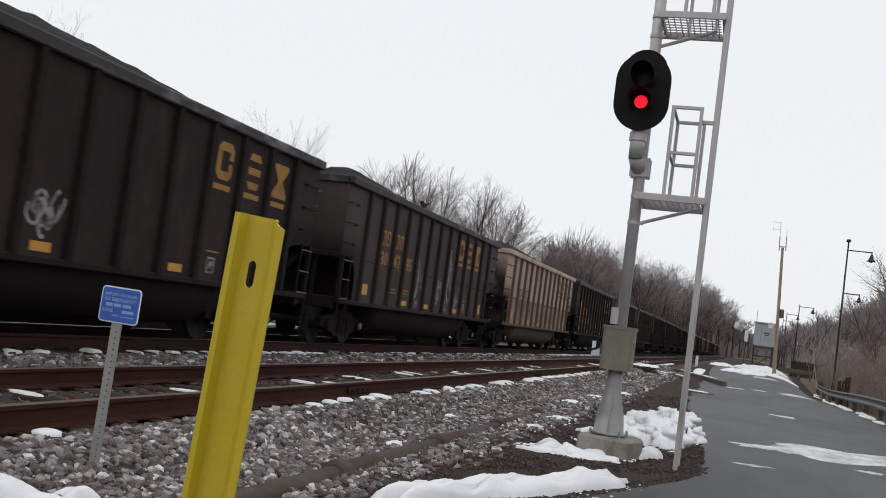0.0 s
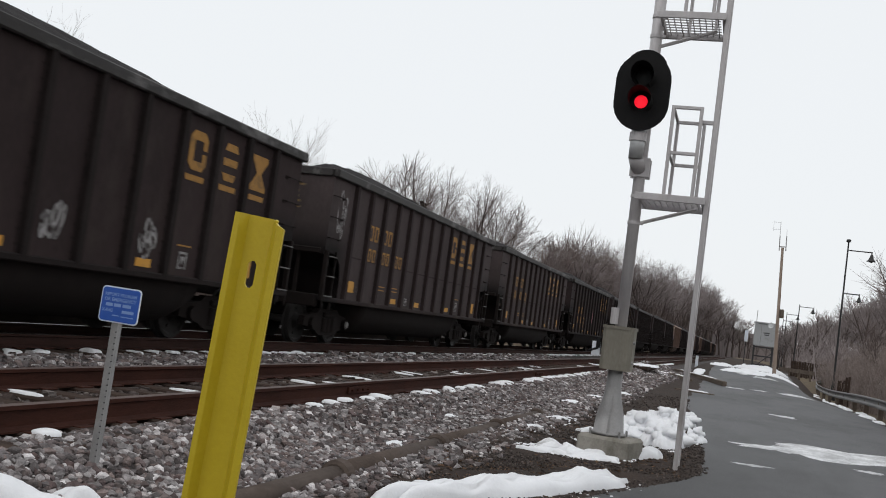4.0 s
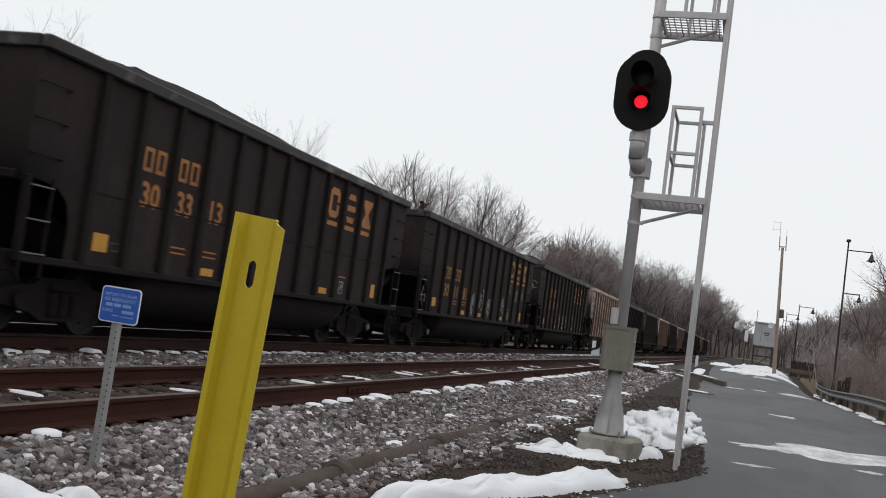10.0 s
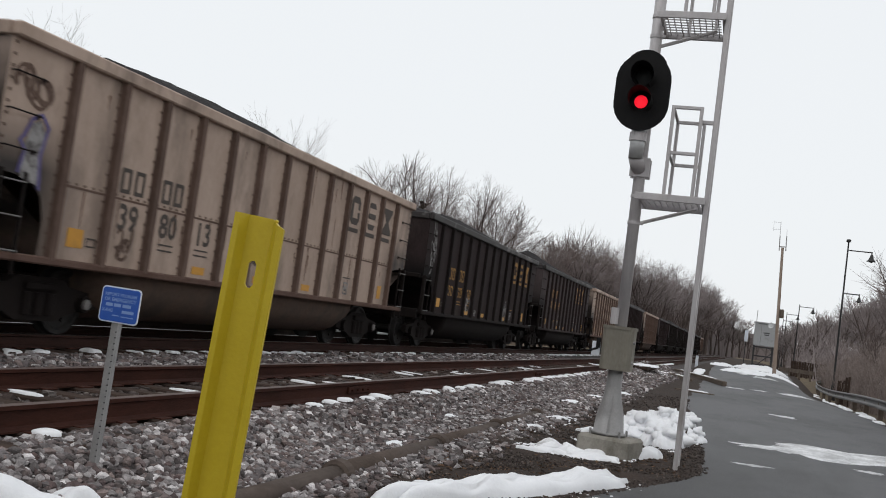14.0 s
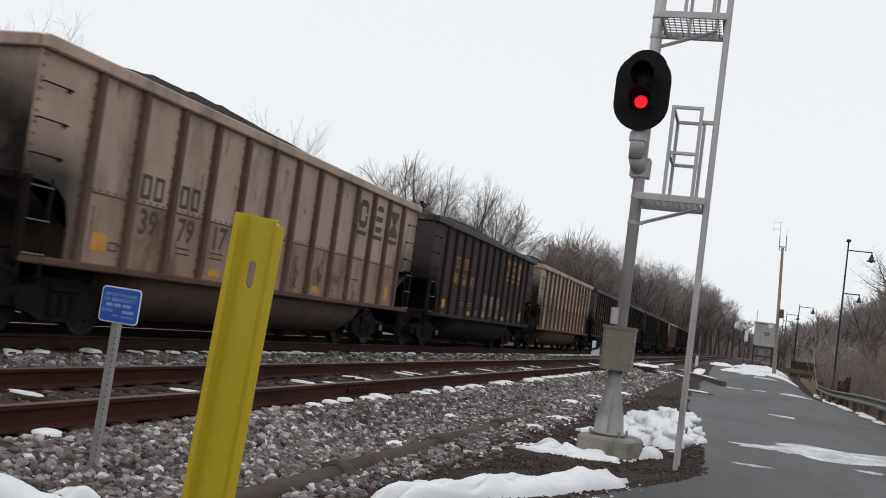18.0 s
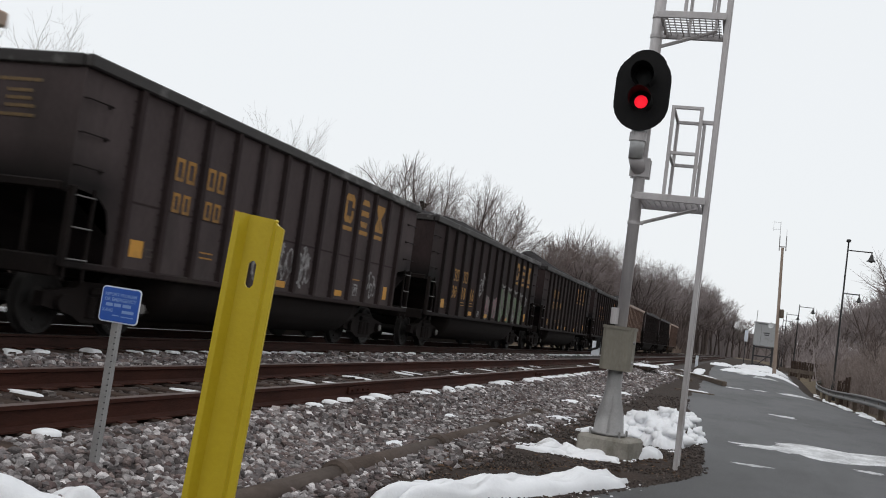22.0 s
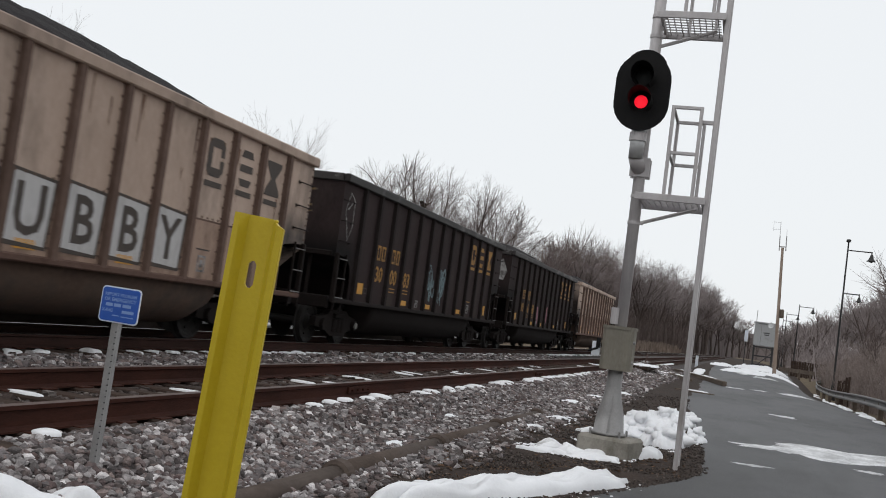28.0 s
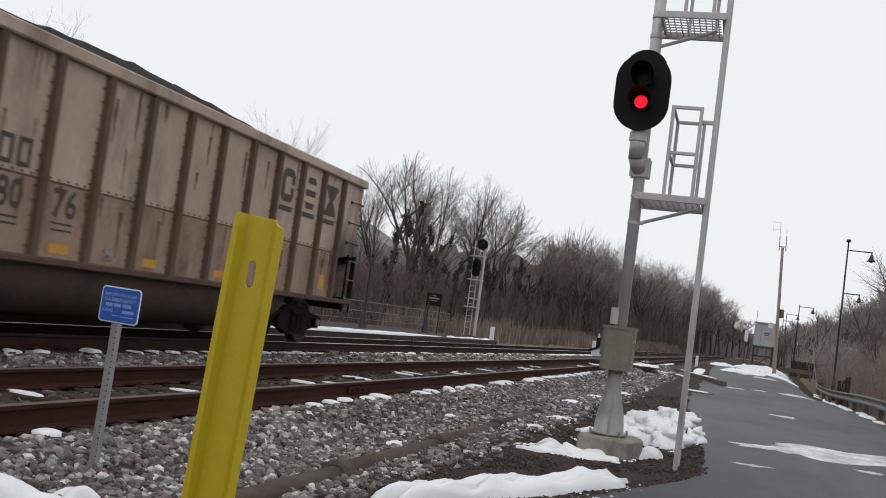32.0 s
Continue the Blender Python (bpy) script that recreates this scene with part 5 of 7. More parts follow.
edge = [(-0.052, z0), (-0.052, -0.1), (0.030, -0.1), (0.030, z0), (0.030, z1), (0.030, top - 0.004), (-0.052, top), (-0.052, z1)]
web.v = [(a, y, b) for y in (0.034, 0.042) for a, b in rim + edge]
for i in range(8):
    j = (i + 1) % 8
    web.f += [(i, j, 8 + j, 8 + i), (16 + i, 24 + i, 24 + j, 16 + j), (i, 16 + i, 16 + j, j), (8 + i, 8 + j, 24 + j, 24 + i)]
part("flange", flange_l, M["yellow"], post)
part("flange", flange_r, M["yellow"], post)
part("web", web, M["yellow"], post)
part("torn_lip", Geo().box((0.040, 0.030, top - 0.010), (0.012, 0.012, 0.012), 0.004, Euler((0.3, 0.4, 0.2)).to_matrix()), M["yellow"], post)

sign = thing("notice_sign", pose(-3.765, 5.6, -0.40, 0, 0.8, 0), "small blue notice with white writing on a grey post", "sign")
part("sign_post", Geo().slab([(-0.032, 0.0), (-0.022, -0.012), (0.022, -0.012), (0.032, 0.0), (0.032, 0.02), (0.020, 0.02), (0.016, 0.0), (-0.016, 0.0), (-0.020, 0.02), (-0.032, 0.02)], "z", -0.1, 1.1), M["galv"], sign, "grey perforated channel post")
for k in range(22):
    part("post_hole", Geo().rod((0.018, -0.0125, 0.2 + k * 0.037), (0.018, -0.0135, 0.2 + k * 0.037), 0.005, n=6), M["black"], sign)


def round_rect(w, h, r, n=5):
    out = []
    for cx, cy, a0 in ((w / 2 - r, h / 2 - r, 0), (-w / 2 + r, h / 2 - r, 90), (-w / 2 + r, -h / 2 + r, 180), (w / 2 - r, -h / 2 + r, 270)):
        out += [(cx + r * math.cos(radians(a0 + 90 * i / n)), cy + r * math.sin(radians(a0 + 90 * i / n))) for i in range(n + 1)]
    return out


part("panel", Geo().slab([(a + 0.02, b + 1.145) for a, b in round_rect(0.285, 0.225, 0.027)], "y", -0.020, -0.016), M["white"], sign, "white sign edge")
part("face", Geo().slab([(a + 0.02, b + 1.145) for a, b in round_rect(0.268, 0.208, 0.02)], "y", -0.023, -0.0195), M["blue"], sign, "blue sign face")
UP = Matrix(((1, 0, 0, 0), (0, 0, -1, 0), (0, 1, 0, 0), (0, 0, 0, 1)))
for words, z, size, x in (("REPORT PROBLEM", 1.198, 0.028, 0.02), ("OR EMERGENCY", 1.166, 0.031, 0.02), ("X-ING", 1.098, 0.028, -0.062)):
    part("wording", text_mesh(words, size, M["sign_text"], "wording"), None, sign, at=Matrix.Translation((x, -0.0245, z)) @ UP)
for x, z, w, h in ((-0.055, 1.143, 0.05, 0.020), (0.005, 1.143, 0.05, 0.020), (0.072, 1.143, 0.06, 0.020), (0.085, 1.106, 0.085, 0.018), (0.0, 1.078, 0.05, 0.006), (0.085, 1.075, 0.09, 0.006)):
    part("wording_bar", Geo().box((x, -0.0245, z), (w, 0.001, h)), M["sign_text"], sign)

pipe = thing("drain_pipe", pose(0, 0, 0), "half-buried grey-brown pipe with bell joints", "pipe")
py = 2.05
for k in range(5):
    L = 2.92
    x0, x1 = -2.93 - 0.008 * py, -2.93 - 0.008 * (py + L)
    z0, z1 = -0.415 - 0.008 * k, -0.44 - 0.008 * k
    sec = part("pipe_section", Geo().rod((x0, py, z0), (x1, py + L - 0.04, z1), 0.098, n=18), M["pipe"], pipe, smooth=True)
    part("bell", Geo().lathe((x1, py + L - 0.10, z1 + 0.004), (x1 - x0, L, z1 - z0), [(-0.05, 0.107), (-0.03, 0.135), (0.09, 0.14), (0.10, 0.118)], 18), M["pipe"], pipe, "rust-brown pipe bell")
    py += L


# ---- snow ----
def snow(cx, cy, a, b, h, turn, seed, label, material="snow", rough=0.5, zf=None, ragged=0.28, group="snow patches", name="snow_patch"):
    """A lumpy patch of snow, 2a by 2b metres, turned by some degrees, that lies on the ground."""
    zf = zf or (lambda x, y: ground_z(x, y))
    g = Geo()
    rings, n = (26, 90) if rough >= 1 else (7, 24) if name == "tie_snow" else (14, 48)
    ca, sa = math.cos(radians(turn)), math.sin(radians(turn))
    g.v.append((0, 0, 0))
    pts = []
    for j in range(rings + 1):
        r = (j / rings) ** 0.8
        for i in range(n):
            t = 2 * math.pi * i / n
            k = 1 + ragged * (nz(math.cos(t) * 1.4 + seed, math.sin(t) * 1.4, seed, 1.3) * 1.5 + 0.7 * nz(math.cos(t) * 4, math.sin(t) * 4 + seed, 2, 1.2))
            u, v = a * r * k * math.cos(t), b * r * k * math.sin(t)
            x, y = cx + u * ca - v * sa, cy + u * sa + v * ca
            prof = max(0.0, 1 - r ** 3.2)
            lump = max(0.15, 1 + rough * (1.5 * nz(x, y, seed, 2.6) + 0.8 * nz(x, y, seed + 3, 6.5)))
            if rough >= 1:
                d = noise.voronoi(Vector((x * 3.4, y * 3.0, seed)))[0]
                e = noise.voronoi(Vector((x * 9.0, y * 9.0, seed + 5)))[0]
                lump = max(0.15, 1.05 - 0.7 * d[0] - 0.4 * e[0] + 0.7 * nz(x, y, seed, 1.3))
            z = zf(x, y) + (h * prof ** 0.6 * lump if j < rings else -0.03)
            pts.append((x, y, z))
    g.v = pts
    for j in range(rings):
        for i in range(n):
            g.f.append((j * n + i, j * n + (i + 1) % n, (j + 1) * n + (i + 1) % n, (j + 1) * n + i))
    chunks = Geo()
    if rough >= 1:
        # broken chunks thrown on the heap
        cr = random.Random(int(seed * 10))
        for k in range(int(110 * a * b)):
            j, i = int(rings * cr.random() ** 0.6 * 0.97), cr.randrange(n)
            c, R = Vector(pts[j * n + i]), cr.uniform(0.04, 0.13)
            ball, m1, m2 = [], 6, 9
            sq = Vector((cr.uniform(0.7, 1.3), cr.uniform(0.7, 1.3), cr.uniform(0.5, 0.9)))
            for u in range(m1 + 1):
                for w in range(m2):
                    q = Vector((math.sin(math.pi * u / m1) * math.cos(2 * math.pi * w / m2), math.sin(math.pi * u / m1) * math.sin(2 * math.pi * w / m2), math.cos(math.pi * u / m1)))
                    q *= R * (1 + 0.55 * nz(q.x + k, q.y, q.z + k, 1.7))
                    ball.append(c + Vector((q.x * sq.x, q.y * sq.y, q.z * sq.z + R * 0.15)))
            chunks.add(ball, [(u * m2 + w, u * m2 + (w + 1) % m2, (u + 1) * m2 + (w + 1) % m2, (u + 1) * m2 + w) for u in range(m1) for w in range(m2)])
    me = g.mesh(name, M[material], True)
    ob = new(name, me)
    if chunks.v:
        tagged(part("broken_snow", chunks, M[material], ob, "broken chunks of ploughed snow", smooth=True), kind="stuff")
    return tagged(ob, label, "snow", group)


def crumbs(cx, cy, a, b, turn, n, seed, size=0.03, zf=None):
    """Loose crumbs of snow strewn over an oval of 2a by 2b metres."""
    zf = zf or (lambda x, y: ground_z(x, y))
    g, r = Geo(), random.Random(seed)
    ca, sa = math.cos(radians(turn)), math.sin(radians(turn))
    for k in range(n):
        t, q = r.uniform(0, 6.283), r.random() ** 0.6
        u, v = a * q * math.cos(t), b * q * math.sin(t)
        x, y = cx + u * ca - v * sa, cy + u * sa + v * ca
        R, z = size * r.uniform(0.3, 1.3), zf(x, y)
        ring = [(x + R * r.uniform(0.6, 1.2) * math.cos(j * 1.047), y + R * r.uniform(0.6, 1.2) * math.sin(j * 1.047)) for j in range(6)]
        top = R * r.uniform(0.25, 0.5)
        g.add([(p, w, z - 0.004) for p, w in ring] + [(x + (p - x) * 0.6, y + (w - y) * 0.6, z + top) for p, w in ring], [(j, (j + 1) % 6, 6 + (j + 1) % 6, 6 + j) for j in range(6)] + [tuple(range(6, 12))])
    return tagged(new("snow_crumbs", g.mesh("snow_crumbs", M["snow_dirty"], True)), "loose crumbs of thawing snow", "snow", kind="stuff")


snow(-1.60, 8.90, 1.90, 0.18, 0.15, 67, 3, "long low mound of old snow on dark soil", rough=0.42)
snow(-2.36, 8.05, 0.10, 0.06, 0.05, 60, 4, "small lump of snow on dark soil")
snow(-2.05, 11.85, 0.36, 0.12, 0.075, 40, 15, "thin tongue of thawing snow", rough=0.7)
snow(-1.82, 12.3, 0.46, 0.27, 0.085, 40, 5, "thin speckled snow patch beside the signal base", "snow_dirty", 0.9, ragged=0.5)
snow(-1.55, 11.90, 0.34, 0.13, 0.06, 10, 25, "thin speckled snow patch beside the signal base", "snow_dirty", 0.9, ragged=0.5)
crumbs(-1.75, 12.2, 0.75, 0.45, 25, 420, 1, 0.032)
crumbs(-1.5, 8.9, 2.0, 0.42, 67, 160, 2, 0.018)
crumbs(-1.3, 15.5, 2.6, 0.8, 84, 260, 3, 0.04)
crumbs(-2.75, 15.0, 2.2, 0.35, 85, 260, 4, 0.028)
snow(-0.98, 12.95, 0.32, 0.13, 0.12, 62, 6, "rounded heap of snow by the concrete base", rough=0.4)
snow(-1.22, 17.2, 2.3, 0.50, 0.33, 84, 7, "lumpy ploughed heap of snow beside the lane", rough=1.0)
snow(-0.92, 14.95, 0.62, 0.26, 0.22, 70, 8, "lumpy snow along the lane edge", rough=1.0)
snow(-0.62, 16.3, 0.42, 0.16, 0.18, 65, 28, "lumpy snow along the lane edge", rough=1.0)
snow(-1.02, 19.3, 0.9, 0.36, 0.30, 80, 9, "lumpy ploughed heap of snow beside the lane", rough=1.0)
snow(-1.95, 15.2, 0.26, 0.09, 0.06, 50, 10, "small flat snow patch behind the mast")
snow(-3.60, 4.72, 0.30, 0.10, 0.06, 38, 11, "rough snow lumps at the foot of the sign", rough=0.9)
snow(-3.42, 5.02, 0.15, 0.08, 0.08, 35, 12, "rough snow lump at the foot of the sign", rough=0.9)
snow(-3.25, 5.05, 0.12, 0.06, 0.05, 20, 13, "rough snow lumps on ballast", rough=0.9)
crumbs(-3.45, 4.9, 0.5, 0.16, 40, 60, 5, 0.03)
rng = random.Random(77)
for x, y, a, b in ((-3.22, 9.9, 0.20, 0.08), (-2.73, 14.3, 0.22, 0.09), (-2.73, 16.3, 0.28, 0.08), (-3.1, 20.4, 0.40, 0.12), (-3.05, 23.4, 0.55, 0.15), (-2.7, 27.0, 0.5, 0.12), (-3.56, 12.5, 0.14, 0.06), (-3.5, 13.0, 0.12, 0.05), (-4.1, 15.1, 0.12, 0.06),
                   (-3.97, 15.4, 0.14, 0.06), (-2.08, 15.3, 0.22, 0.06)):
    snow(x, y, a, b, 0.045, rng.uniform(50, 90), rng.uniform(0, 50), "small thin patch of thawing snow", rough=0.6)
for x, y, a, b, t in ((2.05, 18.2, 1.95, 1.05, 24), (0.85, 17.45, 0.75, 0.5, 32), (1.2, 27.8, 0.3, 0.45, 20), (0.28, 14.1, 0.22, 0.14, 12), (1.92, 15.8, 0.18, 0.2, 30), (2.4, 47.0, 0.75, 0.9, 15), (0.9, 46.6, 0.35, 0.5, 10), (-0.1, 45.6, 0.4, 0.4, 5), (1.4, 60.5, 0.6, 0.9, 5), (0.2, 61.8, 0.25, 0.6, 5)):
    snow(x, y, a, b, 0.006, t, x * 3 + y, "thin slushy snow streak on the asphalt", "slush", 0.5, zf=road_z, ragged=0.45)
for x, y, a, b, h in ((0.4, 64, 1.3, 1.7, 0.18), (2.0, 66, 1.3, 1.2, 0.12), (1.4, 74, 1.7, 3.0, 0.28), (-1.2, 74, 0.7, 3.0, 0.14), (-2.1, 58, 0.3, 2.6, 0.08)):
    snow(x, y, a, b, h, 0, x + y, "low bank of ploughed snow across the lane", rough=0.5)
for k in range(12):
    snow(4.15 + rng.uniform(-0.12, 0.14), 30 + k * 2.9, rng.uniform(0.08, 0.2), rng.uniform(0.4, 1.2), 0.06, rng.uniform(-5, 5), k * 2.3, "strip of snow under the guard rail", rough=0.7)

# snow on the ties: thin slabs at their ends
for k, y in enumerate(o.matrix_basis.translation.y for o in near_track.children if o.name.split(".")[0] == "tie"):
    r = rng.random()
    if r < (0.28 if y < 9 else 0.78):
        snow(NEAR_X + 1.02 + rng.uniform(-0.06, 0.05), y, rng.uniform(0.10, 0.19), rng.uniform(0.05, 0.10), 0.045, rng.uniform(-4, 4), k * 1.7, "thin slab of snow on a tie end", rough=0.2, ragged=0.12, zf=lambda x, yy: -0.174, group="snow on the ties", name="tie_snow")
    if r > 0.8:
        snow(NEAR_X - 0.25 + rng.uniform(-0.3, 0.3), y, rng.uniform(0.15, 0.3), rng.uniform(0.04, 0.08), 0.02, 0, k * 2.1, "thin slab of snow between the rails", rough=0.2, ragged=0.2, zf=lambda x, yy: -0.174, group="snow on the ties", name="tie_snow")
for k, y in enumerate(o.matrix_basis.translation.y for o in train_track.children if o.name.split(".")[0] == "tie"):
    if rng.random() < 0.75:
        snow(TRAIN_X + 1.19, y, rng.uniform(0.09, 0.16), rng.uniform(0.07, 0.13), 0.03, rng.uniform(-8, 8), k * 1.3, "thin slab of snow on a tie end", rough=0.6, ragged=0.4, zf=lambda x, yy: -0.174, group="snow on the ties", name="tie_snow")


# ---- far platform with its railing, signal and name board ----
PZ = 0.07
plat = Geo().box((-14.6, 14.0, PZ - 0.35), (5.4, 74, 0.7), 0.03)
tagged(part("platform", plat, M["platform"]), "low grey concrete station platform beyond the tracks", "platform", kind="structure")
snow(-12.05, 27, 0.22, 15.0, 0.07, 0, 31, "long strip of snow along the platform edge", rough=0.4, zf=lambda x, y: PZ, ragged=0.18)
for k in range(5):
    snow(-12.15, 43.3 + k * 1.55, 0.16, 0.6, 0.05, 0, 33 + k, "broken strip of snow along the platform edge", rough=0.5, zf=lambda x, y: PZ)

fence = thing("railing_fence", pose(-16.6, 0, PZ), "thin grey steel pipe railing along the platform", "railing")
for k in range(19):
    part("post", Geo().rod((0, 22 + k * 2.0, 0), (0, 22 + k * 2.0, 1.08), 0.026, n=8), M["guard"], fence)
for z in (1.06, 0.62):
    part("rail", Geo().rod((0, 22, z), (0, 58, z), 0.022, n=8), M["guard"], fence)
part("mesh_panel", Geo().rod((0, 22, 0.25), (0, 58, 0.25), 0.014, n=6), M["guard"], fence)


def platform_lamp(x, y, h):
    t = thing("platform_lamp", pose(x, y, PZ), "dark slender platform lamp post", "lamp post", "platform lamps")
    part("base", Geo().lathe((0, 0, 0), (0, 0, 1), [(0, 0.20), (0.1, 0.17), (0.5, 0.10), (0.7, 0.055)], 12), M["dark_metal"], t)
    part("post", Geo().rod((0, 0, 0.6), (0, 0, h), 0.045, 0.03, n=10), M["dark_metal"], t)


platform_lamp(-14.2, 37.6, 2.35)
platform_lamp(-14.0, 45.2, 1.5)

board = thing("name_board", pose(-14.3, 46.6, PZ), "dark station name board with pale lettering on two posts", "sign")
for x in (-0.22, 0.45):
    part("board_post", Geo().box((x, 0, 0.9), (0.06, 0.06, 1.8), 0.01), M["dark_metal"], board)
part("panel", Geo().box((0.12, -0.04, 1.60), (0.74, 0.05, 0.60), 0.02), M["black"], board)
for z, w, h in ((1.78, 0.20, 0.04), (1.66, 0.52, 0.08), (1.54, 0.34, 0.03)):
    part("wording_bar", Geo().box((0.12, -0.068, z), (w, 0.006, h)), M["board_text"], board)

far_sig = thing("signal_mast", pose(-14.0, 54.3, 0.1), "distant grey signal mast with two dark heads", "railway signal", "signals")
part("mast", Geo().rod((0, 0, 0), (0, 0, 5.4), 0.085, n=14), M["mast"], far_sig)
for x in (-0.62, -0.30):
    part("stile", Geo().box((x, 0.1, 2.6), (0.04, 0.05, 5.2)), M["mast"], far_sig)
for k in range(15):
    part("rung", Geo().rod((-0.62, 0.1, 0.4 + k * 0.33), (-0.30, 0.1, 0.4 + k * 0.33), 0.014, n=6), M["mast"], far_sig)
for z in (1.55, 3.05, 4.35):
    part("landing", Geo().box((-0.35, 0.1, z), (0.8, 0.6, 0.06), 0.01), M["mast"], far_sig)
for z in (2.0, 3.5, 4.8):
    part("railing_bar", Geo().box((-0.35, -0.18, z), (0.7, 0.04, 0.04)).box((-0.35, 0.38, z), (0.7, 0.04, 0.04)), M["mast"], far_sig)
signal_head(far_sig, -0.30, -0.3, 3.75, False, 0.46, 1.0)
part("round_head", Geo().lathe((-0.1, -0.3, 5.0), (0, -1, 0), [(0, 0.30), (0.03, 0.30), (0.04, 0.13), (0.35, 0.14)], 20), M["black"], far_sig, "dark round signal head")

mile = thing("marker_stake", pose(-12.6, 52.6, -0.1), "short white wooden stake at the platform end", "post")
part("stake", Geo().box((0, 0, 0.42), (0.22, 0.16, 0.84), 0.02), M["white"], mile)
for x, y, h, r in ((-2.9, 62, 1.15, 0.05), (-2.75, 70, 0.9, 0.09), (-12.4, 118, 2.6, 0.09), (-12.8, 96, 1.6, 0.06)):
    st = thing("marker_stake", pose(x, y, -0.3), "pale lineside stake beside the track", "post", "lineside stakes")
    part("stake", Geo().box((0, 0, h / 2), (r * 2, r * 1.5, h), 0.01), M["white"], st)

# timbers and a crossing deck across the near track further on
deck = thing("crossing_deck", pose(NEAR_X, 46, 0), "dark timber crossing deck with a snow-covered edge", "crossing")
for k in range(6):
    part("plank", Geo().box((-0.5 + k * 0.2, 0, -0.075), (0.19, 5.0, 0.15), 0.01), M["tie"], deck)
for k in range(3):
    part("plank", Geo().box((0.98 + k * 0.26, 0, -0.09), (0.24, 5.0, 0.15), 0.01), M["tie"], deck)
snow(NEAR_X + 1.3, 46, 0.5, 2.2, 0.05, 0, 51, "thin snow over the crossing timbers", zf=lambda x, y: -0.02)
snow(NEAR_X + 1.9, 50, 0.35, 3.0, 0.05, 0, 52, "strip of snow beside the near track")
for k, (x, y, L, t) in enumerate(((-1.95, 52.0, 13.0, 12.5), (-1.35, 35.2, 1.5, 55), (-2.6, 48.5, 5.0, 14))):
    zz = ground_z(x, y) + (0.02 if k != 1 else -0.05)
    tm = thing("timber_baulk", pose(x, y, zz, 0, 0, t), "weathered timber lying beside the lane with snow on it", "timber", "loose timbers")
    part("timber", Geo().box((0, 0, 0), (0.2, L, 0.2), 0.015), M["timber"], tm)
    snow(x + 0.10, y, 0.11, L * 0.36, 0.04, t, 61 + k, "narrow strip of snow on a timber", rough=0.6, ragged=0.3, zf=lambda xx, yy, h=zz + 0.09: h)

# ---- guard rail on the verge ----
guard = thing("guard_rail", pose(0, 0, 0), "weathered grey steel guard rail on short posts", "guard rail")
BEAM = [(0.0, 0.155), (0.03, 0.13), (0.03, 0.09), (-0.03, 0.03), (-0.03, -0.03), (0.03, -0.09), (0.03, -0.13), (0.0, -0.155), (-0.008, -0.15), (0.02, -0.125), (0.02, -0.095), (-0.04, -0.033), (-0.04, 0.033), (0.02, 0.095), (0.02, 0.125), (-0.008, 0.15)]


def guard_x(y):
    return 4.28 + 0.9 * smooth(63, 72, y) + 0.12 * smooth(36, 24, y)


gy0 = 20.0
while gy0 < 70:
    gy1 = gy0 + 3.8
    xa, xb = guard_x(gy0), guard_x(gy1)
    za, zb = ground_z(xa, gy0, False) + 0.50, ground_z(xb, gy1, False) + 0.50
    g = Geo()
    m = len(BEAM)
    for x, y, z in ((xa, gy0, za), (xb, gy1 + 0.02, zb)):
        g.v += [(x - a, y, z + b) for a, b in BEAM]
    g.f = [(i, (i + 1) % m, m + (i + 1) % m, m + i) for i in range(m)]
    part("beam", g, M["guard"], guard)
    part("post", Geo().box((xa + 0.12, gy0 + 0.1, za - 0.35), (0.15, 0.15, 0.95), 0.01), M["timber"], guard)
    part("spacer", Geo().box((xa + 0.045, gy0 + 0.1, za), (0.05, 0.12, 0.3), 0.01), M["timber"], guard)
    gy0 = gy1


# ---- street lamps in a row ----
def street_lamp(x, y, h, arms, cap):
    z = ground_z(x, y, False)
    t = thing("street_lamp", pose(x, y, z), "black street lamp with bell-shaped shade on an arm", "street lamp", "row of street lamps")
    part("base", Geo().lathe((0, 0, 0), (0, 0, 1), [(0, 0.2), (0.3, 0.17), (0.5, 0.12), (0.9, 0.08)], 14), M["dark_metal"], t)
    part("pole", Geo().rod((0, 0, 0.5), (0, 0, h - z), 0.062, 0.04, n=12), M["dark_metal"], t)
    if cap:
        part("sensor", Geo().lathe((0, 0, h - z), (0, 0, 1), [(0, 0.04), (0.04, 0.12), (0.14, 0.13), (0.18, 0.06)], 12), M["dark_metal"], t)
    for k, (za, reach) in enumerate(arms):
        q = 0.62 if k == 0 else 0.45
        zz = za - z
        arm = part("arm", Geo().rod((0, 0, zz), (reach, 0, zz), 0.032, n=8).rod((reach, 0, zz + 0.05), (reach, 0, zz - 0.15), 0.03, n=8), M["dark_metal"], t)
        part("shade", Geo().lathe((reach, 0, zz - 0.12), (0, 0, -1), [(u * q * 1.15, v * q) for u, v in ((0, 0.10), (0.08, 0.13), (0.22, 0.17), (0.38, 0.24), (0.50, 0.40), (0.52, 0.39))], 16), M["dark_metal"], arm, "bell-shaped lamp shade", smooth=True)
        part("globe", Geo().lathe((reach, 0, zz - 0.12 - 0.57 * q), (0, 0, -1), [(0, 0.18 * q), (0.06 * q, 0.16 * q), (0.12 * q, 0.07 * q)], 14), M["lens_off"], arm, "unlit glass globe")


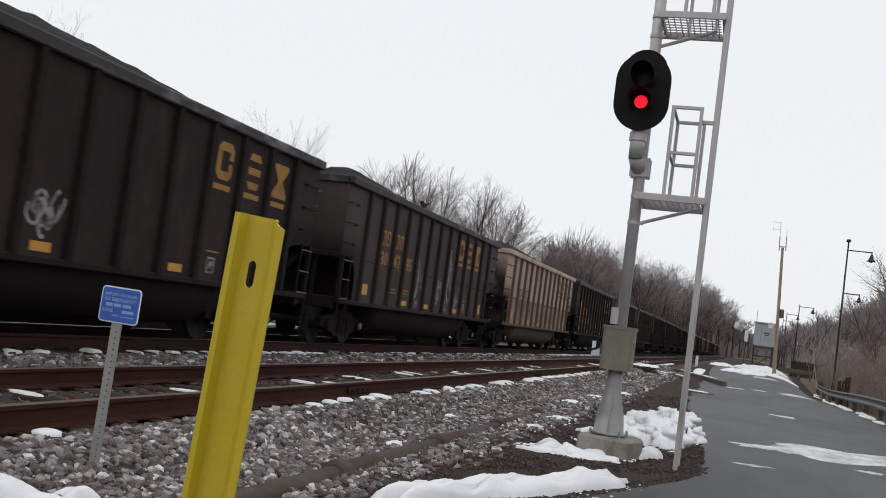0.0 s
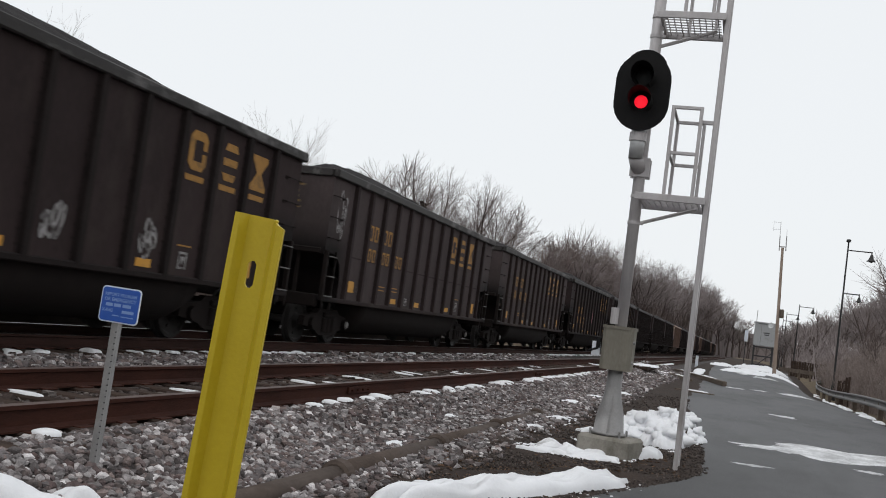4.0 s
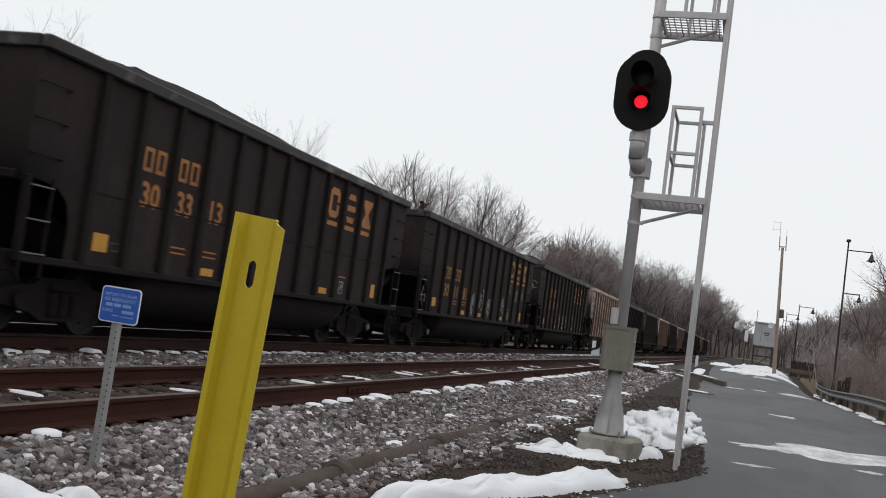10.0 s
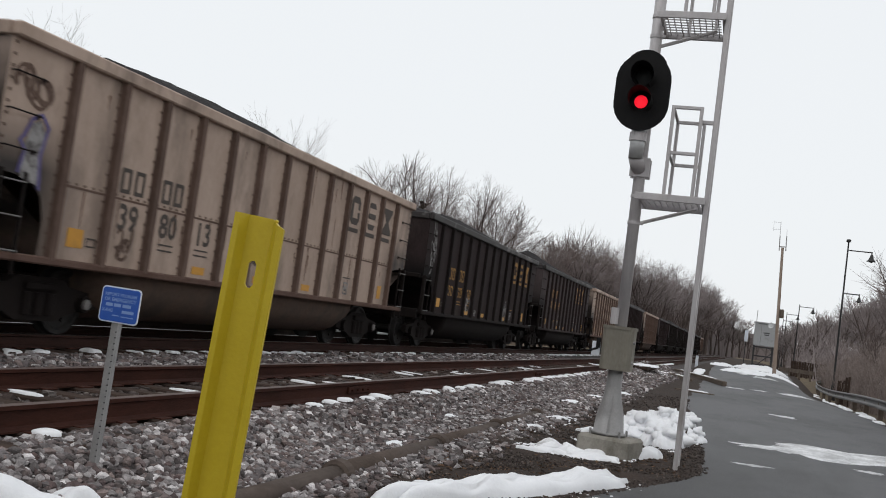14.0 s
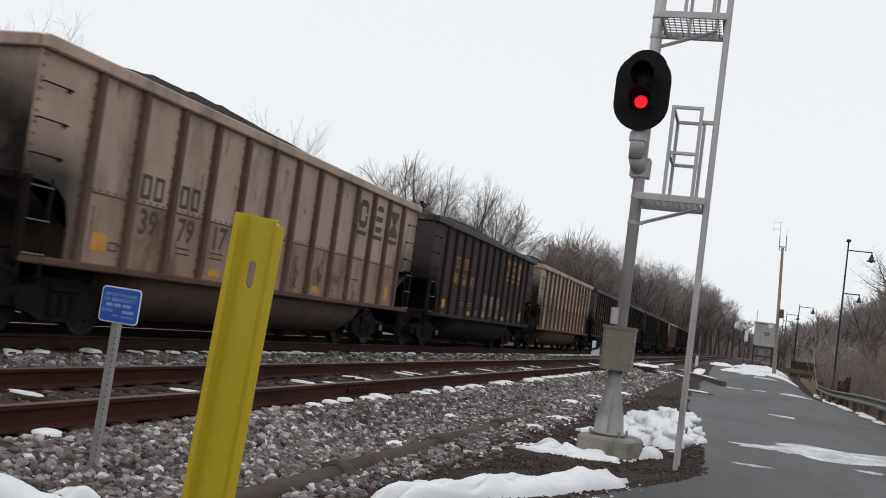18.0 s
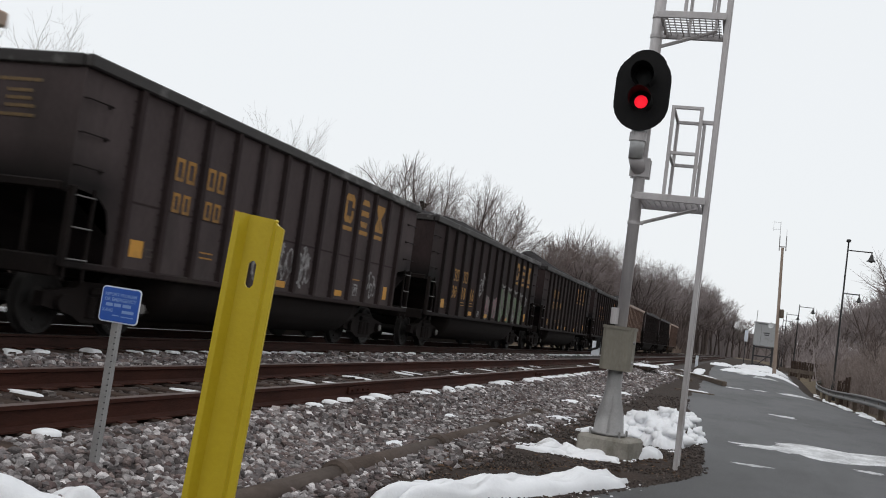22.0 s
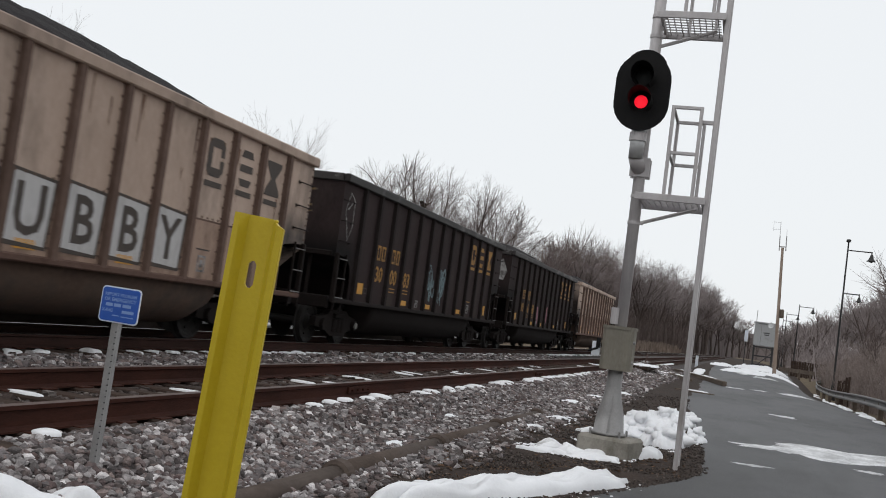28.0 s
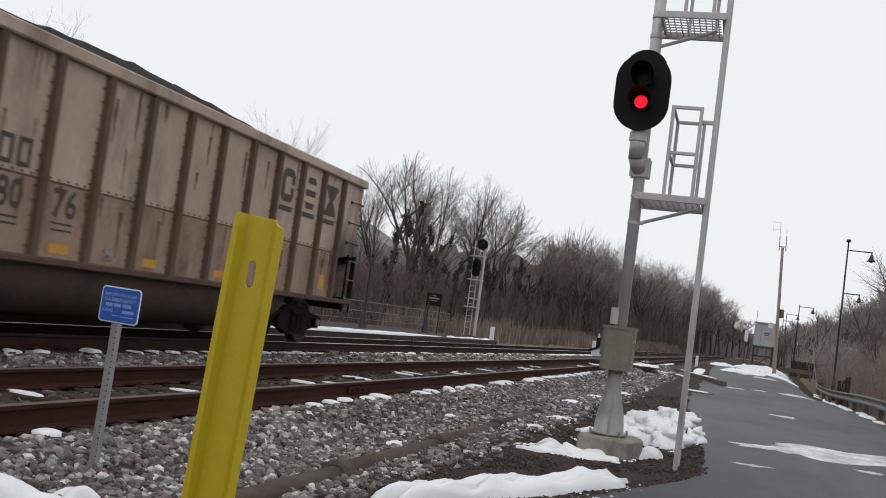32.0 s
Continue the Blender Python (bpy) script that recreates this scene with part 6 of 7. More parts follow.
street_lamp(4.86, 58.8, 7.79, [(7.37, 1.22), (5.03, 0.82)], True)
street_lamp(4.65, 100.0, 6.4, [(6.2, 1.2)], False)
street_lamp(4.38, 121.0, 6.5, [(6.3, 1.2)], False)
street_lamp(4.75, 141.0, 6.5, [(6.3, 1.2)], False)
street_lamp(4.9, 165.0, 6.5, [(6.3, 1.2)], False)

# ---- wooden pole with aerials, raised cabinet ----
z = ground_z(2.1, 68, False)
pole = thing("utility_pole", pose(2.1, 68, z, 0, -2.4, 0), "brown wooden pole with small aerials on top", "utility pole")
part("pole", Geo().rod((0, 0, 0), (0, 0, 8.1), 0.12, 0.08, n=14), M["pole"], pole)
part("cap_arm", Geo().box((0, 0, 8.15), (0.42, 0.06, 0.06), 0.01), M["galv"], pole)
for x, h in ((-0.2, 0.95), (0.2, 0.95)):
    part("aerial", Geo().rod((x, 0, 7.9), (x, 0, 7.9 + h), 0.03, n=8), M["galv"], pole)
g = Geo().rod((-0.2, 0, 8.6), (-0.2, 0, 9.75), 0.013, n=6)
for z in (9.25, 9.7):
    g.rod((-0.7, 0, z), (-0.2, 0, z), 0.008, n=5)
part("whip_aerial", g.rod((-0.62, 0, 9.1), (-0.62, 0, 9.8), 0.007, n=5).rod((0.2, 0, 8.6), (0.2, 0, 9.3), 0.008, n=5), M["galv"], pole)
part("dish", Geo().lathe((-0.35, -0.2, 3.1), (-0.6, -1, 0.2), [(0, 0.03), (0.03, 0.12), (0.06, 0.19), (0.07, 0.19), (0.04, 0.1)], 16), M["silver"], pole)
part("meter_box", Geo().box((0.22, -0.1, 3.9), (0.25, 0.2, 0.55), 0.03), M["timber"], pole)

z = ground_z(1.4, 75, False)
cab = thing("equipment_cabinet", pose(1.40, 75, z), "pale silver equipment cabinet raised on dark steel legs", "cabinet")
part("case", Geo().box((0, 0, 2.62 - z), (1.42, 1.3, 1.55), 0.03), M["cabinet"], cab)
part("roof", Geo().box((0, 0, 3.44 - z), (1.55, 1.45, 0.09), 0.02), M["cabinet"], cab)
for x in (-0.62, 0.62):
    for y in (-0.55, 0.55):
        part("leg", Geo().box((x, y, (1.85 - z) / 2), (0.11, 0.11, 1.85 - z), 0.01), M["dark_metal"], cab)
for zz in (0.5, 1.1, 1.72):
    part("cross_beam", Geo().box((0, -0.55, zz - 0.1), (1.3, 0.07, 0.09), 0.01), M["dark_metal"], cab)
part("brace", Geo().rod((-0.6, -0.58, 0.1), (0.6, -0.58, 1.3), 0.03, n=6), M["dark_metal"], cab)
part("warning_bar", Geo().box((0.12, -0.655, 2.75 - z), (0.42, 0.01, 0.07)), M["dark_metal"], cab)
part("warning_bar", Geo().box((0.12, -0.655, 2.62 - z), (0.30, 0.01, 0.07)), M["dark_metal"], cab)
part("door_seam", Geo().box((-0.25, -0.655, 2.6 - z), (0.012, 0.008, 1.4)), M["dark_metal"], cab)
part("mast_rod", Geo().rod((-0.62, 0, 3.48 - z), (-0.62, 0, 4.3 - z), 0.02, n=6), M["galv"], cab)
stake = thing("lineside_sign", pose(0.2, 76, ground_z(0.2, 76)), "narrow white lineside board on a thin post", "sign")
part("post", Geo().rod((0, 0, 0), (0, 0, 2.6), 0.03, n=8), M["dark_metal"], stake)
part("panel", Geo().box((0, -0.04, 2.3), (0.24, 0.03, 0.8), 0.01), M["white"], stake)

# dark board fence pieces on the verge
for k, (x, y, w, h) in enumerate(((4.75, 52.0, 0.55, 1.15), (4.5, 47.5, 0.22, 1.3), (5.2, 55.5, 0.5, 0.9), (5.0, 83.0, 2.6, 1.2))):
    b = thing("board_fence", pose(x, y, ground_z(x, y)), "dark weathered board fence panel among brush", "fence", "board fences")
    n = max(2, round(w / 0.18))
    for i in range(n):
        part("board", Geo().box((-w / 2 + w * (i + 0.5) / n, 0, h / 2 + 0.04 * (i % 2)), (w / n - 0.012, 0.03, h), 0.004), M["tie"], b)
    part("batten", Geo().box((0, 0.035, h * 0.7), (w, 0.035, 0.08)), M["tie"], b)

far_guard = thing("guard_rail", pose(0, 0, 0), "low weathered guard rail at the lane's end", "guard rail")
for k in range(5):
    xa, xb = 2.9 + k * 0.62, 2.9 + (k + 1) * 0.62
    ya, yb = 82 - k * 1.9, 82 - (k + 1) * 1.9
    part("beam", Geo().add([(xa, ya, 0.28), (xb, yb, 0.26), (xb, yb, 0.54), (xa, ya, 0.56), (xa, ya + 0.05, 0.28), (xb, yb + 0.05, 0.26), (xb, yb + 0.05, 0.54), (xa, ya + 0.05, 0.56)], [(0, 1, 2, 3), (4, 7, 6, 5), (3, 2, 6, 7), (0, 4, 5, 1)]), M["timber"], far_guard)
    part("post", Geo().box((xa, ya + 0.12, 0.2), (0.14, 0.14, 0.75), 0.01), M["timber"], far_guard)


# ---- bare trees ----
def make_tree(seed, height, spread, levels=5, lean=0.0, bushy=1.0, twig="twig"):
    """Trunk and limbs, and a crown of fine bare twigs, as two meshes."""
    rng = random.Random(seed)
    wood, twigs = Geo(), Geo()

    def tip(a, b, r):
        d = (b - a).normalized()
        u = d.orthogonal().normalized() * r
        w = d.cross(u)
        twigs.add([a + u, a - u * 0.5 + w * 0.87, a - u * 0.5 - w * 0.87, b], [(0, 1, 3), (1, 2, 3), (2, 0, 3)])

    def grow(p, d, length, r, level):
        n = 3 if level == 0 else 2 if level < 4 and (bushy < 2 or level < 2) else 1
        pts, q, dd = [p], p, d
        for i in range(n):
            dd = (dd + Vector((rng.uniform(-1, 1), rng.uniform(-1, 1), rng.uniform(-0.4, 0.8))) * (0.10 if level == 0 else 0.17)).normalized()
            q = q + dd * (length / n)
            pts.append(q)
        end = r * (0.62 if level < 2 else 0.5)
        for i in range(n):
            r0, r1 = r + (end - r) * i / n, r + (end - r) * (i + 1) / n
            if level == levels and level > 3:
                tip(pts[i], pts[i + 1], r0)
                continue
            (wood if level < 3 else twigs).rod(pts[i], pts[i + 1], r0, r1, n=(7 if level == 0 else 5 if level == 1 else 4 if level == 2 else 3), caps=False)
        if level >= levels:
            return
        kids = (4, 5, 5, 4, 3)[level]
        for k in range(kids):
            f = 0.45 + 0.55 * (k + rng.random()) / kids if level else 0.5 + 0.5 * (k + rng.random()) / kids
            j = min(n - 1, int(f * n))
            base = pts[j].lerp(pts[j + 1], f * n - j)
            side = Vector((rng.uniform(-1, 1), rng.uniform(-1, 1), rng.uniform(-0.25, 0.55)))
            side = (side - dd * side.dot(dd)).normalized()
            nd = (dd * rng.uniform(0.55, 1.0) + side * spread * rng.uniform(0.6, 1.15) + Vector((0, 0, 0.22))).normalized()
            grow(base, nd, length * rng.uniform(0.50, 0.74), max(0.009 * bushy, end * rng.uniform(0.5, 0.8)), level + 1)
        grow(q, dd, length * 0.62, end, level + 1)

    grow(Vector((0, 0, -0.2)), Vector((lean, 0, 1)).normalized(), height * 0.40, height * 0.019, 0)
    return wood.mesh("trunk", M["bark"]), twigs.mesh("crown", M[twig])




def vase_tree(seed, height, lean=0.0, open_angle=0.55, trunk=0.30, limbs=4, kids=(4, 4, 4, 3), stubs=0, stout=0.020, twig="twig"):
    """A tree whose stout limbs rise steeply and break up into a dome of fine twigs."""
    rng = random.Random(seed)
    wood, twigs = Geo(), Geo()

    def bough(p, d, length, r, level):
        n = 3 if level < 3 else 2
        pts, dd = [p], d
        for i in range(n):
            dd = (dd + Vector((rng.uniform(-1, 1), rng.uniform(-1, 1), rng.uniform(-0.5, 0.7))) * (0.10, 0.14, 0.18, 0.22, 0.26, 0.3)[level]).normalized()
            pts.append(pts[-1] + dd * length / n)
        end = r * 0.6
        for i in range(n):
            r0, r1 = r + (end - r) * i / n, r + (end - r) * (i + 1) / n
            (wood if level < 3 else twigs).rod(pts[i], pts[i + 1], r0, r1, n=(7, 6, 4, 3, 3, 3)[level], caps=False)
        if level > len(kids):
            return
        count = limbs if level == 0 else kids[level - 1]
        for k in range(count):
            f = (0.72 if level == 0 else 0.30) + (0.28 if level == 0 else 0.70) * (k + rng.random()) / count
            j = min(n - 1, int(f * n))
            base = pts[j].lerp(pts[j + 1], f * n - j)
            a = 2.4 * k + rng.uniform(-0.5, 0.5) + seed
            u = dd.orthogonal().normalized()
            side = u * math.cos(a) + dd.cross(u) * math.sin(a)
            nd = (dd + side * open_angle * rng.uniform(0.6, 1.3) * (0.9, 1.0, 1.25, 1.6, 1.8, 1.8)[level] + Vector((0, 0, 0.10))).normalized()
            bough(base, nd, length * rng.uniform(0.50, 0.74) * (1.15 if level == 0 else 1.0), max(0.0055, end * rng.uniform(0.5, 0.75)), level + 1)
        if level:
            bough(pts[-1], dd, length * 0.6, end, level + 1)

    bough(Vector((0, 0, -0.2)), Vector((lean, 0, 1)).normalized(), height * trunk, height * stout, 0)
    for k in range(stubs):
        # broken limbs
        z = height * rng.uniform(0.35, 0.6)
        a = rng.uniform(0, 6.28)
        wood.rod((lean * z, 0, z), (lean * z + math.cos(a) * height * 0.07, math.sin(a) * height * 0.07, z + height * 0.06), height * 0.012, height * 0.009, n=5)
    k = height / max(p[2] for p in twigs.v)
    for g in (wood, twigs):
        g.v = [(x * k, y * k, z * k) for x, y, z in g.v]
    return wood.mesh("trunk", M["bark"]), twigs.mesh("crown", M[twig])


DENSE = [make_tree(s, 14.0, sp, 5, ln) for s, sp, ln in ((11, 0.95, 0.05), (12, 0.8, -0.08), (13, 1.0, 0.0))]
VARIANTS = [vase_tree(s, 14.0, ln, op) for s, op, ln in ((11, 0.55, 0.05), (12, 0.48, -0.08), (13, 0.60, 0.0), (14, 0.52, 0.12))]
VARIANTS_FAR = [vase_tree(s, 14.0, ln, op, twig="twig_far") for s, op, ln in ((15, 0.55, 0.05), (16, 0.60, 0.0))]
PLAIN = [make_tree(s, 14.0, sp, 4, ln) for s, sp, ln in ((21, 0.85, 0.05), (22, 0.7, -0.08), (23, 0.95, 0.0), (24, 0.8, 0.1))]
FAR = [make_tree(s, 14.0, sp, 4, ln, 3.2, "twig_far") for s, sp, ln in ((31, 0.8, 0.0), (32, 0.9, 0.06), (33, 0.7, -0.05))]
EDGE = [make_tree(51, 14.0, 1.05, 4, -0.30), make_tree(52, 14.0, 1.1, 4, -0.15)]


def tree(x, y, h, v, turn, label="tall bare grey-brown winter tree", group="trees along the line", kinds=VARIANTS):
    t = thing("tree", pose(x, y, ground_z(x, y) - 0.1, 0, 0, turn) @ Matrix.Scale(h / 14.0, 4), label, "tree", group)
    trunk, crown = kinds[v % len(kinds)]
    part("trunk", trunk, None, t)
    part("crown", crown, None, t)
    return t


rng = random.Random(21)
# the tall ones that stand out against the sky
PALE = {"twig": "twig_pale"}
SKYLINE = [vase_tree(61, 14.0, -0.16, 0.42, 0.42, 3, (4, 4, 4, 4), 2, 0.030, **PALE), vase_tree(62, 14.0, -0.09, 0.46, 0.38, 5, (4, 4, 4, 4), 2, 0.030, **PALE), vase_tree(63, 14.0, 0.0, 0.44, 0.36, 4, (4, 4, 4, 3), 0, 0.021, **PALE), vase_tree(64, 14.0, 0.28, 0.44, 0.36, 4, (4, 4, 4, 3), 0, 0.021, **PALE),
           vase_tree(65, 14.0, 0.04, 0.62, 0.26, 6, (4, 4, 4, 4), 0, 0.020, **PALE), vase_tree(66, 14.0, 0.0, 0.55, 0.45, 4, (4, 3, 3, 3), 0, 0.014, **PALE)]
for x, y, h, v in ((-26.3, 72, 11.8, 0), (-25.2, 76, 14.3, 1), (-24.9, 82, 14.2, 2), (-24.6, 84, 13.8, 3), (-22.6, 92, 13.4, 4)):
    tree(x, y, h, v, 0, ("dark-limbed bare tree with broken boughs", "dark-limbed bare tree with broken boughs", "tall slender bare grey tree", "bare tree leaning out of the wood", "round-crowned bare grey tree")[v], kinds=SKYLINE)
for x, y, h, v in ((-21.6, 115, 12.4, 2), (-19.6, 125, 14.6, 4), (-18.9, 140, 14.8, 2), (-16.2, 165, 16.4, 4)):
    tree(x, y, h, v, 77 * v + y, "tall bare grey tree at the wood's edge", kinds=SKYLINE)
for x, y, h in ((-24.9, 48, 10.9), (-25.6, 46, 9.9), (-26.2, 30, 10.5), (-24.6, 52, 9.8), (-24.6, 54, 9.6)):
    tree(x, y, h, 5, 40 * y, "thin sparsely twigged bare tree", kinds=SKYLINE)
for k, (x, y, h) in enumerate(((-24, 104, 11.5), (-22, 115, 11.8), (-23, 120, 12.3), (-20.5, 127, 13.4), (-22.5, 136, 12.8), (-20, 143, 13.8), (-21, 152, 14.2), (-20, 166, 15.4), (-19.5, 176, 15.6),
                               (-18.5, 188, 16.0), (-18, 203, 17.0), (-17, 214, 17.0), (-16, 232, 18.5), (-16, 252, 20.0), (-16, 275, 22.0), (-16, 300, 23.0))):
    tree(x, y, h * 1.05, k, rng.uniform(0, 360), kinds=VARIANTS if y < 150 else VARIANTS_FAR)
for k in range(44):
    y = 58 + 2.1 * k
    x = -25.5 - rng.uniform(0, 5)
    tree(x, y, (7.0 + 1.2 * smooth(70, 90, y) + 1.8 * smooth(100, 140, y)) * rng.uniform(0.6, 0.82), k, rng.uniform(0, 360), "bare grey-brown tree in the woods", kinds=DENSE)
for k in range(56):
    y = 36 + 6.6 * k * (1 + k / 140)
    x = -27.5 - rng.uniform(0, 13) + 10 * smooth(150, 300, y)
    h = (7.4 + 5.1 * smooth(60, 95, y) + 3.0 * smooth(150, 320, y)) * rng.uniform(0.72, 1.0)
    tree(x, y, h, rng.randrange(6), rng.uniform(0, 360), "bare grey-brown tree in the woods", kinds=PLAIN)
for x, y, h in ((-17, 310, 22), (-16, 322, 23), (-15.5, 340, 24), (-15, 352, 25), (-14.5, 366, 26), (-13.8, 384, 27), (-13.5, 402, 28), (-14, 430, 30), (-12.5, 452, 28), (-9.5, 476, 26), (-6.5, 480, 24.5), (-4, 482, 22.5), (-1, 486, 19), (2.5, 490, 15.5), (-16.5, 460, 32), (-19, 440, 33)):
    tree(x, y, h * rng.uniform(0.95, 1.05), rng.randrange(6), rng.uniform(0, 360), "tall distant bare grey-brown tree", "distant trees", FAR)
for x, y, h, v in ((6.7, 36, 8.2, 0), (6.9, 41, 9.5, 1), (5.9, 31, 6.2, 1)):
    tree(x, y, h, v, 20 * v, "bare spreading tree leaning over the lane", "trees beyond the lane", EDGE)
for k in range(14):
    y = 150 + k * 8
    tree(-22 - 7 * rng.random() + 4 * smooth(180, 260, y), y, rng.uniform(15, 20), rng.randrange(6), rng.uniform(0, 360), "bare grey-brown tree in the woods", kinds=PLAIN)
for k in range(34):
    x = -62 + k * 3.6 + rng.uniform(-1, 1)
    h = (20.5 - 0.45 * max(0, x + 12)) if x < 6 else 12.5
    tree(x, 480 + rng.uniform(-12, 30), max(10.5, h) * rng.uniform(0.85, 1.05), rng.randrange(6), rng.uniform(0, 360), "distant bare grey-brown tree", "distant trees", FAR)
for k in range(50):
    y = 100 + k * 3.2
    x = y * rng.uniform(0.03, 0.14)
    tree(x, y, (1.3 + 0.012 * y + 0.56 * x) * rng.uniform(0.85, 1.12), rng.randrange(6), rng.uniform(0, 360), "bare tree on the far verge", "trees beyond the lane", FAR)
for x, y, h in ((8.4, 38, 8.2), (9.4, 33, 7.4), (9.0, 45, 6.2), (8.0, 52, 5.2), (7.2, 47, 4.6), (6.6, 56, 5.0)):
    tree(x, y, h, rng.randrange(6), rng.uniform(0, 360), "bare spreading tree beside the lane", "trees beyond the lane", PLAIN)


# ---- stems wrapped in dark ivy ----
def ivy_stem(seed, h):
    rng = random.Random(seed)
    trunk, leaves = Geo(), Geo()
    p, knots = Vector((0, 0, -0.2)), []
    for k in range(6):
        q = p + Vector((rng.uniform(-0.22, 0.3), rng.uniform(-0.2, 0.2), h / 6))
        trunk.rod(p, q, 0.20 - 0.02 * k, 0.18 - 0.02 * k, n=6, caps=False)
        knots.append((q, h * (0.060 - 0.006 * k)))
        if k > 2:
            e = q + Vector((rng.uniform(-0.3, 0.3) * h, rng.uniform(-0.1, 0.1) * h, rng.uniform(0.12, 0.25) * h))
            trunk.rod(q, e, 0.09, 0.03, n=5, caps=False)
            knots.append((q.lerp(e, 0.6), h * 0.028))
        p = q
    for c, R in knots:
        for i in range(150):
            d = Vector((rng.gauss(0, 1), rng.gauss(0, 1), rng.gauss(0, 2.4)))
            o = c + d * R * 0.45
            a, b = (Vector((rng.uniform(-1, 1), rng.uniform(-1, 1), rng.uniform(-1, 1))) * rng.uniform(0.04, 0.09) for _ in range(2))
            leaves.add([o - a, o + b, o + a, o - b], [(0, 1, 2, 3)])
    return trunk.mesh("trunk", M["bark"]), leaves.mesh("ivy", M["ivy"])


IVY = [ivy_stem(s, 6.0) for s in range(5)]
rng = random.Random(71)
for k in range(34):
    y = 66 + 118 * (k / 34) ** 1.15 + rng.uniform(-2, 2)
    x = -21.8 - 3.0 * rng.random() + 2.0 * smooth(100, 200, y)
    t = thing("ivy_tree", pose(x, y, ground_z(x, y) - 0.1, 0, 0, rng.uniform(0, 360)) @ Matrix.Scale(rng.uniform(0.7, 1.35) * (1 + 0.25 * smooth(100, 170, y)), 4), "bare stem wrapped in dark ivy", "tree", "ivy-clad stems")
    trunk, leaves = IVY[k % 5]
    part("trunk", trunk, None, t)
    part("ivy", leaves, None, t, "dark ivy leaves")


# ---- brush, reeds and the mass of woods ----
def thicket(name, count, place, label, material, seed, category="brush"):
    """Countless thin bare stems that fork once or twice, as one mesh."""
    rng = random.Random(seed)
    g = Geo()
    for k in range(count):
        x, y, h, r = place(rng)
        z = ground_z(x, y, False)
        d = Vector((rng.uniform(-0.4, 0.4), rng.uniform(-0.4, 0.4), 1))
        a = Vector((x, y, z))
        b = a + d * h * 0.5
        g.rod(a, b, r, r * 0.7, n=3, caps=False)
        for i in range(2):
            e = b + Vector((rng.uniform(-0.7, 0.7), rng.uniform(-0.7, 0.7), rng.uniform(0.5, 1.1))) * h * 0.42
            g.rod(b, e, r * 0.6, r * 0.25, n=3, caps=False)
            m = b.lerp(e, 0.5)
            g.rod(m, m + Vector((rng.uniform(-0.8, 0.8), rng.uniform(-0.8, 0.8), rng.uniform(0.2, 0.9))) * h * 0.22, r * 0.4, r * 0.2, n=3, caps=False)
    return tagged(new(name, g.mesh(name, M[material])), label, category, kind="stuff")


def in_woods(r):
    y = 34 + 300 * r.random() ** 1.5
    x = -21.5 - 16 * r.random() + 6 * smooth(150, 300, y)
    return x, y, r.uniform(1.5, 6.5) * (0.8 + 0.5 * smooth(60, 200, y)), r.uniform(0.012, 0.035) * (1 + y / 120)


def in_brush(r):
    y = r.uniform(28, 74)
    x = 4.65 + 0.006 * y + 4.0 * r.random() ** 1.5
    return x, y, r.uniform(0.9, 3.0) * (0.75 + 0.25 * (x - 5)), r.uniform(0.006, 0.014)


def in_far_verge(r):
    y = r.uniform(66, 260)
    x = 4.5 + 0.02 * (y - 66) + 0.13 * y * r.random()
    return x, y, r.uniform(1.5, 4.5), r.uniform(0.02, 0.05)


thicket("woodland_undergrowth", 9000, in_woods, "dense brown-grey bare undergrowth under the trees", "twig", 41)
thicket("roadside_brush", 5200, in_brush, "tangled bare brown brush beside the guard rail", "brush", 42)
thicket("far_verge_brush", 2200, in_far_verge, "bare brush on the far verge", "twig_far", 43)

g, rng = Geo(), random.Random(44)
for k in range(9500):
    y = 56 + 190 * rng.random() ** 1.3
    x = -15.0 - 5.6 * rng.random() + 1.5 * smooth(120, 240, y)
    if nz(x, y, 3, 0.12) + 0.35 * smooth(70, 110, y) < -0.02:
        continue
    h, z = rng.uniform(0.5, 1.5) * (1.2 + 0.8 * nz(x, y, 8, 0.25)), ground_z(x, y, False)
    w = 0.02 + 0.0005 * y
    dx, dy = rng.uniform(-0.3, 0.3), rng.uniform(-0.3, 0.3)
    g.add([(x - w, y, z), (x + w, y, z), (x + dx, y + dy, z + h)], [(0, 1, 2)])
tagged(new("dry_reeds", g.mesh("dry_reeds", M["reed"])), "dry tan reeds and grass along the wood's edge", "reeds", kind="stuff")


def ridge(name, pts, foot, label, material, step, seed, depth):
    """A rough bank behind the trees: rows of (x, y, top)."""
    g = Geo()
    rows = []
    for (x0, y0, z0), (x1, y1, z1) in zip(pts, pts[1:]):
        n = max(1, int(math.hypot(x1 - x0, y1 - y0) / step))
        rows += [(x0 + (x1 - x0) * i / n, y0 + (y1 - y0) * i / n, z0 + (z1 - z0) * i / n) for i in range(n)]
    m = 7
    for i, (x, y, z) in enumerate(rows):
        for j in range(m):
            u = j / (m - 1)
            bumpy = step * 0.55 * nz(x * 0.9, y * 0.9, j * 3 + seed, 0.9 / step)
            top = z * (1 + 0.10 * nz(x, y, seed, 0.16 / step) + 0.05 * nz(x, y, seed + 2, 0.5 / step))
            g.v.append((x - depth[0] * u + bumpy, y + depth[1] * u + bumpy * 0.5, foot + (top - foot) * u ** 0.75))
    g.f = [(i * m + j, (i + 1) * m + j, (i + 1) * m + j + 1, i * m + j + 1) for i in range(len(rows) - 1) for j in range(m - 1)]
    return tagged(part(name, g, M[material]), label, "woods", kind="structure")


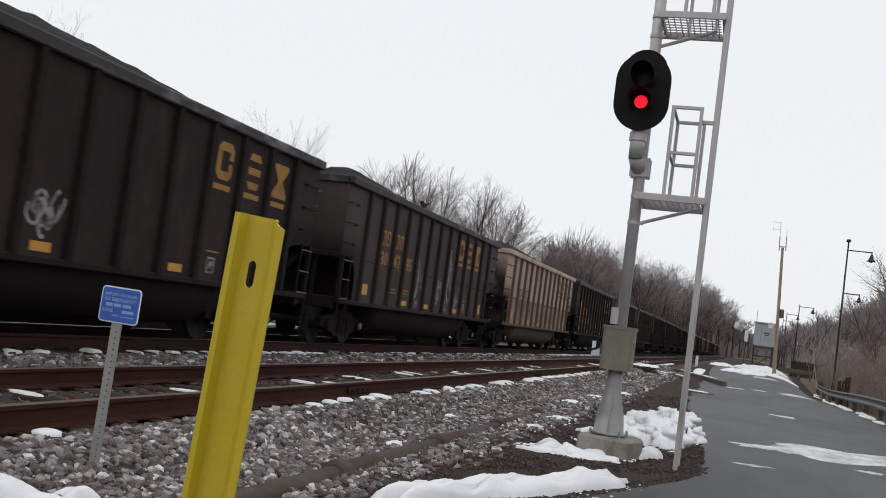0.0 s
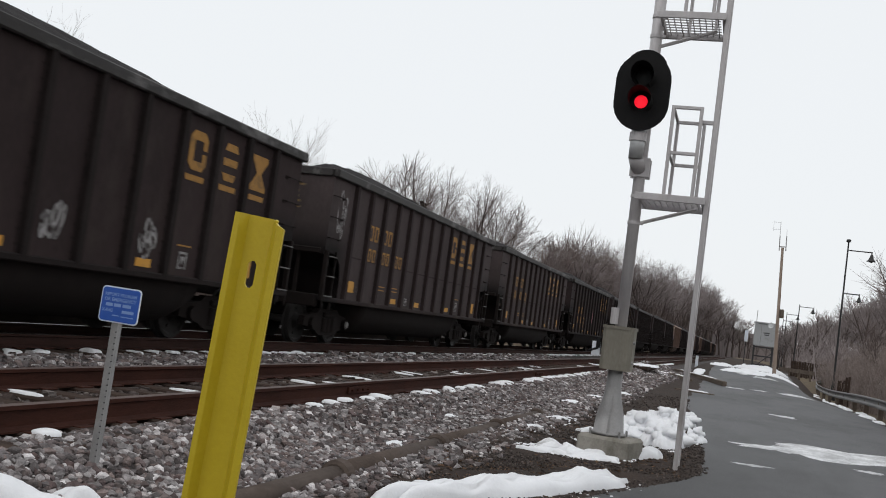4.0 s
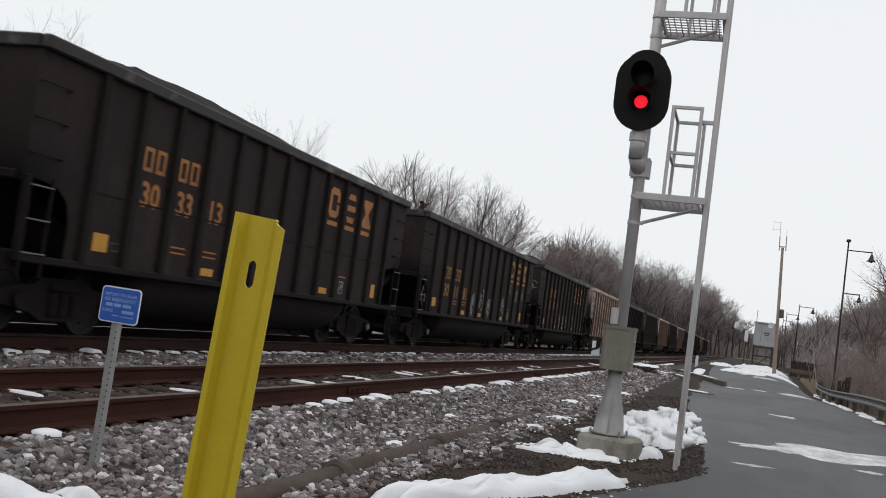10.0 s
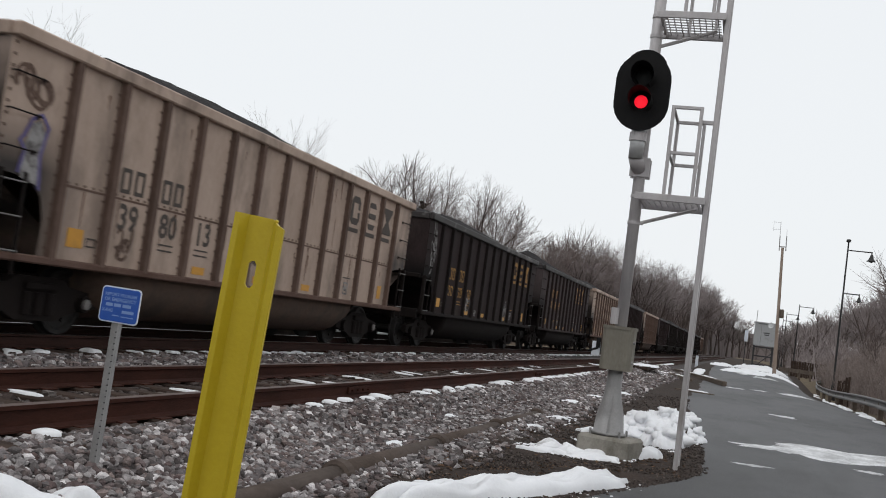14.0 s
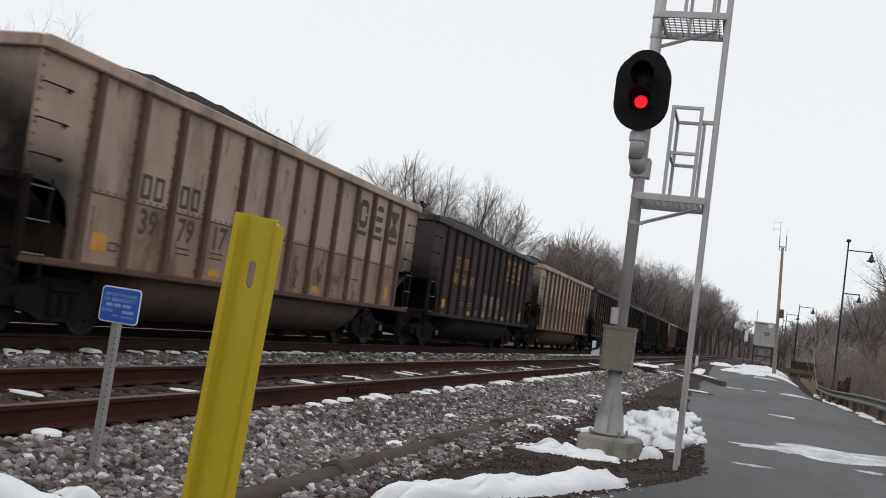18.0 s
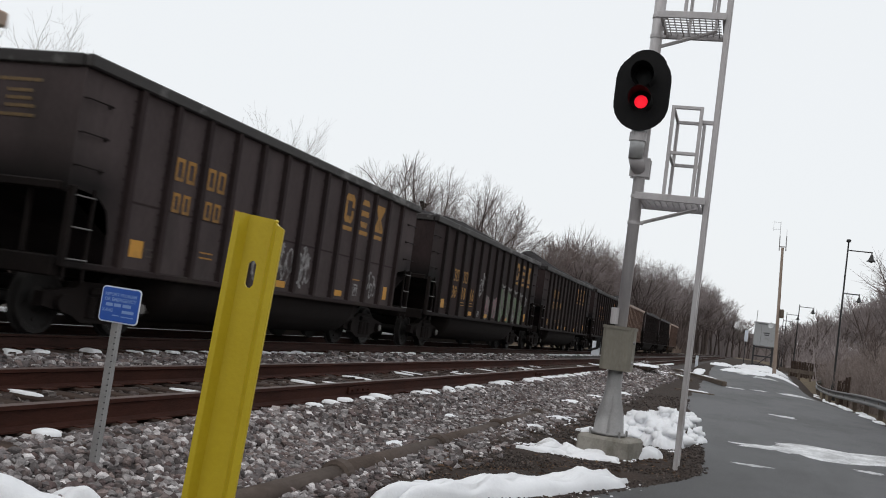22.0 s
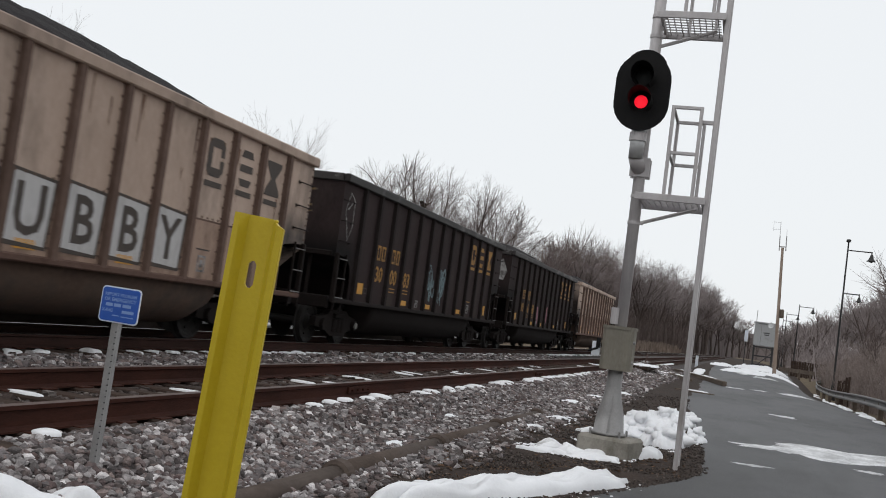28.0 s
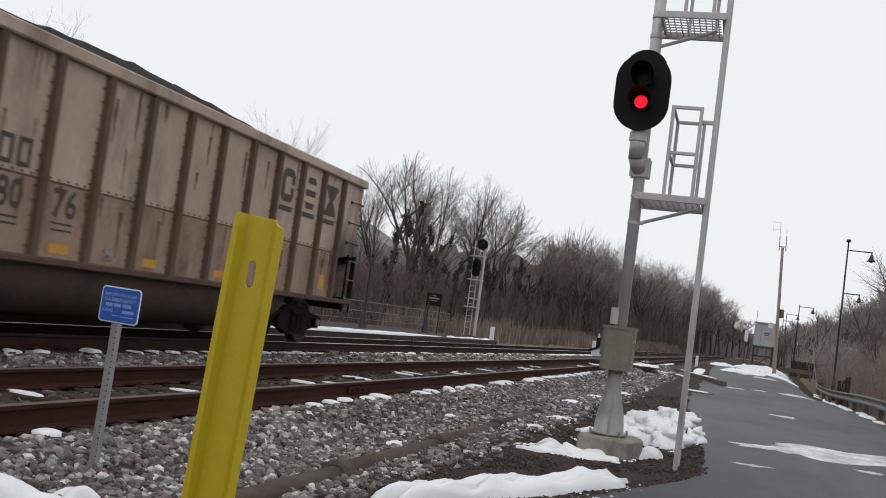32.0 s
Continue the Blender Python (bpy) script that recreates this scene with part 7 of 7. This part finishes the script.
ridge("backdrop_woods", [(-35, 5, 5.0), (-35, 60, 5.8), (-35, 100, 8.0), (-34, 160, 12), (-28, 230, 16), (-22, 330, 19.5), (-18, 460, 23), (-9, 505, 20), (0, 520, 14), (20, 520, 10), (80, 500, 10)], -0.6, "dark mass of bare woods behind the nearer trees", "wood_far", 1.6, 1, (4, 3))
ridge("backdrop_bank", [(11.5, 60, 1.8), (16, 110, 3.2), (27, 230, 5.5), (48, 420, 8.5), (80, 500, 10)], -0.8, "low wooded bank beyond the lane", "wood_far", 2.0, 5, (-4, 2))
ridge("backdrop_slope", [(-230, 240, 36), (-140, 240, 33), (-114, 240, 31), (-100, 240, 24.5), (-90, 240, 19), (-76, 240, 14), (-60, 240, 11)], -1, "wooded slope behind the wood, bluish haze in its colour", "hill", 5, 3, (10, 60))
ridge("backdrop_hill", [(-150, 120, 34), (-170, 260, 46), (-190, 420, 42), (-160, 620, 34), (-90, 800, 22), (0, 900, 14), (160, 880, 16), (320, 760, 18)], -2, "wooded hill, bluish haze in its colour", "hill", 14, 9, (60, 40))


# ---- what moves ----
def motions():
    times = (0, 1, 2, 3, 4.5, 6, 7, 8, 9, 10, 11, 12, 13, 14, 15.5, 17, 18, 19, 20, 21, 22, 23, 24, 25, 26.5, 28, 29, 30, 31, 32)
    for i, c in enumerate(cars):
        walk(c, [(t, car_pose(i, t)) for t in times])
    # every wheelset rolls on the rail: one turn for each 2.86 m; wheelsets in the same seat of a truck share the turning
    sets = {}
    for c in cars:
        for truck in c.children:
            for w in truck.children:
                if w.name.startswith("wheelset"):
                    sets.setdefault(round(w.matrix_basis.translation.y, 2), []).append(w)
    for y, group in sets.items():
        first = group[0]
        walk(first, [(f / FPS, pose(0, y, 0.455) @ Matrix.Rotation((run(f / FPS) - run(0)) / 0.455, 4, "X")) for f in range(32 * FPS + 1)])
        for w in group[1:]:
            w.rotation_mode = "QUATERNION"
            keys = w.animation_data_create()
            keys.action = first.animation_data.action
            keys.action_slot = first.animation_data.action_slot


motions()
